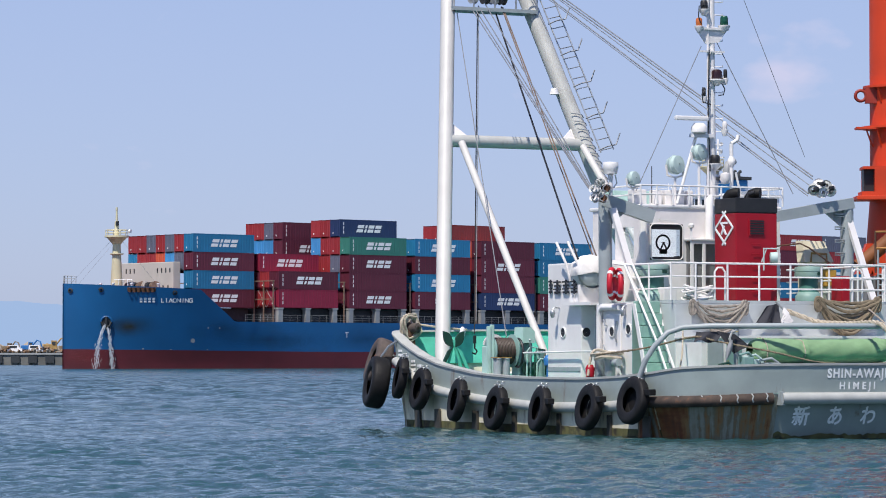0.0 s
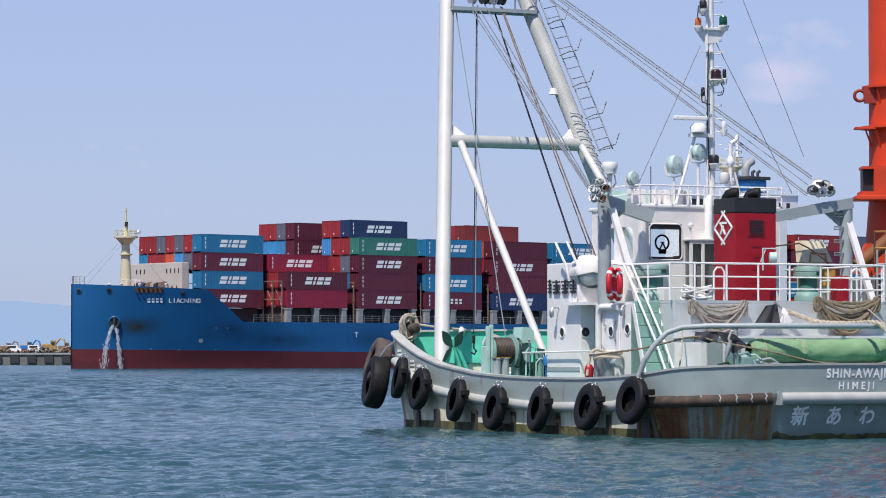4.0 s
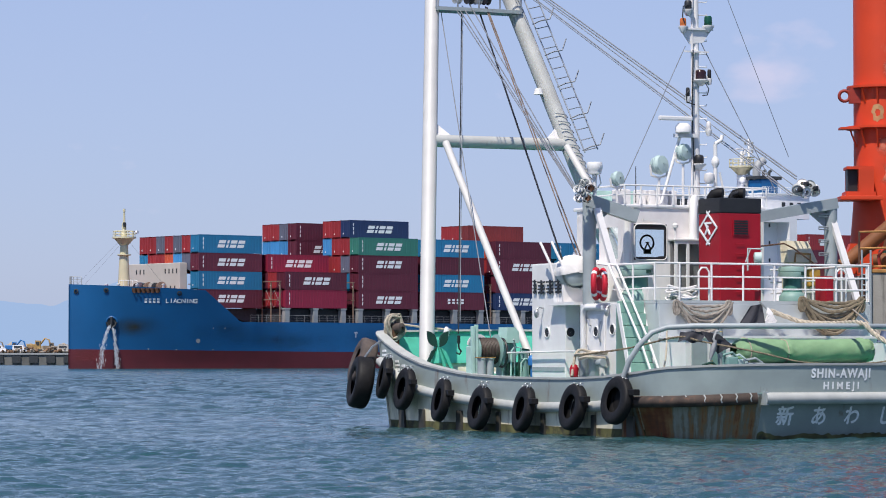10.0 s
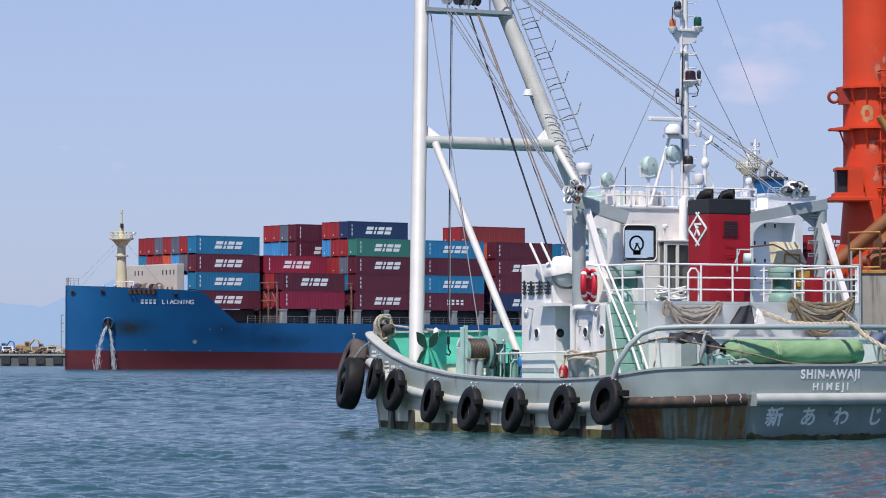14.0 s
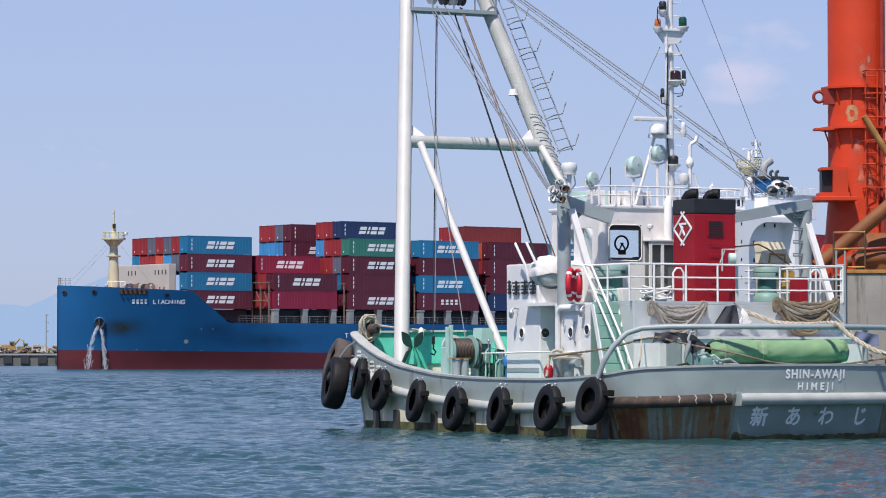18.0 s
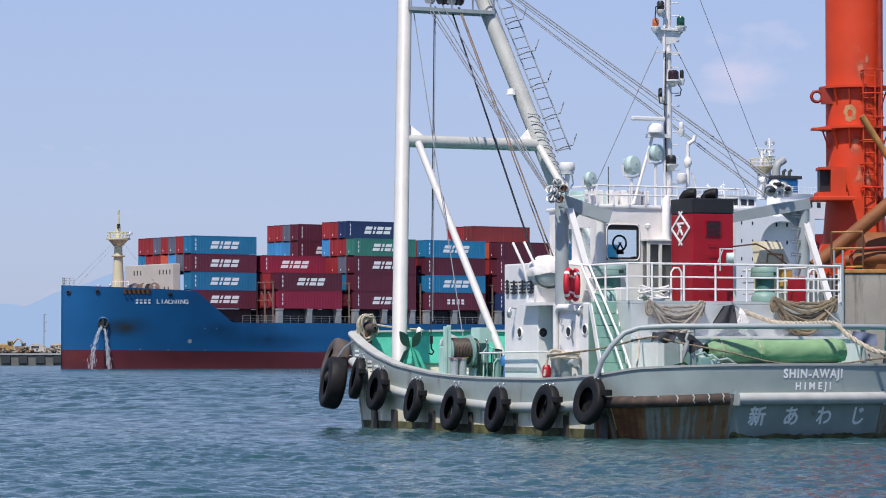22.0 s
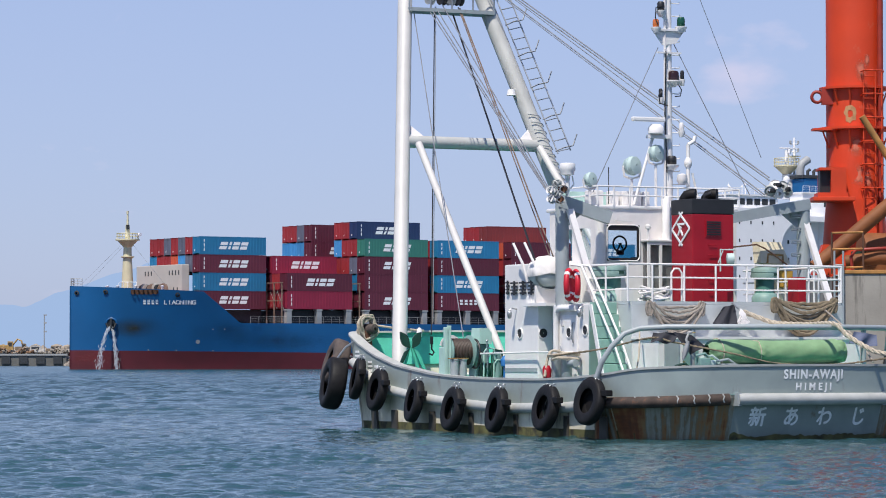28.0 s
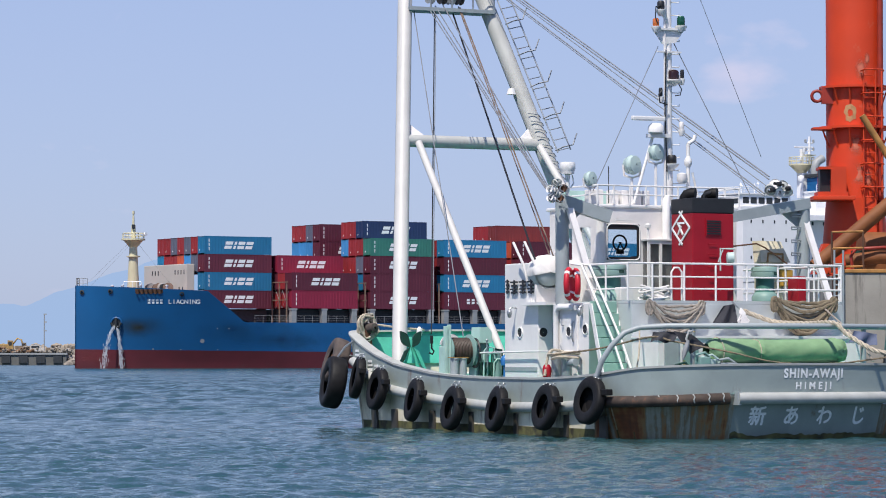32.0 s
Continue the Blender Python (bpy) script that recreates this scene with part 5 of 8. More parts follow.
# rusted plating below the quarter fender
def streak_material():
    """Grey plate under runs of ochre and red rust that follow gravity."""
    m = bpy.data.materials.new("running rust")
    m.use_nodes = True
    n, l = m.node_tree.nodes, m.node_tree.links
    b = n["Principled BSDF"]
    b.inputs["Roughness"].default_value = 0.8
    co = n.new("ShaderNodeTexCoord")

    def cloud(scale, stretch, detail=6):
        mp = n.new("ShaderNodeMapping")
        mp.inputs["Scale"].default_value = (scale, scale / stretch, 1)
        l.new(co.outputs["UV"], mp.inputs["Vector"])
        no = n.new("ShaderNodeTexNoise")
        no.inputs["Scale"].default_value, no.inputs["Detail"].default_value = 1.0, detail
        no.inputs["Roughness"].default_value = 0.6
        l.new(mp.outputs["Vector"], no.inputs["Vector"])
        return no.outputs["Fac"]
    add = n.new("ShaderNodeMath")
    add.operation = "MULTIPLY_ADD"
    add.inputs[1].default_value = 0.82
    l.new(cloud(3.4, 14, 4), add.inputs[0])
    half = n.new("ShaderNodeMath")
    half.operation = "MULTIPLY"
    half.inputs[1].default_value = 0.18
    l.new(cloud(6, 1.3), half.inputs[0])
    l.new(half.outputs[0], add.inputs[2])
    cr = n.new("ShaderNodeValToRGB")
    stops = [(0.31, (0.05, 0.028, 0.018)), (0.39, (0.16, 0.05, 0.018)), (0.45, (0.24, 0.13, 0.05)), (0.50, (0.17, 0.145, 0.095)), (0.56, (0.25, 0.26, 0.22)), (0.64, (0.20, 0.17, 0.11)), (0.72, (0.16, 0.05, 0.02))]
    while len(cr.color_ramp.elements) < len(stops):
        cr.color_ramp.elements.new(0.5)
    for e, (at_, c) in zip(cr.color_ramp.elements, stops):
        e.position, e.color = at_, (*c, 1)
    l.new(add.outputs[0], cr.inputs["Fac"])
    l.new(cr.outputs["Color"], b.inputs["Base Color"])
    bp = n.new("ShaderNodeBump")
    bp.inputs["Strength"].default_value, bp.inputs["Distance"].default_value = 0.5, 0.01
    l.new(cloud(30, 1.5), bp.inputs["Height"])
    l.new(bp.outputs["Normal"], b.inputs["Normal"])
    return m


M_STREAK = streak_material()


def skin(s0, s1, z0, z1, out):
    """A sheet that lies on the curved stern between two places."""
    def fn(u, v):
        s_, z_ = s0 + (s1 - s0) * u, z0 + (z1 - z0) * v
        p_ = stern_at(s_)[0]
        q = hull_point(s_, p_, z_)
        return (q[0] - out * 0.6, q[1] - out, z_)
    return Geo().grid(fn, max(2, int((s1 - s0) / 0.07)), 6)


def rusted(g, nv, length, height, start):
    """Plating whose surface coordinates run along it and up it, in metres."""
    ob = part("rusted_plating", g, M_STREAK, boat, "grey plating streaked with running rust", fix=False)
    nu = len(g.v) // (nv + 1) - 1
    uv = ob.data.uv_layers.new(name="along")
    for lp in ob.data.loops:
        i, j = divmod(lp.vertex_index, nv + 1)
        uv.data[lp.index].uv = (start + length * i / nu, height * j / nv)


rusted(skin(0.0, 1.97, -0.1, 0.95, 0.03), 6, 2.1, 1.05, 3.0)
rusted(Geo().grid(lambda u, v: (hull_point(0, 0.75 * u, -0.1 + 0.9 * v)[0] - 0.035, hull_point(0, 0.75 * u, -0.1 + 0.9 * v)[1], -0.1 + 0.9 * v), 8, 8), 8, 0.75, 0.9, 8.0)
rusted(skin(5.84, 6.9, -0.1, 0.9, 0.012), 6, 1.1, 1.0, 12.0)


def weed(u, v):
    s_ = 6.9 * u
    z_ = -0.25 + (0.36 + 0.1 * noise.noise(Vector((s_ * 1.7, 0, 0))) + 0.09 * noise.noise(Vector((s_ * 6, 3, 0)))) * v
    p_ = stern_at(s_)[0]
    q = hull_point(s_, p_, z_)
    return (q[0] - 0.014, q[1] - 0.024, z_)


part("stern_plate", skin(1.97, 5.84, -0.1, 0.93, 0.008), mat("weathered_blue_grey_stern_paint", (0.25, 0.29, 0.275), 0.5, vary=0.16, scale=1.5, stain=(0.15, 0.075, 0.035), stain_amount=0.42, stain_scale=2.6, streak=2.5), boat, "blue-grey stern plating with rust blots")
part("weed_band", Geo().grid(weed, 150, 5), M_ALGAE, boat, "dark weed crust along the stern waterline")
stem = Geo().grid(lambda u, v: hull_point(-0.012 + 0.3 * max(0, u - 0.6), 14.05 + 0.24 * u + 0.3 * max(0, u - 0.6), -0.2 + (1.9 + 0.2 * u) * v), 6, 8)
part("stem_rust", stem, mat("pale rusty stem paint", (0.46, 0.43, 0.35), 0.7, vary=0.2, scale=3, bump=0.4, stain=(0.24, 0.09, 0.03), stain_amount=0.55, stain_scale=3, streak=5), boat, "pale rust-streaked bow stem")


# rails of the upper deck
def rail(points, heights, posts, r=0.026, name="deck_rail"):
    root = part(name, Geo().tube([(s, p, z + heights[-1]) for s, p, z in points], r, 8), M_WHITE, boat, "white tubular guard rail")
    for hgt in heights[:-1]:
        part("mid_rail", Geo().tube([(s, p, z + hgt) for s, p, z in points], r * 0.8, 6), M_WHITE, root)
    for s, p, z in posts:
        part("stanchion", Geo().tube([(s, p, z), (s, p, z + heights[-1])], r, 8), M_WHITE, root)


rail([(1.3, 3.6, 3.17), (1.3, 1.55, 3.17), (7.15, 1.5, 3.17), (7.15, 6.0, 3.17)], (0.28, 0.56, 0.87),
     [(1.3, 1.55, 3.17), (1.3, 2.6, 3.17)] + [(1.95 + 0.86 * k, 1.53, 3.17) for k in range(7)] + [(7.15, 1.5, 3.17), (7.15, 2.7, 3.17), (7.15, 4.0, 3.17)])
for s in (2.62, 6.42):
    part("hoop", Geo().tube([(s, 1.8, 3.17), (s, 1.8, 3.85), (s + 0.08, 1.8, 3.95), (s + 0.2, 1.8, 3.95), (s + 0.28, 1.8, 3.85), (s + 0.28, 1.8, 3.17)], 0.025, 8), M_WHITE, boat)
for s0, k in ((1.72, 1.0), (6.06, 0.82)):
    # stem colour is darkened for the shade under the cap
    v = part("mushroom_vent", Geo().lathe([(0.30 * k, 3.42), (0.28 * k, 3.46), (0.28 * k, 3.76)], (s0, 3.2, 0), n=28), mat("shaded_vent_green", (0.055, 0.18, 0.145), 0.5, vary=0.12), boat, "mint green mushroom ventilator")
    part("vent_cap", Geo().lathe([(0.28 * k, 3.76), (0.41 * k, 3.77), (0.42 * k, 3.79), (0.42 * k, 3.90), (0.405 * k, 3.905), (0.405 * k, 3.92), (0.42 * k, 3.925), (0.42 * k, 4.0), (0.40 * k, 4.04), (0.02, 4.06)], (s0, 3.2, 0), n=32), mat("weathered_mint_cap_paint", (0.27, 0.40, 0.355), 0.5, vary=0.1), v, "pale mint ventilator cap")
    part("vent_base", Geo().lathe([(0.40 * k, 3.17), (0.40 * k, 3.32), (0.31 * k, 3.42), (0.28 * k, 3.43)], (s0, 3.2, 0), n=28), M_MINT, v)
    part("hatch_plate", Geo().box(s0 + 0.04, s0 + 0.16, 3.2 - 0.435 * k, 3.2 - 0.40 * k, 3.84, 3.91), M_DARKGREEN, v)
part("deck_locker", Geo().box(1.7, 2.05, 2.6, 2.9, 3.17, 3.5, 0.02), M_OFFWHITE, boat)
part("tool_box", Geo().box(6.89, 7.12, 3.0, 3.5, 3.17, 3.82, 0.03), M_RED, boat, "red steel deck box")
part("net_winch", Geo().lathe([(0.05, 0), (0.13, 0.02), (0.14, 0.18), (0.05, 0.2)], (4.18, 1.9, 4.2), (1, -0.4, 0), 14).tube([(4.02, 1.9, 3.9), (4.02, 1.9, 4.42), (4.42, 1.9, 4.42)], 0.02, 6).tube([(4.1, 1.9, 4.42), (3.96, 1.9, 4.1)], 0.015, 5), M_TEAL_GLASS, boat, "pale searchlight on the rail")

# gallows with sloping arms
gp = 3.95
gal = part("gallows", Geo().tube([(1.06, gp + 0.38, 3.1), (1.06, gp + 0.38, 5.72)], 0.165, 18), M_GREY, boat, "grey steel gallows frame with sloping arms")
part("post", Geo().tube([(7.64, gp, 0.7), (7.64, gp, 5.74)], 0.165, 16), M_GREY, gal)
g = Geo()
beam(g, (0.98, gp + 0.38, 5.62), (2.2, gp + 0.1, 5.22), 0.3, 0.3)
part("arm", g, M_GREY, gal)
g = Geo()
beam(g, (7.75, gp, 5.66), (5.3, gp, 5.24), 0.34, 0.26)
part("arm", g, M_GREY, gal)
part("gusset", Geo().prism([(1.1, gp + 0.3, 5.5), (1.1, gp + 0.3, 4.95), (1.6, gp + 0.2, 5.4)], (0, 0.04, 0)), M_GREY, gal)
part("gusset", Geo().prism([(7.5, gp, 5.5), (7.5, gp, 5.05), (6.95, gp, 5.45)], (0, 0.04, 0)), M_GREY, gal)
for a, b in (((1.12, gp + 0.1, 5.4), (1.4, gp - 0.7, 3.17)), ((7.62, gp, 5.45), (8.1, gp - 1.6, 1.2))):
    g = Geo()
    beam(g, a, b, 0.16, 0.1, (0, 1, 0))
    part("brace", g, M_OFFWHITE, gal)
for k in range(7):
    z = 3.4 + k * 0.32
    part("rung", Geo().tube([(7.5, gp - 0.1, z), (7.22, gp - 0.12, z), (7.22, gp - 0.12, z + 0.06), (7.5, gp - 0.1, z + 0.06)], 0.018, 5), M_STEEL, gal)
for k, (ds, dz) in enumerate(((0, 0), (0.24, -0.03), (0.1, -0.2), (-0.17, -0.13), (0.4, -0.14))):
    part("sheave", Geo().lathe([(0.05, -0.08), (0.07, -0.08), (0.12, -0.05), (0.14, -0.08), (0.14, -0.05), (0.11, 0), (0.14, 0.05), (0.14, 0.08), (0.11, 0.05), (0.07, 0.08), (0.05, 0.08)], (6.7 + ds * 0.85, gp - 0.2, 6.08 + dz * 0.9), (0.7 - 0.3 * (k % 3), 1, 0.35 * k - 0.6), 18), M_OFFWHITE if k % 2 == 0 else M_PIPE, gal, "white painted cable sheave")
for k, (ds, dz) in enumerate(((0, 0), (-0.18, 0.1), (0.2, 0.12), (0.0, 0.26), (-0.16, -0.12), (0.1, -0.12))):
    part("sheave", Geo().lathe([(0.02, -0.05), (0.07, -0.05), (0.1, -0.07), (0.1, -0.03), (0.06, 0), (0.1, 0.03), (0.1, 0.07), (0.07, 0.05), (0.02, 0.05)], (0.65 + ds * 0.85, gp - 0.1, 5.75 + dz), (1, 0.3 + 0.25 * (k % 3), 0.3 * (k % 4) - 0.4), 16), (M_PIPE, M_OFFWHITE, M_RUST)[k % 3], gal)
    part("shackle", Geo().tube([(0.65 + ds * 0.85 + 0.11 * math.cos(q), gp - 0.16, 5.75 + dz + 0.08 * math.sin(q)) for q in [j * math.pi / 5 for j in range(10)]], 0.018, 5, closed=True), (M_WIRE, M_PIPE)[k % 2], gal)
part("drum_light", Geo().lathe([(0.06, 0), (0.06, 0.1), (0.16, 0.12), (0.17, 0.2), (0.19, 0.24), (0.19, 0.36), (0.17, 0.4), (0.02, 0.41)], (0.95, gp - 0.1, 6.1), n=18).tube([(0.95, gp - 0.1, 5.7), (0.95, gp - 0.1, 6.12)], 0.05, 8).tube([(1.08, gp - 0.1, 6.2), (1.12, gp - 0.1, 6.0), (1.0, gp - 0.1, 5.85)], 0.02, 5), M_WHITE, gal, "white drum lamp on the gallows")

for ds, dz in ((0, 0.02), (0.26, -0.08), (-0.18, -0.12)):
    part("block_hub", Geo().lathe([(0.01, -0.02), (0.06, 0), (0.06, 0.1), (0.01, 0.12)], (6.72 + ds, gp - 0.28, 6.08 + dz), (0.3, -1, 0), 12), M_BLACK, gal)
# mast
mp = 4.9
ms = part("mast", Geo().tube([(4.33, mp, 5.5), (4.32, mp, 11.6)], 0.115, 14, r_end=0.085), M_WHITE, boat, "white signal mast crowded with lamps")
part("mast_foot", Geo().tube([(4.02, 4.47, 4.73), (4.02, 4.47, 5.6), (4.1, 4.6, 5.75)], 0.1, 14), M_WHITE, ms, "white pipe at the foot of the mast")
part("cable_run", Geo().tube([(4.18, mp - 0.1, 5.6), (4.18, mp - 0.1, 11.4)], 0.03, 6), M_OFFWHITE, ms)
for z in [5.8 + 0.32 * k for k in range(17)]:
    part("rung", Geo().tube([(4.4, mp - 0.05, z), (4.62, mp - 0.05, z), (4.62, mp - 0.05, z + 0.04)], 0.014, 5), M_WHITE, ms)


def platform(s, z, r):
    part("lamp_bracket", Geo().lathe([(0.05, -0.16), (r, -0.03), (r, 0.0), (0.05, 0.0)], (s, mp - 0.12, z), n=16), M_WHITE, ms)


def lamp(s, z, r, hh, material):
    part("lamp", Geo().lathe([(r * 0.8, 0), (r, 0.02), (r, hh * 0.8), (r * 0.7, hh), (0.02, hh)], (s, mp - 0.12, z), n=16), material, ms)


for s, z, r, hh, m_ in ((4.63, 10.02, 0.1, 0.24, M_LAMPGLASS_G), (3.92, 9.98, 0.08, 0.2, M_LAMPGLASS_O), (4.06, 10.4, 0.09, 0.22, M_BLACK), (4.41, 8.68, 0.14, 0.24, M_LAMPGLASS_D), (4.36, 6.6, 0.12, 0.22, M_BLACK), (4.66, 8.72, 0.05, 0.22, M_BLACK), (4.05, 8.25, 0.05, 0.22, M_BLACK), (4.64, 7.45, 0.06, 0.2, M_OFFWHITE)):
    lamp(s, z, r, hh, m_)
    platform(s, z, r * 1.5)
part("spreader", Geo().box(3.85, 4.75, mp - 0.16, mp - 0.08, 9.9, 9.95).prism([(3.85, mp - 0.1, 9.9), (4.72, mp - 0.1, 9.9), (4.5, mp - 0.1, 9.6), (4.12, mp - 0.1, 9.55)], (0, 0.03, 0)), M_WHITE, ms)
part("spreader", Geo().box(3.95, 4.62, mp - 0.16, mp - 0.1, 9.34, 9.38), M_WHITE, ms)
part("gusset", Geo().prism([(4.2, mp - 0.12, 8.95), (4.42, mp - 0.12, 8.95), (4.66, mp - 0.12, 8.72), (4.66, mp - 0.12, 8.6), (4.2, mp - 0.12, 8.5)], (0, 0.03, 0)), M_WHITE, ms)
part("gusset", Geo().prism([(4.2, mp - 0.12, 10.4), (3.98, mp - 0.12, 10.4), (3.98, mp - 0.12, 10.34), (4.24, mp - 0.12, 10.12)], (0, 0.03, 0)), M_WHITE, ms)
for pts in ([(4.05, mp - 0.2, 10.5), (3.88, mp - 0.2, 10.46), (3.86, mp - 0.2, 10.2), (3.92, mp - 0.2, 10.05)], [(4.05, mp - 0.2, 8.4), (3.95, mp - 0.2, 8.3), (3.98, mp - 0.2, 8.1), (4.2, mp - 0.2, 8.05)], [(4.18, mp - 0.16, 9.4), (4.15, mp - 0.16, 7.9), (4.2, mp - 0.16, 6.4)]):
    part("lamp_cable", Geo().tube(pts, 0.016, 6), M_BLACK, ms)
part("yard", Geo().tube([(3.7, mp, 11.0), (4.33, mp, 10.75), (5.0, mp, 11.05)], 0.035, 6), M_WHITE, ms)
part("radar_scanner", Geo().box(3.2, 4.12, mp - 0.25, mp - 0.13, 7.64, 7.75, 0.03), M_WHITE, ms, "white radar scanner bar")
part("radar_gearbox", Geo().lathe([(0.16, 0), (0.2, 0.03), (0.2, 0.16), (0.12, 0.25), (0.02, 0.26)], (3.88, mp - 0.18, 7.33), n=18).box(3.7, 4.3, mp - 0.2, mp, 7.24, 7.33), M_WHITE, ms)
part("cable_loop", Geo().tube([(4.5, mp - 0.2, 8.6), (4.6, mp - 0.2, 8.45), (4.56, mp - 0.2, 8.3), (4.42, mp - 0.2, 8.28)], 0.015, 5), M_BLACK, ms)
part("stay_leg", Geo().tube([(3.9, mp, 7.3), (3.3, mp - 0.1, 5.6)], 0.04, 8), M_WHITE, ms)
part("whistle_post", Geo().tube([(4.78, mp - 0.2, 5.6), (4.78, mp - 0.2, 7.1)], 0.05, 8).lathe([(0.04, -0.1), (0.1, 0.0), (0.1, 0.1), (0.04, 0.2)], (4.78, mp - 0.2, 6.6), n=12).tube([(4.78, mp - 0.2, 7.1), (4.95, mp - 0.2, 7.2), (4.98, mp - 0.2, 7.32)], 0.05, 8).tube([(4.9, mp - 0.2, 6.4), (5.1, mp - 0.2, 5.6)], 0.03, 6), M_WHITE, boat, "white whistle post on the roof")
part("bell_lamp", Geo().lathe([(0.03, 0.28), (0.12, 0.25), (0.14, 0.1), (0.08, 0.0), (0.02, 0.0)], (4.55, mp - 0.3, 6.1), n=14), M_OFFWHITE, boat)
for s, p, z, r in ((3.3, 4.9, 6.55, 0.235), (3.92, 4.8, 6.87, 0.21), (2.13, 4.9, 6.19, 0.175)):
    sl = part("searchlight", Geo().lathe([(0.02, -r * 1.0), (r * 0.5, -r * 0.87), (r * 0.87, -r * 0.5), (r, 0.0), (r * 1.03, r * 0.02), (r * 1.03, r * 0.12), (r * 0.97, r * 0.14), (r * 0.88, r * 0.45), (r * 0.92, r * 0.47), (r * 0.92, r * 0.56), (r * 0.84, r * 0.58), (0.02, r * 0.66)], (s, p, z), (0.35, -0.85, 0.1), 26), M_TEAL_GLASS, boat, "pale green searchlight drum")
    part("yoke", Geo().tube([(s - r * 1.05, p, z), (s - r * 0.9, p, z - r * 1.1), (s, p, z - r * 1.35), (s + r * 0.9, p, z - r * 1.1), (s + r * 1.05, p, z)], 0.03, 6).tube([(s, p, z - r * 1.35), (s, p, 5.55)], 0.035, 6), M_OFFWHITE, sl)
part("whip_aerial", Geo().tube([(2.65, 4.9, 5.6), (2.65, 4.9, 6.5)], 0.012, 5), M_BLACK, boat)

# pipe rail along the stern bulwark
g = Geo()
pts = [(-0.12, 0.5, 1.35), (-0.05, 0.35, 1.75), (0.12, 0.2, 2.1), (0.4, 0.1, 2.4), (0.75, 0.0, 2.52)] + [(s, -1.5 * math.sin(math.pi * (s - 0.7) / 6.8) ** 0.8, 2.55) for s in (1.2, 1.8, 2.4, 3.0, 3.6, 4.2, 4.8, 5.4, 6.0, 6.5, 7.0, 7.4)] + [(7.7, 0.3, 2.4), (7.85, 0.6, 2.0)]
part("stern_pipe_rail", g.tube(pts, 0.065, 10), M_GREY, boat, "grey bent pipe rail over the stern bulwark")
for s, p in ((1.7, -0.75), (6.2, -0.9)):
    part("rail_post", Geo().tube([(s, p, 1.1), (s, p, 2.52)], 0.06, 8), M_GREY, boat)
part("stern_coaming", Geo().box(1.4, 6.9, 0.3, 1.5, 0.7, 2.28).box(1.36, 6.94, 0.26, 1.5, 2.28, 2.34), M_OFFWHITE, boat, "pale machinery casing on the stern deck")
for s in (1.55, 2.05, 3.3):
    part("casing_panel", Geo().box(s, s + 0.4, 0.27, 0.3, 1.2, 2.2, 0.01), M_MINT if s > 2 else M_GREY, boat)

# bollards, winch and gear on the foredeck
for s, p in ((0.55, 3.65), (0.55, 3.15)):
    part("bollard", Geo().lathe([(0.13, 0.7), (0.13, 1.75), (0.15, 1.78), (0.15, 1.84), (0.02, 1.86)], (s, p, 0), n=16), M_GREY, boat, "grey mooring bollard")
part("bollard_arm", Geo().tube([(0.55, 3.0, 1.72), (0.55, 2.7, 1.72)], 0.09, 10), M_GREY, boat)
part("hydrant", Geo().lathe([(0.04, 1.0), (0.04, 1.35), (0.1, 1.38), (0.11, 1.58), (0.07, 1.66), (0.02, 1.68)], (0.35, 3.78, 0), n=14), M_RED, boat, "dark red fire hydrant")
win = part("winch", Geo().box(0.2, 2.2, 8.6, 9.6, 0.8, 1.38, 0.03), M_MINT, boat, "mint green deck winch with wire drum")
part("drum", Geo().lathe([(0.03, -0.33), (0.36, -0.32), (0.38, -0.30), (0.36, -0.27), (0.3, -0.25), (0.3, 0.25), (0.36, 0.27), (0.42, 0.29), (0.42, 0.32), (0.38, 0.34), (0.03, 0.35)], (0.58, 9.0, 2.0), (1, 0.0, 0), 28), M_MINT, win, "mint green flanged drum")
part("wire_coil", Geo().lathe([(0.3, -0.25)] + [(0.33 + 0.012 * (k % 2), -0.25 + 0.5 * (k + 0.5) / 24) for k in range(24)] + [(0.3, 0.25)], (0.58, 9.0, 2.0), (1, 0, 0), 24), mat("greasy_brown_wire_coil", (0.05, 0.033, 0.024), 0.6, vary=0.3, scale=8), win, "dark brown coil of greased wire")
part("drum_guard", Geo().prism([(0.26 + 0.28 + 0.3 * math.cos(t), 9.35, 2.15 + 0.28 * math.sin(t)) for t in [math.pi * k / 10 for k in range(11)]], (0, 0.03, 0)), M_OFFWHITE, win, "pale curved drum guard")
part("bearing", Geo().box(0.1, 0.2, 8.9, 9.15, 1.3, 2.12, 0.03), M_PALEMINT, win)
part("bearing", Geo().box(0.97, 1.03, 8.8, 9.2, 1.3, 2.3, 0.02), M_PALEMINT, win)
part("gear_case", Geo().prism([(1.05, 8.75, 2.2), (1.4, 8.75, 2.2), (1.4, 8.75, 2.48), (1.3, 8.75, 2.6), (1.08, 8.75, 2.6)], (0, 0.5, 0)), M_PALEMINT, win, "pale mint gear cover")
part("gear_leg", Geo().box(1.06, 1.38, 8.85, 9.2, 1.3, 2.2, 0.03), M_MINT, win)
part("motor", Geo().tube([(1.05, 8.6, 1.55), (1.6, 8.6, 1.55)], 0.17, 14), M_DARKGREEN, win)
part("motor", Geo().tube([(1.42, 8.5, 1.3), (1.42, 8.5, 2.05)], 0.1, 12), M_MINT, win)
part("brake_wheel", Geo().tube([(0.92, 8.75 + 0.3 * math.cos(a), 1.95 + 0.36 * math.sin(a)) for a in [k * math.pi / 10 for k in range(20)]], 0.03, 6, closed=True), M_BLACK, win)
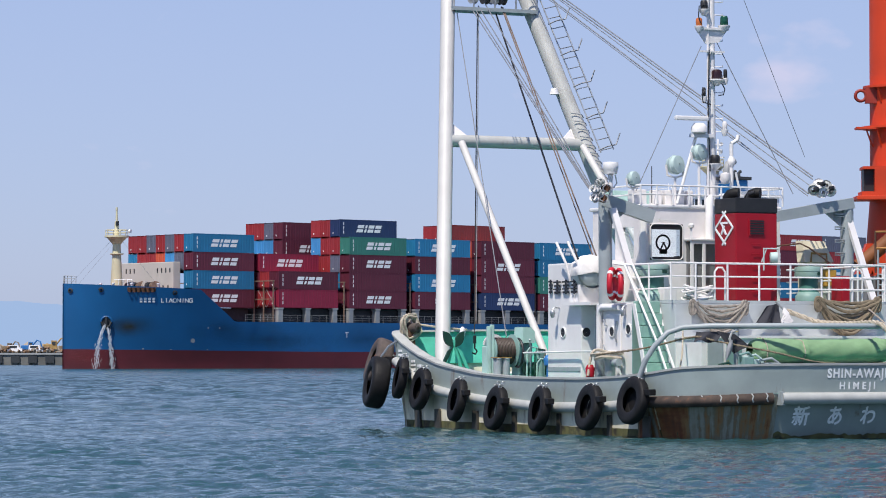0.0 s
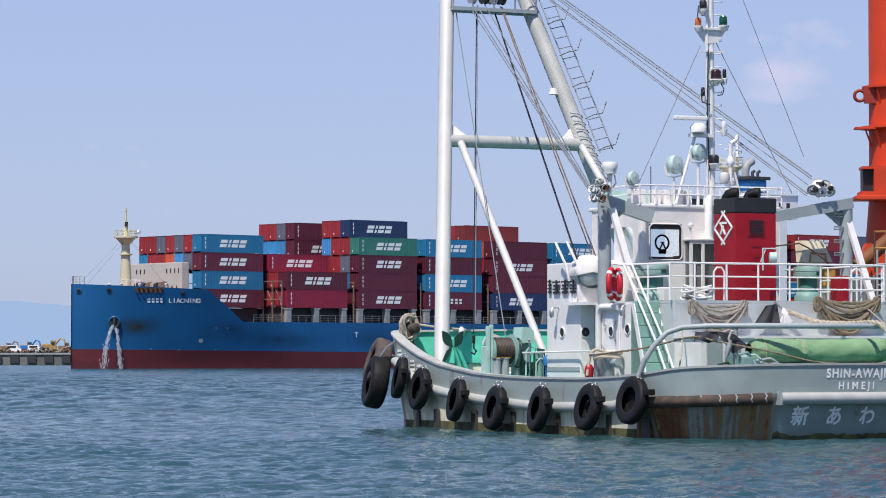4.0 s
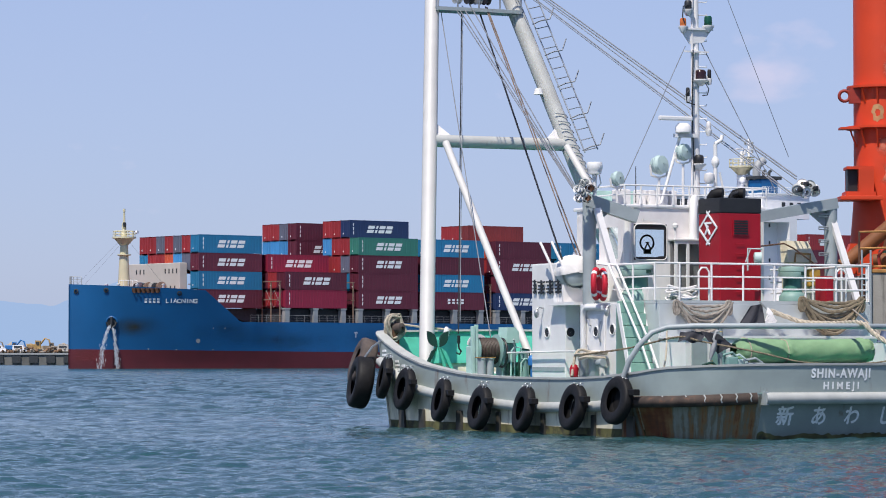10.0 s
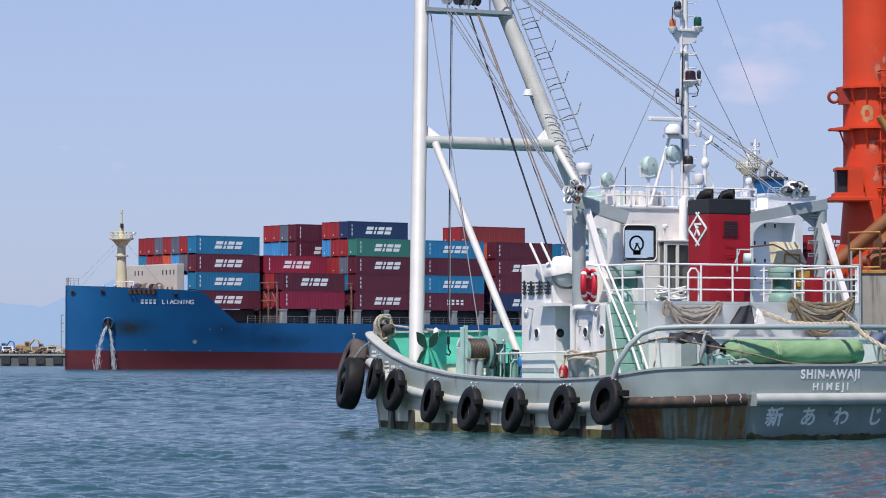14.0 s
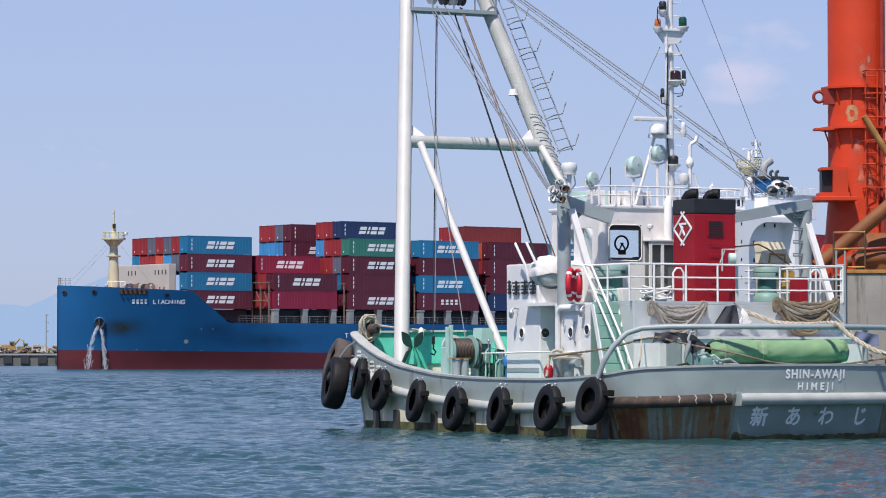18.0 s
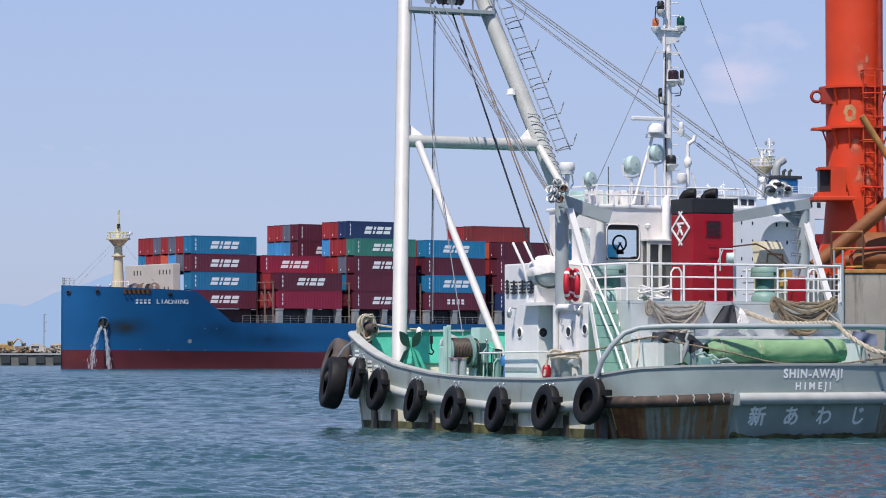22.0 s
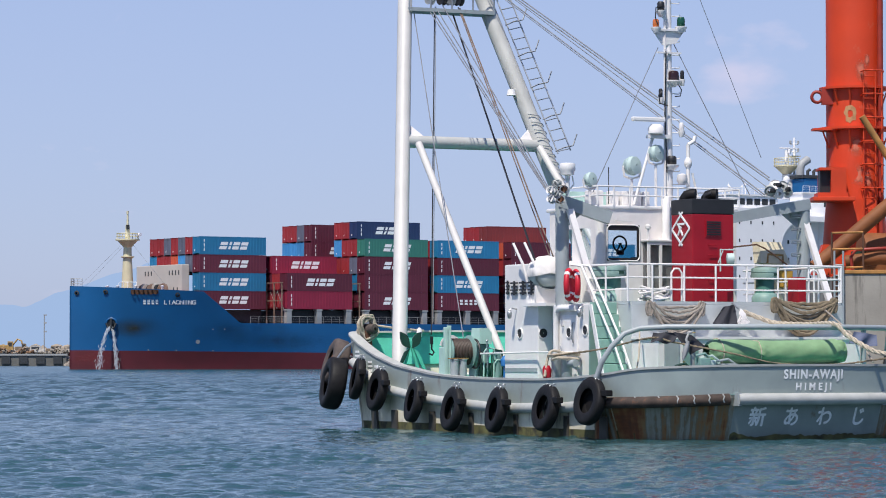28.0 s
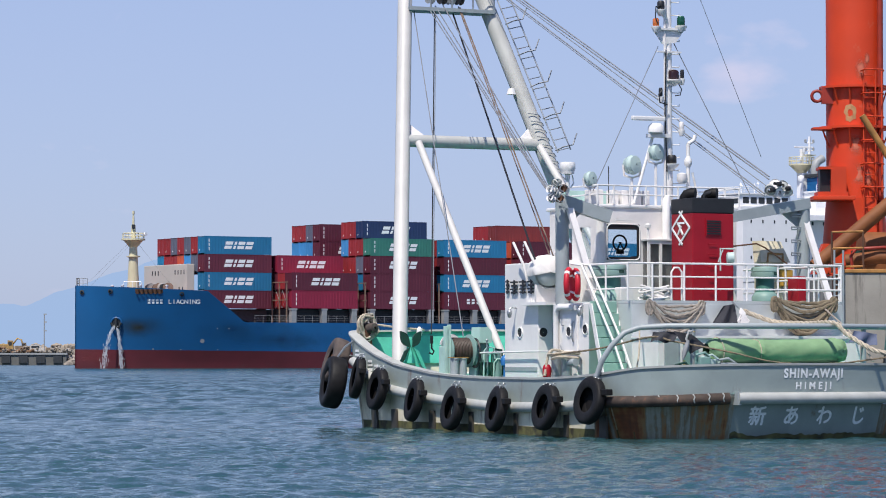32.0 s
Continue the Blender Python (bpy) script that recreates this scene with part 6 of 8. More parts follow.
for k, (s, z) in enumerate(((1.02, 2.0), (1.12, 1.85), (1.24, 1.95), (1.3, 1.7), (1.5, 1.8), (1.58, 1.6))):
    part("oil_pipe", Geo().tube([(s, 8.45, 1.3), (s, 8.42, z), (s + 0.08, 8.4, z + 0.1), (s + 0.26, 8.4, z + 0.08), (s + 0.3, 8.42, z - 0.2)], 0.022, 6), (M_PALEMINT, M_MINT, M_DARKGREEN)[k % 3], win)
part("lever", Geo().tube([(1.1, 8.4, 1.6), (1.06, 8.35, 2.25)], 0.016, 5).lathe([(0.01, -0.04), (0.04, 0), (0.01, 0.04)], (1.06, 8.35, 2.27), n=8), M_STEEL, win)
for s, p, z1 in ((0.10, 8.75, 2.62), (0.21, 8.78, 2.66)):
    part("guide_post", Geo().box(s - 0.045, s + 0.045, p - 0.045, p + 0.045, 1.0, z1, 0.015), M_PALEMINT, boat, "pale mint guide post")
for s in (0.15, 0.38):
    part("bollard", Geo().lathe([(0.105, 0.8), (0.105, 1.78), (0.12, 1.79), (0.12, 1.82), (0.02, 1.83)], (s, 8.35, 0), n=18), M_GREY, boat, "grey mooring bollard")
part("bollard_plate", Geo().box(0.02, 0.5, 8.24, 8.46, 1.825, 1.845), M_OCHREBAR, boat)
part("deck_pipe", Geo().tube([(0.3, 10.0, 1.42), (2.2, 10.0, 1.42)], 0.05, 8), M_OFFWHITE, boat)
part("blue_valve", Geo().lathe([(0.05, 1.0), (0.05, 1.62), (0.11, 1.64), (0.12, 1.8), (0.07, 1.88), (0.02, 1.9)], (1.5, 8.2, 0), n=14), M_BLUE_CAP, boat, "blue valve cap")
part("hand_bar", Geo().tube([(0.9, 8.4, 1.95), (0.9, 5.6, 1.98), (0.85, 3.4, 1.98)], 0.022, 6), M_WHITE, boat)
g = Geo()
dv, dp = 0.52, 11.7
g.tube([(dv - 0.2, dp + 0.1, 1.3), (dv, dp, 2.3)], 0.05, 8).tube([(dv + 0.3, dp, 1.3), (dv, dp, 2.3)], 0.05, 8)
an = part("anchor_davit", g, M_DECK, boat, "green davit with dark flukes")
for sgn in (-1, 1):
    petal = [(dv + sgn * (0.03 + 0.27 * q + 0.10 * math.sin(math.pi * q) * w * 0.8), dp - 0.05, 2.1 + 0.42 * q - 0.09 * math.sin(math.pi * q) * w) for w, qs in ((1, range(0, 9)), (-1, range(8, 0, -1))) for q in [k / 8 for k in qs]]
    part("fluke", Geo().prism(petal, (0, 0.07, 0)), M_DARKGREEN, an)
    part("arm", Geo().prism([(dv + sgn * 0.05, dp - 0.1, 2.1), (dv + sgn * 0.3, dp - 0.1, 1.6), (dv + sgn * 0.46, dp - 0.1, 1.45), (dv + sgn * 0.2, dp - 0.1, 2.0)], (0, 0.06, 0)), M_DARKGREEN if sgn < 0 else M_DECK, an)
part("fairlead_ball", Geo().lathe([(0.02, -0.14), (0.06, -0.1), (0.08, 0), (0.06, 0.1), (0.02, 0.14)], (1.02, 12.2, 2.5), n=14), M_OFFWHITE, boat)

# ---- A-frame, leaning out over the bow ----
def leg(side, z):
    k = z - 1.3
    return (0.48 + 0.2155 * k if side == 0 else 7.50 - 0.2155 * k, 12.3 + 0.4222 * k, z)


part("a_frame_leg", Geo().tube([leg(0, 1.0), leg(0, 17.3)], 0.20, 20), M_FRAME, boat, "white tubular A-frame crane leg")
part("a_frame_leg", Geo().tube([leg(1, 1.0), leg(1, 17.3)], 0.23, 20), M_FRAME_GREY, boat, "pale grey tubular A-frame crane leg")
a, b = leg(0, 7.72), leg(1, 7.72)
part("cross_tube", Geo().tube([a, b], 0.17, 14), M_FRAME_GREY, boat, "pale grey cross tube of the A-frame")
for q, sg in ((leg(0, 7.72), 1), (leg(1, 7.72), -1)):
    part("gusset", Geo().prism([q, (q[0] + sg * 0.7, q[1], q[2] + 0.12), (q[0] + sg * 0.15, q[1] + 0.25, q[2] + 0.6)], (0, 0.05, 0)), M_OFFWHITE, boat)
a, b = leg(0, 11.5), leg(1, 11.5)
g = Geo()
beam(g, a, b, 0.7, 0.1)
pf = part("head_platform", g, M_GREY, boat, "grey platform across the A-frame head")
part("platform_rail", Geo().tube([Vector(a) + Vector((0, -0.3, 0.5)), Vector(b) + Vector((0, -0.3, 0.5))], 0.025, 6), M_STEEL, pf)
for k in range(5):
    q = Vector(a).lerp(Vector(b), k / 4)
    part("post", Geo().tube([q + Vector((0, -0.3, 0)), q + Vector((0, -0.3, 0.9))], 0.025, 6), M_STEEL, pf)
for k, q in enumerate((0.28, 0.42, 0.52, 0.62)):
    c = Vector(a).lerp(Vector(b), q) + Vector((0, -0.1, 0.35))
    part("sheave", Geo().lathe([(0.03, -0.05), (0.14, -0.05), (0.18, -0.07), (0.13, 0), (0.18, 0.07), (0.14, 0.05), (0.03, 0.05)], c, (1, 0.2, 0), 18), M_BLACK if k % 2 else M_STEEL, pf)
part("brace_tube", Geo().tube([(2.15, 14.6, 7.64), (1.70, 8.2, 1.25)], 0.10, 12), M_FRAME, boat, "white brace tube of the A-frame")
part("brace_tube", Geo().tube([(5.85, 14.6, 7.64), (6.4, 8.2, 1.25)], 0.10, 12), M_FRAME, boat)
# ladder with open hoops along the starboard leg
lad = part("leg_ladder", Geo().tube([Vector(leg(1, 7.5)) + Vector((0.26, -0.3, 0)), Vector(leg(1, 12.6)) + Vector((0.26, -0.3, 0))], 0.022, 6)
           .tube([Vector(leg(1, 7.5)) + Vector((0.66, -0.3, 0.1)), Vector(leg(1, 12.6)) + Vector((0.66, -0.3, 0.1))], 0.022, 6), M_STEEL, boat, "steel ladder along the A-frame leg")
for k in range(19):
    z = 7.55 + k * 0.29
    q = Vector(leg(1, z)) + Vector((0.26, -0.3, 0))
    part("rung", Geo().tube([q, q + Vector((0.4, 0, 0.1))], 0.014, 5), M_WIRE, lad)
for k in range(7):
    q = Vector(leg(1, 7.3 + k * 0.9))
    part("hoop_arm", Geo().tube([q + Vector((0.1, -0.3, 0.25)), q + Vector((0.35, -0.32, 0.36)), q + Vector((0.62, -0.35, 0.42)), q + Vector((0.74, -0.35, 0.74))], 0.02, 6), M_WIRE, lad)
for k in range(16):
    q = Vector(leg(1, 5.2 + k * 0.22))
    part("clamp", Geo().tube([q + Vector((0.26, -0.1, 0)), q + Vector((0.1, -0.3, 0.06)), q + Vector((-0.2, -0.22, 0.1))], 0.015, 5), M_STEEL, lad)
part("leg_lamp", Geo().lathe([(0.02, 0.12), (0.1, 0.1), (0.12, 0), (0.14, -0.06), (0.02, -0.06)], Vector(leg(1, 9.2)) + Vector((-0.35, -0.1, 0)), n=14), M_WHITE, boat)


# ---- running and standing wires of the boat ----
def wire(a, b, r, material, ext=0.0, name="wire_rope"):
    a, b = Vector(a), Vector(b)
    return part(name, Geo().tube([a + (a - b) * ext, b], r, 6), material, boat)


wire((2.96, 16.6, 11.41), (0.82, 9.2, 2.36), 0.014, M_WIRE)
wire((3.59, 16.6, 11.44), (1.85, 13.2, 2.47), 0.016, M_DARKWIRE)
wire((3.63, 16.6, 11.51), (1.9, 13.2, 2.8), 0.011, M_WIRE)
wire((4.17, 16.6, 11.42), (0.98, 5.5, 4.1), 0.026, M_DARKWIRE)
wire((3.38, 16.6, 11.58), (0.43, 4.0, 5.87), 0.015, M_WIRE)
wire((3.47, 16.6, 11.6), (0.47, 4.0, 5.85), 0.015, M_WIRE)
wire((3.61, 16.6, 11.63), (0.53, 4.0, 5.81), 0.015, M_WIRE)
wire((3.84, 16.6, 11.68), (0.6, 4.0, 5.77), 0.015, M_WIRE)
wire((4.38, 16.6, 11.62), (1.53, 5.5, 4.1), 0.02, M_BROWNWIRE)
wire((4.33, 16.6, 11.64), (1.43, 5.5, 4.1), 0.017, M_BROWNWIRE)
wire((5.59, 17.0, 12.57), (6.62, 3.9, 6.3), 0.018, M_WIRE)
wire((5.47, 17.0, 12.56), (6.62, 3.9, 6.23), 0.018, M_WIRE)
wire((5.24, 17.0, 12.66), (6.52, 3.9, 6.08), 0.012, M_WIRE)
wire((5.04, 17.0, 12.65), (6.49, 3.9, 5.87), 0.018, M_WIRE)
wire((4.95, 17.0, 12.65), (6.48, 3.9, 5.81), 0.012, M_WIRE)
wire((4.05, 4.9, 9.5), (2.22, 4.9, 5.89), 0.01, M_WIRE)
wire((4.47, 4.9, 9.64), (6.12, 4.0, 5.86), 0.011, M_WIRE)
wire((5.62, 5.5, 10.78), (7.38, 5.5, 6.89), 0.008, M_WIRE, ext=0.2)
hook = part("crane_hook", Geo().box(1.82, 1.9, 13.17, 13.23, 2.2, 2.42, 0.02).tube([(1.86, 13.2, 2.2), (1.86, 13.2, 2.08), (1.93, 13.2, 2.0), (1.88, 13.2, 1.92), (1.79, 13.2, 1.96)], 0.025, 8), M_DARKWIRE, boat, "dark crane hook block")
part("safety_frame", Geo().tube([(4.75, 2.9, 3.9), (4.8, 3.0, 4.5), (5.7, 3.0, 4.6), (5.95, 3.0, 4.5), (6.6, 3.0, 4.1)], 0.02, 6), M_RUST, boat)
part("canvas_chute", Geo().prism([(6.69, 4.4, 4.2), (7.54, 4.4, 4.2), (7.38, 4.6, 4.73), (6.77, 4.6, 4.74)], (0, 0.35, 0)), M_CREAM, boat, "cream steel hood on the upper deck")
part("hood_bar", Geo().tube([(6.85, 4.36, 4.2), (6.87, 4.36, 4.42), (7.3, 4.36, 4.4), (7.3, 4.36, 4.2)], 0.03, 6), M_OCHREBAR, boat, "rusty ochre bar on the hood")
part("hood_leg", Geo().box(6.8, 7.4, 4.5, 4.9, 3.17, 4.2), M_CREAM, boat)
part("gear_box", Geo().box(7.24, 7.56, 4.3, 4.6, 3.6, 4.02, 0.03), M_YELLOW, boat, "orange-yellow steel box")


# ---- tyre fenders ----
def tyre_mesh(r, w, material):
    g = Geo()
    prof = [(r * 0.52, -w * 0.40), (r * 0.60, -w * 0.5), (r * 0.86, -w * 0.52), (r * 0.96, -w * 0.44), (r, -w * 0.3), (r * 1.005, 0), (r, w * 0.3), (r * 0.96, w * 0.44), (r * 0.86, w * 0.52), (r * 0.60, w * 0.5), (r * 0.52, w * 0.40), (r * 0.6, w * 0.30), (r * 0.9, w * 0.25), (r * 0.9, -w * 0.25), (r * 0.6, -w * 0.30), (r * 0.52, -w * 0.40)]
    g.lathe(prof, n=40)
    return mesh_only("tyre", g, material)


TYRE = tyre_mesh(0.55, 0.23, M_RUBBER)
TYRE_BIG = tyre_mesh(0.69, 0.46, M_RUBBER)
TYRE_WORN = tyre_mesh(0.66, 0.44, M_OLDRUBBER)


def hang_tyre(p, z, s=-0.34, turn=0.0, lean=0.0):
    ob = thing("tyre_fender", "black rubber tyre fender hung on chains from the bulwark", "tyre", at=BOAT @ pose(s, p + rake(p, z), z, 0, 0, turn - 8), group="tyre fenders along the hull")
    again("tyre", TYRE, ob, pose(0, 0, 0, lean, -79, 0))
    # black disc added as the shade seen through the tyre's hole
    part("hole_shade", Geo().lathe([(0.31, 0.0), (0.31, 0.03), (0.01, 0.03)], (0.13, 0, -0.02), (-1, 0, 0.18), 20), M_RUBBER, ob)
    top = gun(p) - z - 0.12
    for d in (-0.2, 0.17):
        g = Geo()
        zs = [0.5, 0.5 + (top - 0.5) * 0.35, 0.5 + (top - 0.5) * 0.7, top]
        for i in range(3):
            c = (zs[i] + zs[i + 1]) / 2
            hgt = abs(zs[i + 1] - zs[i]) * 0.65 + 0.02
            q = Vector((0.05 + 0.04 * i, d, c))
            side_ = Vector((0, 0.035, 0)) if i % 2 else Vector((0.035, 0, 0))
            g.tube([q + side_ * math.cos(a) + Vector((0, 0, hgt * math.sin(a))) for a in [k * math.pi / 5 for k in range(10)]], 0.013, 5, closed=True)
        part("chain", g, M_STEEL, ob, "galvanised hanging chain")
    part("toggle_bar", Geo().box(-0.05, 0.12, -0.75, -0.35, 0.12, 0.26, 0.02), M_RUBBER, ob)
    return ob


for p, z, s, turn, lean in ((13.25, 1.30, -0.34, -8, 0), (11.91, 1.02, -0.34, 0, 3), (9.67, 0.76, -0.34, 0, -2), (7.46, 0.59, -0.34, 0, 4), (5.07, 0.60, -0.34, 0, 0), (2.54, 0.68, -0.34, 4, 2), (0.40, 0.86, -0.34, 14, -3)):
    hang_tyre(p, z, s, turn, lean)
big = thing("bow_tyre_fender", "large black tyre fender hung at the bow corner", "tyre", at=BOAT @ pose(-0.46, 14.40, 1.17, 0, 0, -13), group="bow fenders")
again("tyre", TYRE_BIG, big, pose(0, 0, 0, 0, -80, 0))
part("chain", Geo().tube([(0.1, 0, 0.65), (0.3, -0.1, 0.95), (0.5, -0.2, 1.1)], 0.03, 6), M_STEEL, big)
big2 = thing("bow_tyre_fender", "worn brown tyre lashed above the black one at the bow", "tyre", at=BOAT @ pose(-0.12, 15.02, 1.70, 0, 0, -13), group="bow fenders")
again("tyre", TYRE_WORN, big2, pose(0, 0, 0, 0, -72, 0))
for k in range(3):
    part("rusty_shackle", Geo().tube([(-0.1 + 0.09 * math.cos(q) + 0.12 * k, -0.42 - 0.05 * k, 0.12 - 0.1 * k + 0.1 * math.sin(q)) for q in [j * math.pi / 6 for j in range(12)]], 0.03, 6, closed=True), M_OCHREBAR if k == 1 else M_RUST, big2, "rust-red shackle")
for k in range(7):
    p = 14.0 + 0.08 * k
    a = k * 0.9
    part("chain", Geo().tube([(0.3 + 0.1 * math.cos(a + q), -0.55 + 0.05 * k, 0.12 + 0.07 * math.sin(a + q)) for q in [j * math.pi / 4 for j in range(8)]], 0.02, 5, closed=True), M_STEEL, big2)


# ---- ropes ----
def rope(name, label, pts, r, material, group="", twist=True):
    ob = thing(name, label, "rope", at=BOAT, group=group)
    n = 10
    P = [Vector(q) for q in pts]
    fine = []
    for i in range(len(P) - 1):
        p0, p1, p2, p3 = P[max(0, i - 1)], P[i], P[i + 1], P[min(len(P) - 1, i + 2)]
        for k in range(n):
            t = k / n
            fine.append(0.5 * ((2 * p1) + (p2 - p0) * t + (2 * p0 - 5 * p1 + 4 * p2 - p3) * t * t + (3 * p1 - p0 - 3 * p2 + p3) * t ** 3))
    fine.append(P[-1])
    if not twist:
        part("strand", Geo().tube(fine, r, 7), material, ob)
        return ob
    dist = 0.0
    lines = [[], [], []]
    for i, q in enumerate(fine):
        d = (fine[min(len(fine) - 1, i + 1)] - fine[max(0, i - 1)]).normalized()
        s_ = d.cross(Vector((0.1, 0.2, 1))).normalized()
        u_ = d.cross(s_)
        if i:
            dist += (q - fine[i - 1]).length
        for j in range(3):
            a = dist / (r * 5) * 2 * math.pi / 2 + j * 2 * math.pi / 3
            lines[j].append(q + (s_ * math.cos(a) + u_ * math.sin(a)) * r * 0.5)
    for ln in lines:
        part("strand", Geo().tube(ln, r * 0.62, 6), material, ob)
    return ob


def hung_coil(name, label, s0, s1, z, p, sags, material, r):
    ob = thing(name, label, "rope", at=BOAT, group="coiled ropes on the house wall")
    rg = random.Random(int(s0 * 100))
    for i, sag in enumerate(sags):
        a, b = s0 + rg.uniform(-0.05, 0.06), s1 + rg.uniform(-0.06, 0.05)
        pts = []
        for k in range(21):
            q = k / 20
            pts.append((a + (b - a) * q + 0.03 * math.sin(q * 7 + i), p - 0.06 - 0.03 * (i % 3), z + rg.uniform(-0.015, 0.015) - sag * (4 * q * (1 - q)) ** 0.95 - 0.012 * math.sin(q * 9 + i * 2)))
        part("loop", Geo().tube(pts, r, 7), material, ob)
    for i in range(2):
        for x in (s0, s1):
            part("turn", Geo().tube([(x + 0.06 * i - 0.06 + 0.05 * math.cos(t), p - 0.1, z - 0.12 + 0.16 * math.sin(t)) for t in [k * math.pi / 6 for k in range(12)]], r, 6, closed=True), material, ob)
    return ob


hung_coil("rope_coil", "grey rope hung in loops on the deckhouse wall", 1.8, 3.2, 3.12, 1.45, (0.10, 0.2, 0.3, 0.36, 0.44, 0.52, 0.6, 0.66, 0.7), M_ROPE_GREY, 0.032)
hung_coil("rope_coil", "thick brown rope hung in loops on the deckhouse wall", 5.2, 6.85, 3.22, 1.42, (0.10, 0.18, 0.28, 0.4, 0.5, 0.58, 0.66, 0.74, 0.8, 0.84), M_ROPE_BROWN, 0.042)
rope("hawser", "thick pale mooring rope over the stern", [(4.34, 1.4, 2.94), (4.68, 1.2, 2.79), (4.95, 0.9, 2.67), (5.1, -0.2, 2.63), (5.02, -1.45, 2.63), (5.15, -1.75, 2.4), (5.3, -2.2, 2.15), (5.47, -2.8, 1.95), (6.0, -4.6, 1.75)], 0.056, M_ROPE)
rope("mooring_line", "brown mooring rope sagging along the stern", [(-0.2, 2.4, 1.9), (0.3, 1.0, 2.05), (0.9, -0.2, 2.30), (1.3, -0.6, 2.2), (2.2, -1.6, 1.95), (3.2, -2.0, 1.72), (4.6, -2.2, 1.70), (5.8, -2.2, 1.82), (7.4, -2.2, 2.0)], 0.026, M_ROPE_BROWN)
rope("bitt_rope", "tan rope turned round the bollards", [(0.30, 3.40, 1.80), (0.30, 3.00, 1.85), (0.70, 2.90, 1.82), (0.80, 3.40, 1.84), (0.75, 3.80, 1.86), (0.40, 3.80, 1.90), (0.30, 3.30, 1.92), (0.40, 2.90, 1.94), (0.80, 3.00, 1.93), (0.80, 3.70, 1.96), (0.45, 3.80, 1.98), (0.25, 3.70, 1.40)], 0.035, M_ROPE, twist=False)
rope("stair_rope", "thin rope hanging beside the stairs", [(1.25, 0.9, 2.5), (1.0, 0.5, 1.9), (0.75, 0.2, 1.5)], 0.02, M_ROPE, twist=False)
rope("side_line", "grey rope hanging at the stern rail", [(6.55, 1.3, 3.0), (6.75, 0.6, 2.5), (6.6, -0.4, 2.0), (6.4, -1.0, 1.75)], 0.022, M_ROPE_GREY, twist=False)
# rope-wrapped bow roller
rl = thing("rope_bundle", "frayed tan rope wound round the bow roller", "rope", at=BOAT @ pose(0.42, 14.15, 2.62))
part("roller", Geo().lathe([(0.04, -0.3), (0.13, -0.28), (0.13, 0.28), (0.04, 0.3)], axis=(0.35, -1, 0), n=14), M_OLDRUBBER, rl)
part("stand", Geo().box(-0.1, 0.1, -0.1, 0.1, -0.7, 0.0, 0.02), M_RUST, rl)
rg = random.Random(8)
for k in range(16):
    rr, dz = rg.uniform(0.19, 0.27), rg.uniform(-0.22, 0.22)
    part("turn", Geo().tube([(rr * math.cos(t) * 0.95 + 0.05 * math.sin(3 * t + k), dz * 0.6 + 0.03 * math.sin(2 * t), 0.04 + rr * 1.3 * math.sin(t) + 0.04 * math.cos(4 * t + k)) for t in [j * math.pi / 9 for j in range(18)]], 0.032, 6, closed=True), M_ROPE, rl)
part("tail", Geo().tube([(0.2, 0.0, 0.1), (0.5, -0.6, 0.02), (0.9, -1.6, -0.06)], 0.03, 6), M_ROPE, rl)


# ---- tarpaulin, cloths, gear ----
def tarp(u, v):
    a = v * 2 * math.pi
    ends = max(0, 1 - u / 0.16) + max(0, (u - 0.9) / 0.1) + 0.5 * math.exp(-((u - 0.36) / 0.05) ** 2)
    crease = noise.noise(Vector((u * 9 - 1.8 * math.sin(a), 1.2 * math.cos(a), 3.3)))
    r = 0.285 + 0.022 * noise.noise(Vector((u * 4, math.cos(a), math.sin(a)))) + 0.022 * (0.5 - abs(crease)) + 0.085 * ends * noise.noise(Vector((u * 22, 3 * math.cos(a), 3 * math.sin(a))))
    pinch = 1 - 0.06 * math.exp(-((u - 0.36) / 0.02) ** 2) - 0.5 * max(0, 1 - u / 0.08) ** 2 - 0.12 * max(0, (u - 0.95) / 0.05) ** 2
    return (2.05 + 3.6 * u, -0.75 + r * pinch * 1.05 * math.cos(a), 2.0 + r * pinch * math.sin(a) - 0.04 * math.sin(u * 3.1))


tp = thing("tarpaulin_bundle", "long green tarpaulin bundle tied with rope", "tarpaulin", at=BOAT)
part("end_flap", Geo().prism([tarp(1, k / 20) for k in range(20)], (0.03, 0, 0)), M_TARP, tp)
part("cover", Geo().grid(tarp, 150, 36), M_TARP, tp, "wrinkled green tarpaulin")
for u in (0.08, 0.36):
    part("tie", Geo().tube([Vector(tarp(u, k / 20)) * 1.0 + Vector((0, 0.012 * math.cos(k / 20 * 6.28), 0.012 * math.sin(k / 20 * 6.28))) for k in range(20)], 0.013, 5, closed=True), M_ROPE, tp)
bench = thing("steel_rack", "grey steel rack under the tarpaulin bundle", "rack", at=BOAT)
part("top", Geo().box(2.1, 5.5, -1.05, -0.45, 1.62, 1.70), M_GREY, bench)
for s in (2.2, 3.3, 4.4, 5.4):
    part("leg", Geo().box(s - 0.05, s + 0.05, -0.8, -0.7, 0.9, 1.62), M_GREY, bench)


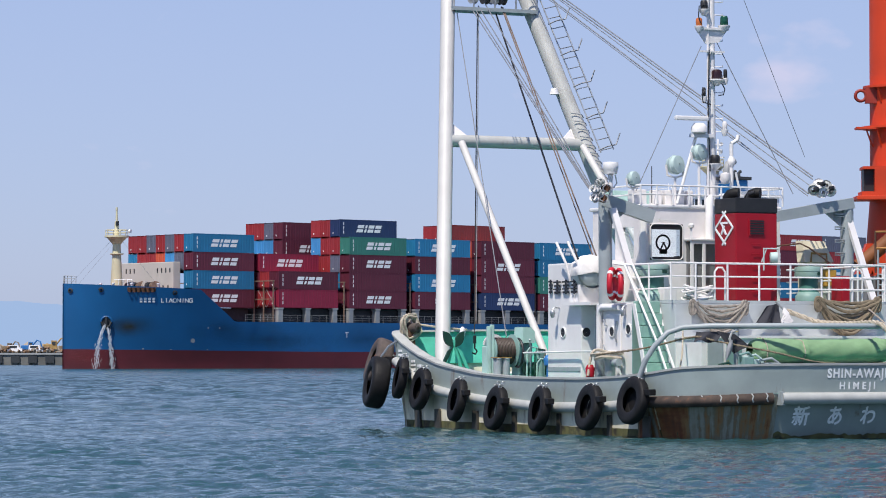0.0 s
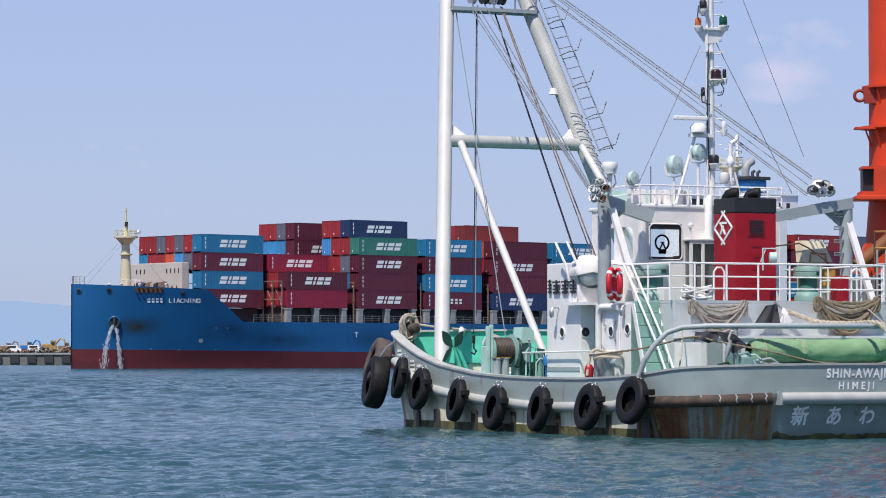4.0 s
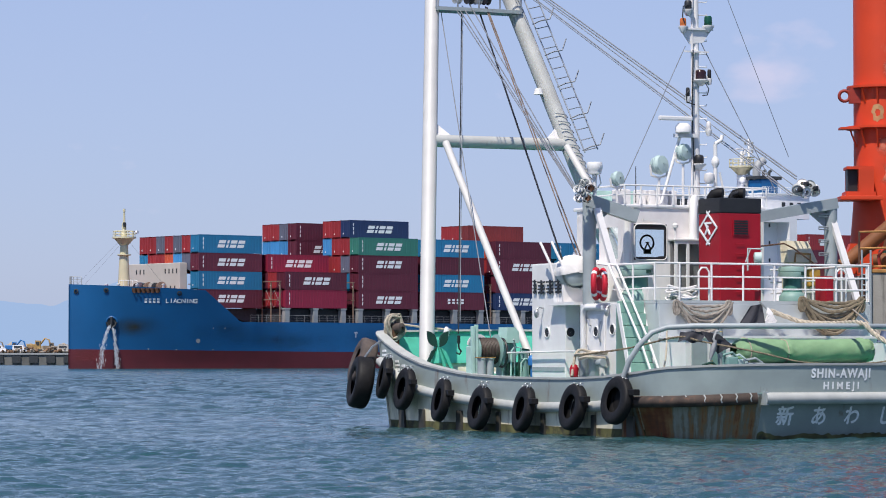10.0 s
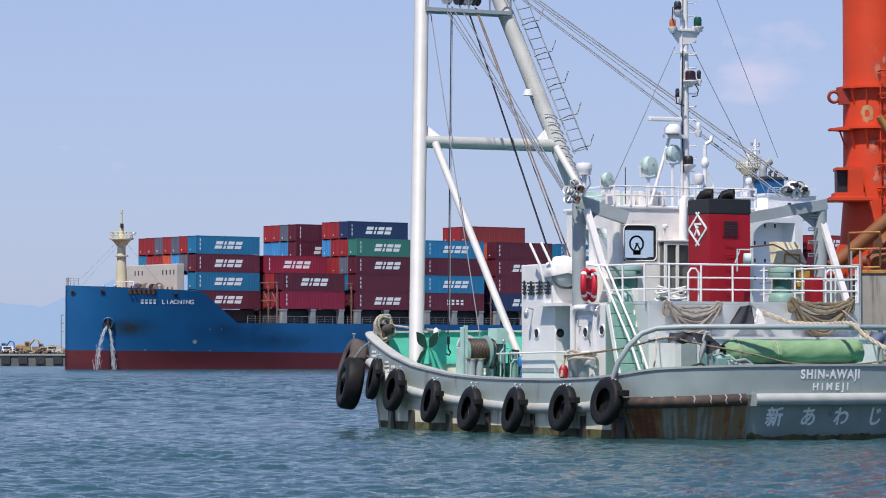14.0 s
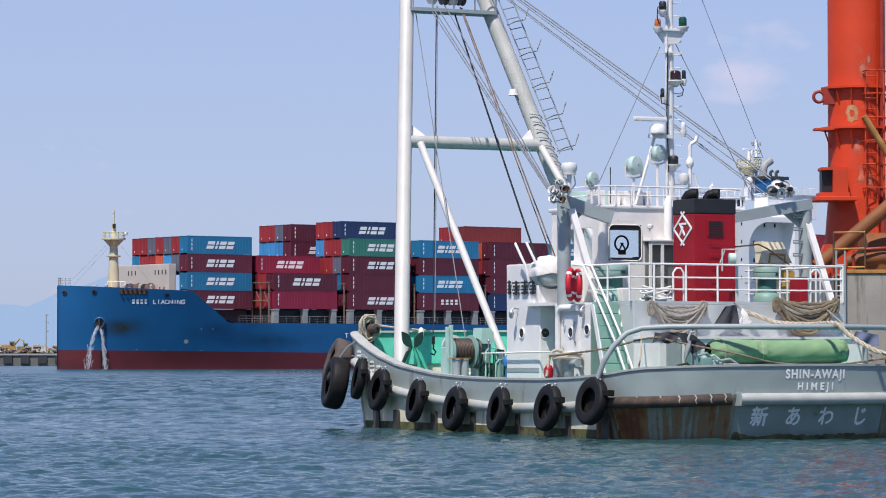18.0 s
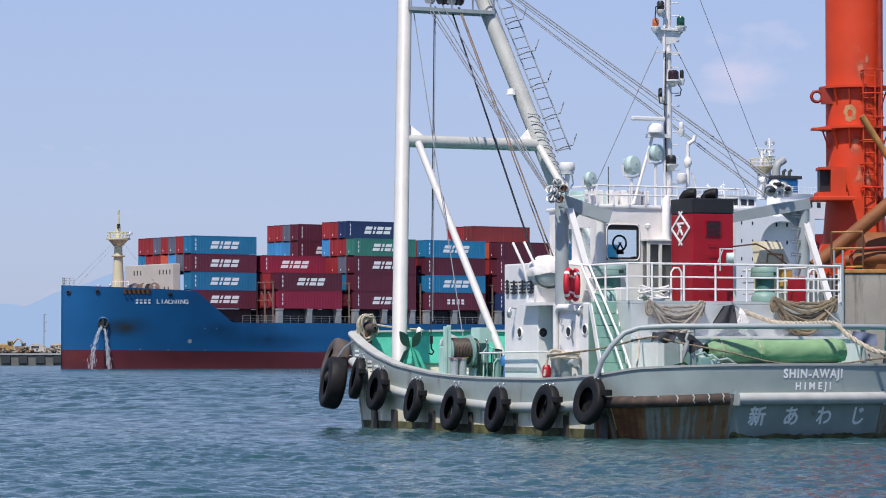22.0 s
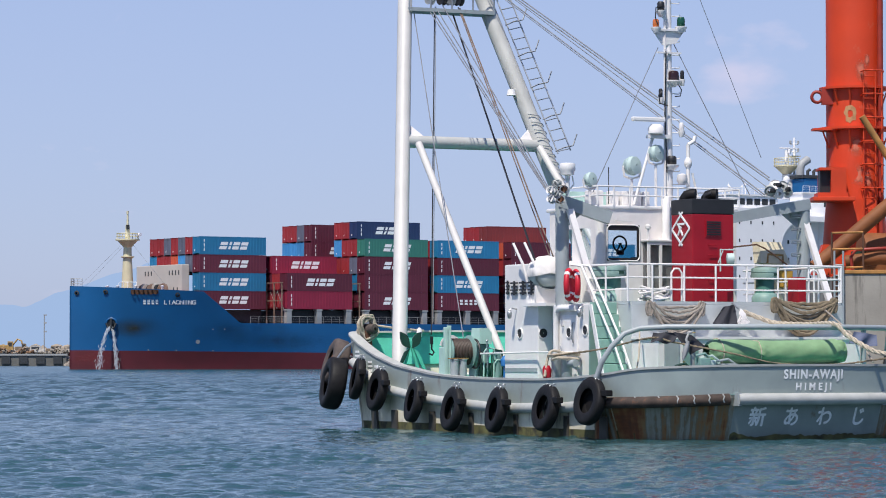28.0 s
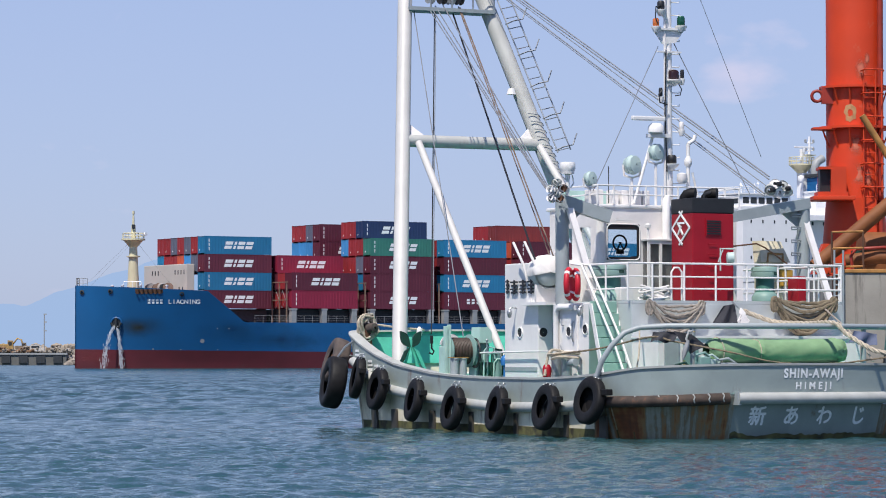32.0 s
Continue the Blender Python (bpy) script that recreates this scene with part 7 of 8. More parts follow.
def drape(name, label, corners, material, folds=5, depth=0.05, cat="cloth"):
    """A thick hanging cloth between four corners, folded."""
    a, b, c, d = [Vector(q) for q in corners]
    nrm = (b - a).cross(d - a).normalized()

    def fn(u, v):
        q = a.lerp(b, u).lerp(d.lerp(c, u), v)
        return q + nrm * (depth * math.sin(u * folds * math.pi + v * 2) * (0.3 + v) + 0.02 * noise.noise(q * 5))
    g = Geo().grid(fn, 24, 12)
    g2 = Geo().grid(lambda u, v: Vector(fn(u, v)) + nrm * 0.012, 24, 12)
    g.add(g2.v, g2.f, True)
    ob = thing(name, label, cat, at=BOAT)
    part("cloth", g, material, ob)
    return ob


drape("black_cloth", "black work cloth hung over the pipe rail", [(0.95, -0.25, 2.42), (1.45, -0.6, 2.42), (1.3, -0.6, 2.18), (0.85, -0.3, 2.22)], M_NAVYCLOTH, 3)
drape("dark_apron", "dark grey rubber apron drying on the rail", [(1.3, -0.55, 2.44), (1.65, -0.8, 2.36), (1.95, -0.9, 2.1), (1.6, -0.8, 1.92)], M_NAVYCLOTH, 2)
drape("dark_bag", "dark canvas hung on the wall beside the ropes", [(3.75, 1.3, 3.05), (4.05, 1.3, 3.1), (4.1, 1.3, 2.6), (3.45, 1.3, 2.6)], M_NAVYCLOTH, 3)
drape("blue_cloth", "blue-grey cloth hanging on the stern rail", [(5.75, -1.2, 2.46), (6.3, -1.3, 2.38), (6.25, -1.35, 2.1), (5.6, -1.25, 2.2)], M_BLUECLOTH, 3)
mop = thing("mop", "white string mop hung on the wall", "mop", at=BOAT @ pose(4.18, 1.25, 3.0))
rg = random.Random(3)
for k in range(16):
    part("strand", Geo().tube([(0, 0, 0), (rg.uniform(-0.06, 0.12), -0.05, -0.12), (rg.uniform(-0.12, 0.2), -0.06, -0.3), (rg.uniform(-0.14, 0.24), -0.05, -0.45)], 0.022, 5), M_OFFWHITE, mop)
part("handle", Geo().tube([(0.0, 0, -0.05), (-0.25, -0.02, 0.15)], 0.02, 6), M_STEEL, mop)
for k, (s, p, z0, z1, w, m_) in enumerate(((1.35, -0.9, 1.0, 1.62, 0.16, M_DARKGREEN), (1.75, -1.1, 1.0, 1.85, 0.14, M_MINT), (2.0, -1.0, 1.0, 1.8, 0.18, M_TEAL_GLASS), (2.3, -1.2, 1.0, 1.72, 0.2, M_GREY))):
    mc = thing("deck_pump", "small painted deck pump with pipes", "pump", at=BOAT @ pose(s, p, 0), group="deck pumps")
    part("casing", Geo().box(-w, w, -w, w, z0, z1, 0.03), m_, mc)
    part("pipe", Geo().tube([(-w, 0, z1 - 0.1), (-w * 1.4, -0.05, z1 + 0.05), (0, -0.1, z1 + 0.1), (w, -0.05, z1)], 0.03, 6), m_, mc)
    part("flange", Geo().lathe([(0.02, 0), (0.1, 0), (0.1, 0.04), (0.02, 0.05)], (0, -w, (z0 + z1) / 2 + 0.1), (0, -1, 0), 12), M_STEEL, mc)

# grey heron standing on the pump
M_HERON = mat("grey_heron_feathers", (0.24, 0.25, 0.265), 0.8, vary=0.15, scale=12, bump=0.5)
M_HERON_W = mat("pale_heron_feathers", (0.40, 0.40, 0.39), 0.8, vary=0.1, scale=14)
M_BILL = mat("yellow_bill", (0.55, 0.38, 0.10), 0.5)
hr = thing("heron", "grey heron standing still on deck gear", "bird", at=BOAT @ pose(1.42, -0.9, 1.62, 0, 0, 0))
part("body", Geo().lathe([(0.005, -0.24), (0.03, -0.18), (0.06, -0.06), (0.068, 0.06), (0.05, 0.16), (0.026, 0.24)], (0.0, 0, 0.38), (0.3, 0, 0.9), 14), M_HERON, hr)
part("wing", Geo().lathe([(0.005, -0.26), (0.02, -0.18), (0.045, 0.0), (0.04, 0.12), (0.01, 0.18)], (-0.02, -0.04, 0.37), (0.3, 0, 0.9), 10), M_HERON, hr)
part("neck", Geo().tube([(0.06, 0, 0.55), (0.02, 0, 0.64), (0.05, 0, 0.72), (0.09, 0, 0.78)], 0.032, 8, r_end=0.025), M_HERON_W, hr)
part("head", Geo().lathe([(0.005, -0.06), (0.03, -0.03), (0.034, 0.01), (0.02, 0.06), (0.005, 0.08)], (0.11, 0, 0.80), (1, 0, 0.1), 10), M_HERON_W, hr)
part("bill", Geo().tube([(0.17, 0, 0.80), (0.28, 0, 0.795)], 0.014, 6, r_end=0.003), M_BILL, hr)
for d in (-0.025, 0.03):
    part("leg", Geo().tube([(-0.03, d, 0.16), (-0.03, d, 0.0)], 0.01, 5), M_BILL, hr)

M_PALEGREY = mat("pale_green_grey_plastic", (0.50, 0.56, 0.54), 0.5, vary=0.08)
# lifebuoys and liferaft
for s, p, z, rz in ((0.66, 3.25, 3.58, -12), (0.82, 3.2, 3.56, 10)):
    lb = thing("lifebuoy", "red lifebuoy with white bands hung on the rail", "lifebuoy", at=BOAT @ pose(s, p, z, 0, 0, 62 + rz), group="lifebuoys")
    part("ring", Geo().tube([(0.29 * math.cos(a), 0, 0.33 * math.sin(a)) for a in [k * math.pi / 16 for k in range(32)]], 0.068, 12, closed=True), M_RINGRED, lb)
    for q in (45, 135, 225, 315):
        a0 = radians(q)
        part("white_band", Geo().tube([(0.29 * math.cos(a0 + t), 0, 0.33 * math.sin(a0 + t)) for t in (-0.12, 0, 0.12)], 0.071, 12, caps=False), M_WHITE, lb)
raft = thing("liferaft", "white liferaft canister on a steel cradle", "liferaft", at=BOAT @ pose(1.25, 5.55, 3.9))
part("canister", Geo().lathe([(0.02, -0.62), (0.25, -0.6), (0.34, -0.5), (0.36, -0.3), (0.36, 0.3), (0.34, 0.5), (0.25, 0.6), (0.02, 0.62)], axis=(0.3, 1, 0), n=28), M_PALEGREY, raft, "grey-green canister")
half = Geo().grid(lambda u, v: (0.3 * (1.1 * u - 0.55) / 1.044 + 0.372 * math.cos(math.pi * (1 + v)) * 0.96, (1.1 * u - 0.55) / 1.044 - 0.372 * math.cos(math.pi * (1 + v)) * 0.29, 0.372 * math.sin(math.pi * (1 + v)) - 0.02), 8, 14)
part("lower_shell", half, M_PALEGREY, raft, "grey lower shell of the canister")
def raft_cover(u, v):
    a, q = math.pi * (1.12 * v - 0.06), 2 * u - 1
    r_ = 0.395 * max(0.0, 1 - abs(q) ** 7) ** 0.4 * (1 + 0.05 * noise.noise(Vector((q * 5, 2.5 * a, 1))) + 0.03 * math.cos(a * 9 + q * 4) * abs(q))
    return (0.29 * 0.68 * q + r_ * math.cos(a) * 0.96, 0.96 * 0.68 * q - r_ * math.cos(a) * 0.29, r_ * math.sin(a) * 1.08)


part("canvas_cover", Geo().grid(raft_cover, 26, 30), mat("white_canvas", (0.80, 0.77, 0.74), 0.85, vary=0.06, scale=5, bump=0.5, bump_scale=20), raft, "crumpled white canvas over the canister")
part("seam", Geo().lathe([(0.36, -0.03), (0.375, -0.02), (0.375, 0.02), (0.36, 0.03)], axis=(0.3, 1, 0), n=28), M_OFFWHITE, raft)
for d in (-0.3, 0.3):
    part("strap", Geo().lathe([(0.362, -0.025), (0.368, -0.02), (0.368, 0.02), (0.362, 0.025)], (0.3 * d, d, 0), (0.3, 1, 0), 28), M_OFFWHITE, raft)
    part("cradle", Geo().box(-0.35 + 0.3 * d, 0.35 + 0.3 * d, d - 0.04, d + 0.04, -0.72, -0.3, 0.01).tube([(-0.35, d, -0.2), (-0.45, d, 0.2), (-0.55, d + 0.35, 0.75)], 0.035, 8), M_OFFWHITE, raft)
part("shelf", Geo().box(-0.45, 0.5, -0.9, 0.5, -0.80, -0.72), M_WHITE, raft)


# ---- orange floating crane behind the boat ----
M_PRIMER = mat("faded_primer", (0.46, 0.25, 0.11), 0.7, vary=0.3, scale=4)
M_OCHRE = mat("rusty_ochre_paint", (0.42, 0.20, 0.055), 0.7, vary=0.3, scale=3, stain=RUST, stain_amount=0.35)
barge = thing("crane_barge", "weathered grey crane barge with an orange-red crane column", "barge")
part("barge_hull", Geo().box(11.42, 40, 92, 112, -1.5, 4.25, 0.05), M_CONCRETE, barge, "weathered grey streaked hull side")
part("deck_edge", Geo().box(11.38, 40, 91.96, 92.3, 4.25, 4.36, 0.02), M_OCHRE, barge, "ochre deck edge")
part("rub_pile", Geo().box(11.15, 11.42, 92.2, 92.6, -1.5, 4.2, 0.05), M_RUST, barge, "dark timber pile at the hull corner")
part("hose", Geo().tube([(13.0, 91.9, 4.3), (12.85, 91.9, 3.6), (12.65, 91.9, 2.4), (12.45, 91.9, 1.0)], 0.025, 6), M_BLACK, barge)
col = part("crane_column", Geo().lathe([(0.98, 4.2), (0.98, 5.2), (0.86, 6.7), (0.86, 16)], (12.40, 97, 0), n=56), mat("sun_faded_orange_column_paint", (0.62, 0.048, 0.006), 0.55, vary=0.1, scale=0.8, stain=(0.58, 0.15, 0.08), stain_amount=0.36, stain_scale=1.3, streak=1.5), barge, "orange-red tubular crane column")
for z, cx_, cy_, r_, drop in ((9.92, 12.40, 97.0, 1.07, 0.45), (8.70, 12.40, 97.0, 1.13, 0.55)):
    part("ring_platform", Geo().lathe([(0.3, 0), (r_, 0), (r_, 0.07), (0.3, 0.07)], (cx_, cy_, z), n=32), M_ORANGE, col)
    for k in range(6):
        a = radians(200 + k * 27)
        g = Geo()
        beam(g, (cx_ + (r_ - 0.04) * math.cos(a), cy_ + (r_ - 0.04) * math.sin(a), z), (12.40 + 0.87 * math.cos(a), 97 + 0.87 * math.sin(a), z - drop), 0.045, 0.035)
        part("knee", g, M_ORANGE, col)
part("platform_step", Geo().box(11.05, 11.75, 96.2, 96.8, 8.66, 8.72), M_ORANGE, col)


def column_patch(angle, z, da, dz, material, hole=0.0):
    """An uneven patch of old paint that follows the column."""
    g = Geo()
    n = 44
    ring = []
    for f in ((hole, 1.0) if hole else (0.0, 1.0)):
        row = []
        for k in range(n):
            t = 2 * math.pi * k / n
            wob = 1 + 0.35 * noise.noise(Vector((2 * math.cos(t), 2 * math.sin(t), z))) if f else 0
            a = radians(angle + da * f * wob * math.cos(t))
            row.append((12.40 + 0.868 * math.cos(a), 97 + 0.868 * math.sin(a), z + dz * f * wob * math.sin(t)))
        ring.append(row)
    g.add(ring[0] + ring[1], [(k, (k + 1) % n, n + (k + 1) % n, n + k) for k in range(n)])
    part("paint_patch", g, material, col, "faded patch of old paint")


M_PALEORANGE = smear_material("faded_orange", (0.60, 0.17, 0.10), 3.2)
M_PALEORANGE.node_tree.nodes["Noise Texture"].inputs["Scale"].default_value = 3.0
column_patch(-106, 9.15, 12, 0.27, M_PRIMER, 0.42)
column_patch(-84, 10.45, 16, 0.42, M_PALEORANGE)
column_patch(-96, 8.2, 20, 0.36, M_PALEORANGE)
column_patch(-88, 7.35, 24, 0.42, M_PALEORANGE)
column_patch(-72, 10.75, 8, 0.25, M_PALEORANGE)
column_patch(-75, 9.85, 9, 0.3, M_PALEORANGE)
column_patch(-70, 7.2, 12, 0.4, M_PALEORANGE)
part("lug", Geo().tube([(11.22 + 0.16 * math.cos(a), 96.6, 9.68 + 0.16 * math.sin(a)) for a in [k * math.pi / 9 for k in range(18)]], 0.05, 8, closed=True), M_ORANGE_DARK, col)
part("lug_plate", Geo().box(11.35, 11.7, 96.5, 96.7, 9.45, 9.95), M_ORANGE_DARK, col)
cabin_ = part("operator_box", wall(Geo().box(11.1, 12.0, 95.4, 96.4, 6.62, 6.75).box(11.15, 11.95, 95.5, 96.4, 7.42, 7.5).box(11.5, 11.95, 95.45, 96.4, 6.75, 7.42), "p", 96.34, 0.05, 11.2, 11.6, 6.75, 7.42), M_ORANGE, col, "orange sheet-metal hood with a dark opening")
# black block stands for the shade inside the hood
part("dark_inside", Geo().box(11.2, 11.5, 95.75, 96.3, 6.75, 7.42), M_BLACK, cabin_)
part("shelf", Geo().box(10.95, 12.2, 95.3, 96.6, 6.5, 6.62, 0.02), M_ORANGE, cabin_)
# ladder cage on the column
lad = part("cage_ladder", Geo().tube([(12.53, 95.95, 6.2), (12.53, 95.95, 10.4)], 0.025, 6).tube([(12.9, 96.05, 6.2), (12.9, 96.05, 10.4)], 0.025, 6).tube([(13.1, 96.1, 6.2), (13.1, 96.1, 10.4)], 0.03, 6), M_ORANGE, barge, "orange caged ladder")
for k in range(13):
    z = 6.3 + 0.33 * k
    part("rung", Geo().tube([(12.53, 95.95, z), (12.9, 96.05, z)], 0.016, 5), M_ORANGE, lad)
for z in (6.9, 7.6, 8.3, 9.0, 9.7, 10.4):
    part("hoop", Geo().tube([(12.47, 96.1, z), (12.51, 95.6, z), (12.75, 95.45, z), (13.05, 95.6, z), (13.15, 96.1, z)], 0.025, 6), M_ORANGE, lad)
part("column_pipe", Geo().tube([(13.08, 96.3, 4.3), (13.08, 96.3, 16)], 0.09, 10), M_ORANGE_DARK, col)
part("stay_plate", Geo().prism([(12.1, 96.1, 4.3), (12.9, 96.1, 4.3), (12.95, 96.1, 6.6), (12.3, 96.1, 6.6)], (0, 0.2, 0)), M_ORANGE, col)
for s0 in (10.9, 11.35):
    part("foot_plate", Geo().prism([(s0, 95.2, 4.3), (s0 + 0.5, 95.2, 4.3), (s0 + 0.5, 95.2, 5.2), (s0 + 0.32, 95.2, 5.2)], (0, 0.6, 0)), M_ORANGE, col)
part("stowed_boom", Geo().tube([(10.7, 93, 4.45), (14.2, 93.6, 7.35)], 0.21, 16), M_RUSTORANGE, barge, "rust-orange tubular boom lying on deck")
part("long_bar", Geo().tube([(12.36, 95, 8.98), (13.8, 95.2, 6.75)], 0.1, 8), M_OCHRE, barge, "rusty yellow bar")
part("winch_housing", Geo().lathe([(0.02, 0), (0.62, 0.02), (0.66, 0.1), (0.66, 2.0), (0.02, 2.02)], (12.2, 94.3, 4.85), (1, 0.15, 0), 28).box(12.2, 14.5, 93.7, 95.2, 4.3, 4.9, 0.06), M_RUSTORANGE, barge, "rusty orange winch housing on deck")
part("lying_pipe", Geo().tube([(11.6, 92.9, 4.62), (12.55, 92.7, 4.72), (13.3, 92.7, 4.7)], 0.19, 14), M_RUSTORANGE, barge)
part("guard_hoop", Geo().tube([(11.75, 92.5, 4.36), (11.7, 92.5, 4.75), (11.85, 92.5, 4.95), (12.7, 92.5, 5.0), (12.9, 92.5, 4.8), (12.95, 92.5, 4.36)], 0.05, 8), M_ORANGE_DARK, barge)
part("green_box", Geo().box(11.9, 12.35, 93.8, 94.1, 4.3, 4.95), M_DARKGREEN, barge)
for z in (4.42, 4.95, 5.42):
    part("barge_rail", Geo().tube([(11.1, 92.1, z), (12.0, 92.1, z + 0.02)], 0.03, 6), M_OCHRE, barge, "rusty yellow guard rail")
for s in (11.1, 12.0):
    part("barge_post", Geo().tube([(s, 92.1, 4.25), (s, 92.1, 5.44)], 0.03, 6), M_RUST, barge)
lad2 = part("side_ladder", Geo().tube([(11.15, 91.9, 2.6), (11.15, 91.9, 4.9)], 0.03, 6).tube([(11.4, 91.9, 2.6), (11.4, 91.9, 4.9)], 0.03, 6), M_GREY, barge)
for k in range(7):
    part("rung", Geo().tube([(11.15, 91.9, 2.7 + 0.3 * k), (11.4, 91.9, 2.7 + 0.3 * k)], 0.02, 5), M_GREY, lad2)


# ---- far quay, breakwater and mountains ----
M_ROCK = mat("breakwater_rock", (0.30, 0.26, 0.22), 0.9, vary=0.3, scale=0.4)
M_QUAY = mat("dark_quay_concrete", (0.15, 0.15, 0.14), 0.9, vary=0.3, scale=0.2)
M_DUSTYELLOW = mat("dusty_yellow_paint", (0.42, 0.27, 0.10), 0.8, vary=0.3, scale=0.8)
M_DUST = mat("dusty_brown_paint", (0.24, 0.18, 0.12), 0.8, vary=0.3, scale=0.6)
quay = tagged(part("quay", Geo().box(-400, -85.3, 728, 800, -3, 2.35), M_QUAY), "grey concrete quay wall across the water", "quay", kind="structure")
part("quay_coping", Geo().box(-400, -85.1, 727.7, 729, 2.35, 2.75), M_SHIPGREY, quay)
for k in range(26):
    part("fender", Geo().box(-88.2 - k * 3.9, -86.2 - k * 3.9, 727.5, 728, 0.5, 2.1), M_SHIPDARK, quay)
rg = random.Random(11)


def rock(g, c, r):
    bm = bmesh.new()
    bmesh.ops.create_icosphere(bm, subdivisions=1, radius=r)
    for v in bm.verts:
        v.co *= rg.uniform(0.65, 1.15)
        v.co.z *= 0.8
    bm.verts.index_update()
    g.add([v.co + Vector(c) for v in bm.verts], [[v.index for v in f.verts] for f in bm.faces])
    bm.free()


g = Geo()
for k in range(420):
    x = rg.uniform(-86, -30)
    y = rg.uniform(727, 740)
    rock(g, (x, y, (y - 727) * 0.27 + rg.uniform(-0.3, 0.4)), rg.uniform(0.5, 1.2))
tagged(part("breakwater_rocks", g, M_ROCK, fix=False), "heap of brown breakwater rocks", "rocks", kind="stuff")
g = Geo()
for k in range(160):
    x = rg.uniform(-130, -84)
    rock(g, (x, 752 + rg.uniform(-3, 3), 2.4 + rg.uniform(0, 1.8)), rg.uniform(0.8, 1.6))
tagged(part("gravel_heap", g, mat("pale_gravel", (0.32, 0.27, 0.21), 0.95, vary=0.2, scale=0.3), fix=False), "pale gravel heaps on the quay", "gravel", kind="stuff")


for label_, tone, spread, count in (("rust-brown scrap heap on the far quay", (0.20, 0.12, 0.07), (-118, -93), 150), ("pale rubble heap on the far quay", (0.27, 0.24, 0.20), (-104, -84.5), 130)):
    g = Geo()
    for k in range(count):
        x = rg.uniform(*spread)
        rock(g, (x, 731 + rg.uniform(-1.5, 1.5), 2.9 + rg.uniform(0, 1.3) * abs(math.sin(x * 0.45))), rg.uniform(0.2, 0.55))
    tagged(part("scrap_heap", g, mat("quay_heap", tone, 0.95, vary=0.4, scale=0.8), fix=False), label_, "scrap", kind="stuff")


def far_machine(x, colour, size, boom):
    """A tracked digger or loader on the quay."""
    ob = thing("digger", "weathered digger parked among heaps on the far quay", "digger", at=pose(x, 733 + (x % 3), 2.75), group="machines on the quay")
    for d in (-0.9, 0.9):
        part("track", Geo().prism([(q * size, d - 0.25, z * size) for q, z in ((-1.3, 0.0), (1.3, 0.0), (1.55, 0.35), (1.3, 0.7), (-1.3, 0.7), (-1.55, 0.35))], (0, 0.5, 0)), M_SHIPDARK, ob)
    part("body", Geo().box(-1.5 * size, 0.5 * size, -1.0, 1.0, 0.75 * size, 1.75 * size, 0.15), colour, ob)
    cab = part("cab", Geo().prism([(0.1 * size, -0.95, 0.8 * size), (1.25 * size, -0.95, 0.8 * size), (1.1 * size, -0.95, 2.45 * size), (0.1 * size, -0.95, 2.5 * size)], (0, 1.0, 0)), colour, ob)
    part("window", Geo().box(0.25 * size, 0.95 * size, -0.99, -0.95, 1.5 * size, 2.25 * size), M_SHIPDARK, cab)
    if boom:
        part("boom", Geo().tube([(0.8 * size, 0.5, 1.5 * size), (1.9 * size, 0.5, 2.9 * size), (2.7 * size, 0.5, 2.6 * size), (3.1 * size, 0.5, 1.0 * size)], 0.17 * size, 8), colour, ob)
        part("bucket", Geo().prism([(2.8 * size, 0.1, 1.0 * size), (3.4 * size, 0.1, 0.9 * size), (3.3 * size, 0.1, 0.2 * size), (2.7 * size, 0.1, 0.3 * size)], (0, 0.8, 0)), M_SHIPDARK, ob)


def far_car(x, colour):
    ob = thing("van", "pale van parked on the far quay", "van", at=pose(x, 731, 2.75), group="vehicles on the quay")
    part("body", Geo().prism([(-1.7, -0.8, 0.35), (1.7, -0.8, 0.35), (1.65, -0.8, 0.95), (1.0, -0.8, 1.05), (0.6, -0.8, 1.75), (-1.6, -0.8, 1.8)], (0, 1.6, 0)), colour, ob)
    part("window", Geo().box(-1.3, 0.5, -0.84, -0.8, 1.1, 1.6), M_SHIPDARK, ob)
    for dx in (-1.0, 1.0):
        part("wheel", Geo().tube([(dx, -0.86, 0.32), (dx, -0.6, 0.32)], 0.32, 12), M_RUBBER, ob)


for x, c, size, boom in ((-99.6, M_DUSTYELLOW, 1.15, True), (-96.4, M_DUST, 0.95, False), (-104.6, M_BLUE_CAP, 1.0, True), (-93.8, M_SHIPGREY, 0.8, False), (-109.5, M_DUST, 0.9, True), (-89.4, M_DUST, 0.7, False)):
    far_machine(x, c, size, boom)
for x, c in ((-107.2, M_SHIPWHITE), (-102.4, M_SHIPWHITE), (-111.8, M_SHIPGREY), (-92.2, M_BEIGE)):
    far_car(x, c)
tw = thing("light_mast", "thin steel mast with lamps on the far quay", "mast", at=pose(-91.8, 740, 2.5))
part("pole", Geo().tube([(0, 0, 0), (0, 0, 9.3)], 0.13, 6), M_SHIPGREY, tw)
for z in (5.2, 7.2, 9.0):
    part("lamp_arm", Geo().box(-0.15, 0.55, -0.1, 0.1, z, z + 0.3), M_SHIPGREY, tw)
# the hills glow a flat blue; distance haze is put into that colour
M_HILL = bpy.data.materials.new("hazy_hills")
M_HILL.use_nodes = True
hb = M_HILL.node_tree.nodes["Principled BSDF"]
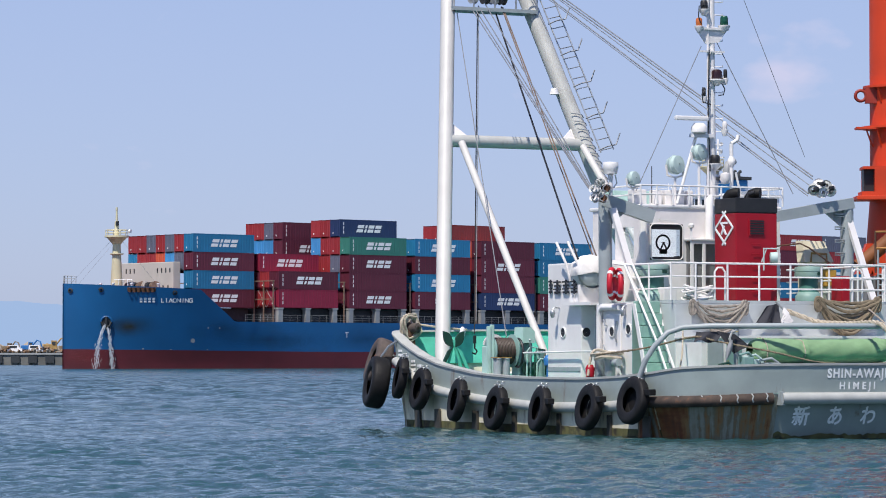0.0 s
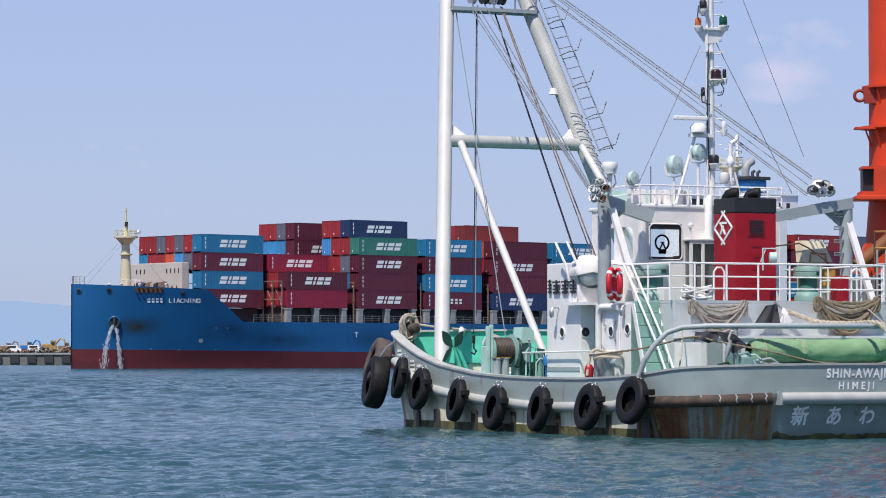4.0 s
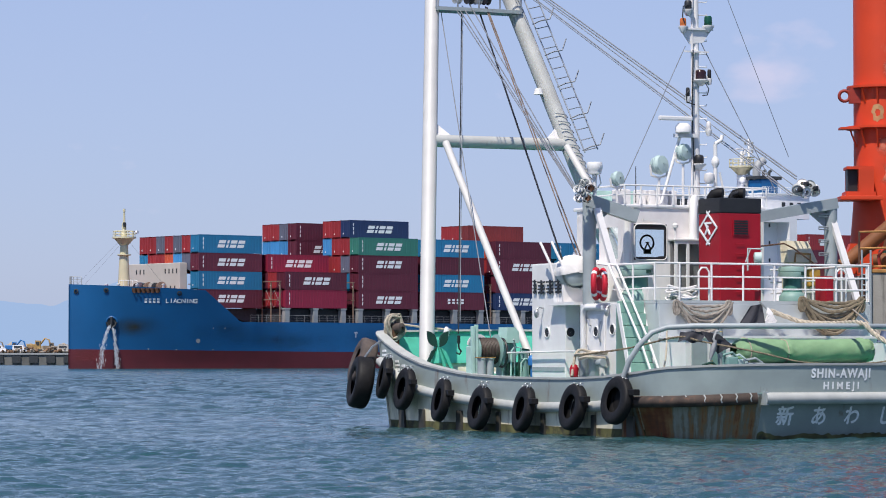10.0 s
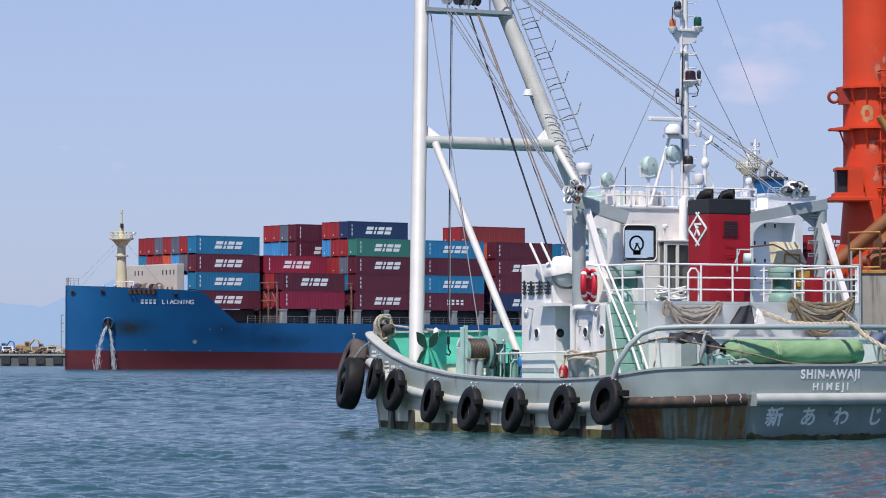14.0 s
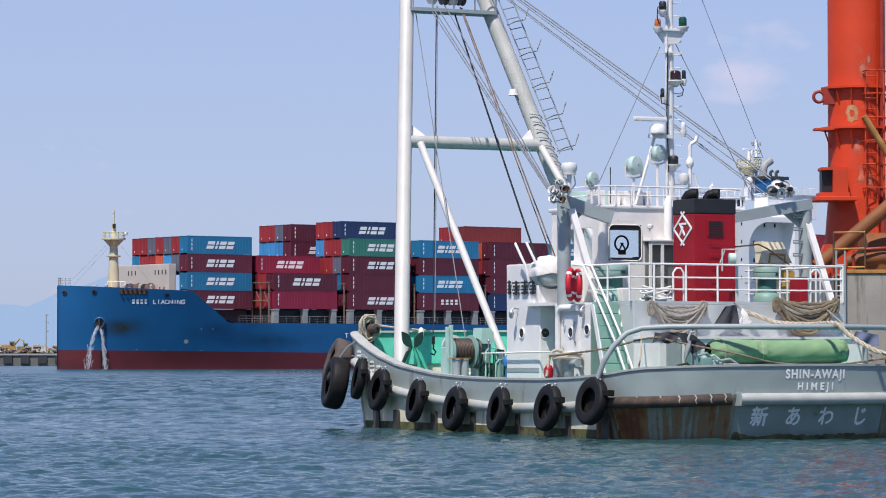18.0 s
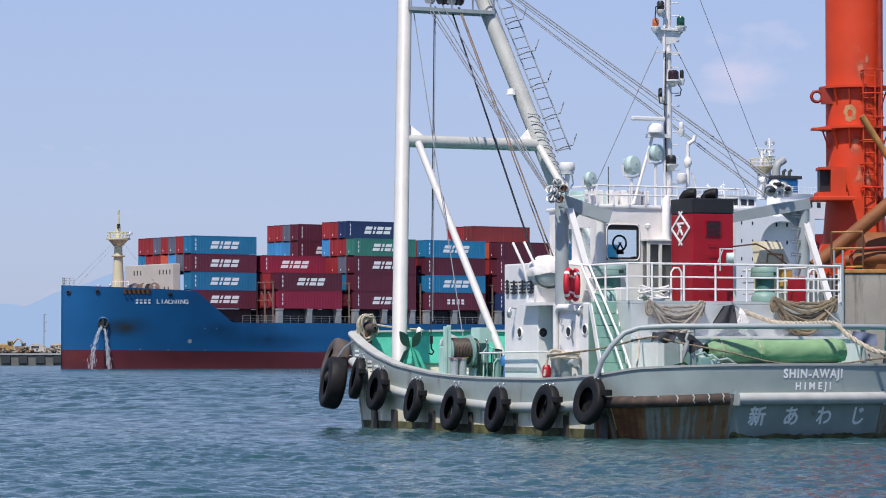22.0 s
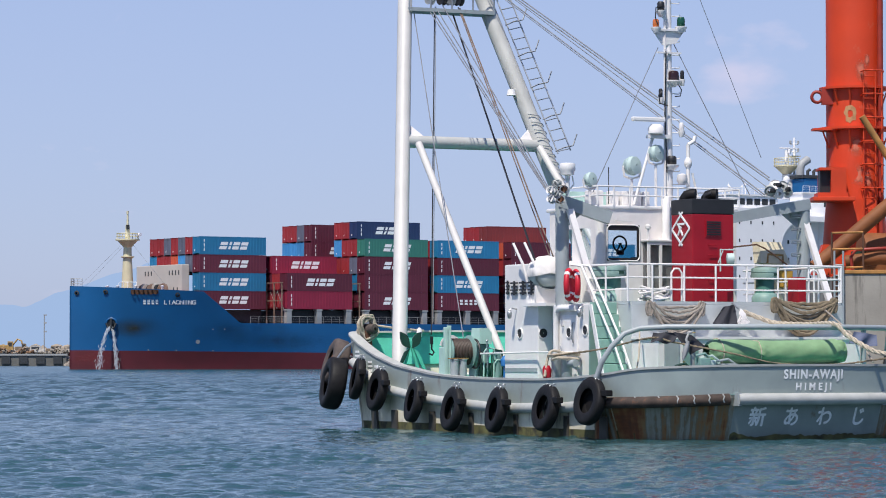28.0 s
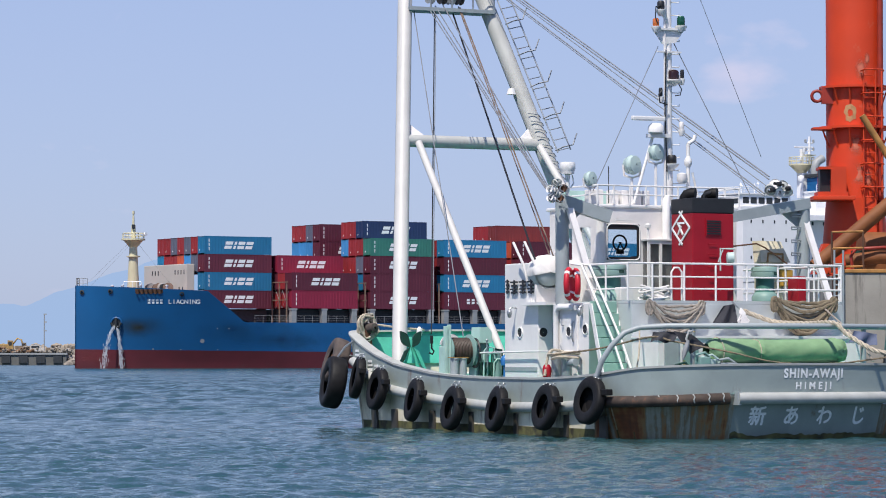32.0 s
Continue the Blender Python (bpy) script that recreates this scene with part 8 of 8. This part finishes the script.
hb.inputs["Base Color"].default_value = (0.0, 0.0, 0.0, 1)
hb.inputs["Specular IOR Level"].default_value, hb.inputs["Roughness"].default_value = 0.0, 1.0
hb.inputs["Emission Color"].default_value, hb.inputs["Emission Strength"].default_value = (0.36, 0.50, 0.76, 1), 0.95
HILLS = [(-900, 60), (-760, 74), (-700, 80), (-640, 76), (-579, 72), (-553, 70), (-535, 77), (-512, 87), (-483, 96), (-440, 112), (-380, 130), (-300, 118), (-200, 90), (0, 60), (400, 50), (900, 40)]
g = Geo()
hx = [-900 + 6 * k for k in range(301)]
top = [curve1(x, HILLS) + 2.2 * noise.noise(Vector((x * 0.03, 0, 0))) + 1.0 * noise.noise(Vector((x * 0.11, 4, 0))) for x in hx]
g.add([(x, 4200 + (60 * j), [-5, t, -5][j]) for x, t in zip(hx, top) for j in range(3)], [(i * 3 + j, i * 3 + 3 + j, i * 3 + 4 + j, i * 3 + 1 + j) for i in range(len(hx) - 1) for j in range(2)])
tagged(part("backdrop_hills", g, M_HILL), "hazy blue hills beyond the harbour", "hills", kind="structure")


# white hose heaped on the upper deck
hose = thing("hose_heap", "heap of white hose on the upper deck", "hose", at=BOAT @ pose(2.3, 2.0, 3.17))
rg = random.Random(13)
for k in range(9):
    a0, rr = rg.uniform(0, 6.28), rg.uniform(0.2, 0.5)
    part("turn", Geo().tube([(rr * math.cos(a0 + t) * 1.1 + rg.uniform(-0.02, 0.02), 0.3 * rr * math.sin(a0 + t), 0.03 + 0.035 * k + 0.05 * math.sin(2 * t + k)) for t in [j * math.pi / 8 for j in range(13)]], 0.024, 6), M_OFFWHITE, hose)


def motions():
    walk(SHIP, [(t, pose(x, y, 0, 0, 0, a)) for t, x, y, a in SHIP_PATH])
    for box, place in CARGO:
        walk(box, [(t, pose(x, y, 0, 0, 0, a) @ place) for t, x, y, a in SHIP_PATH])
    walk(water, [(t, pose(0.22 * t - 3.5, -0.12 * t + 1.9, 0)) for t in (0, 8, 16, 24, 32)])


motions()
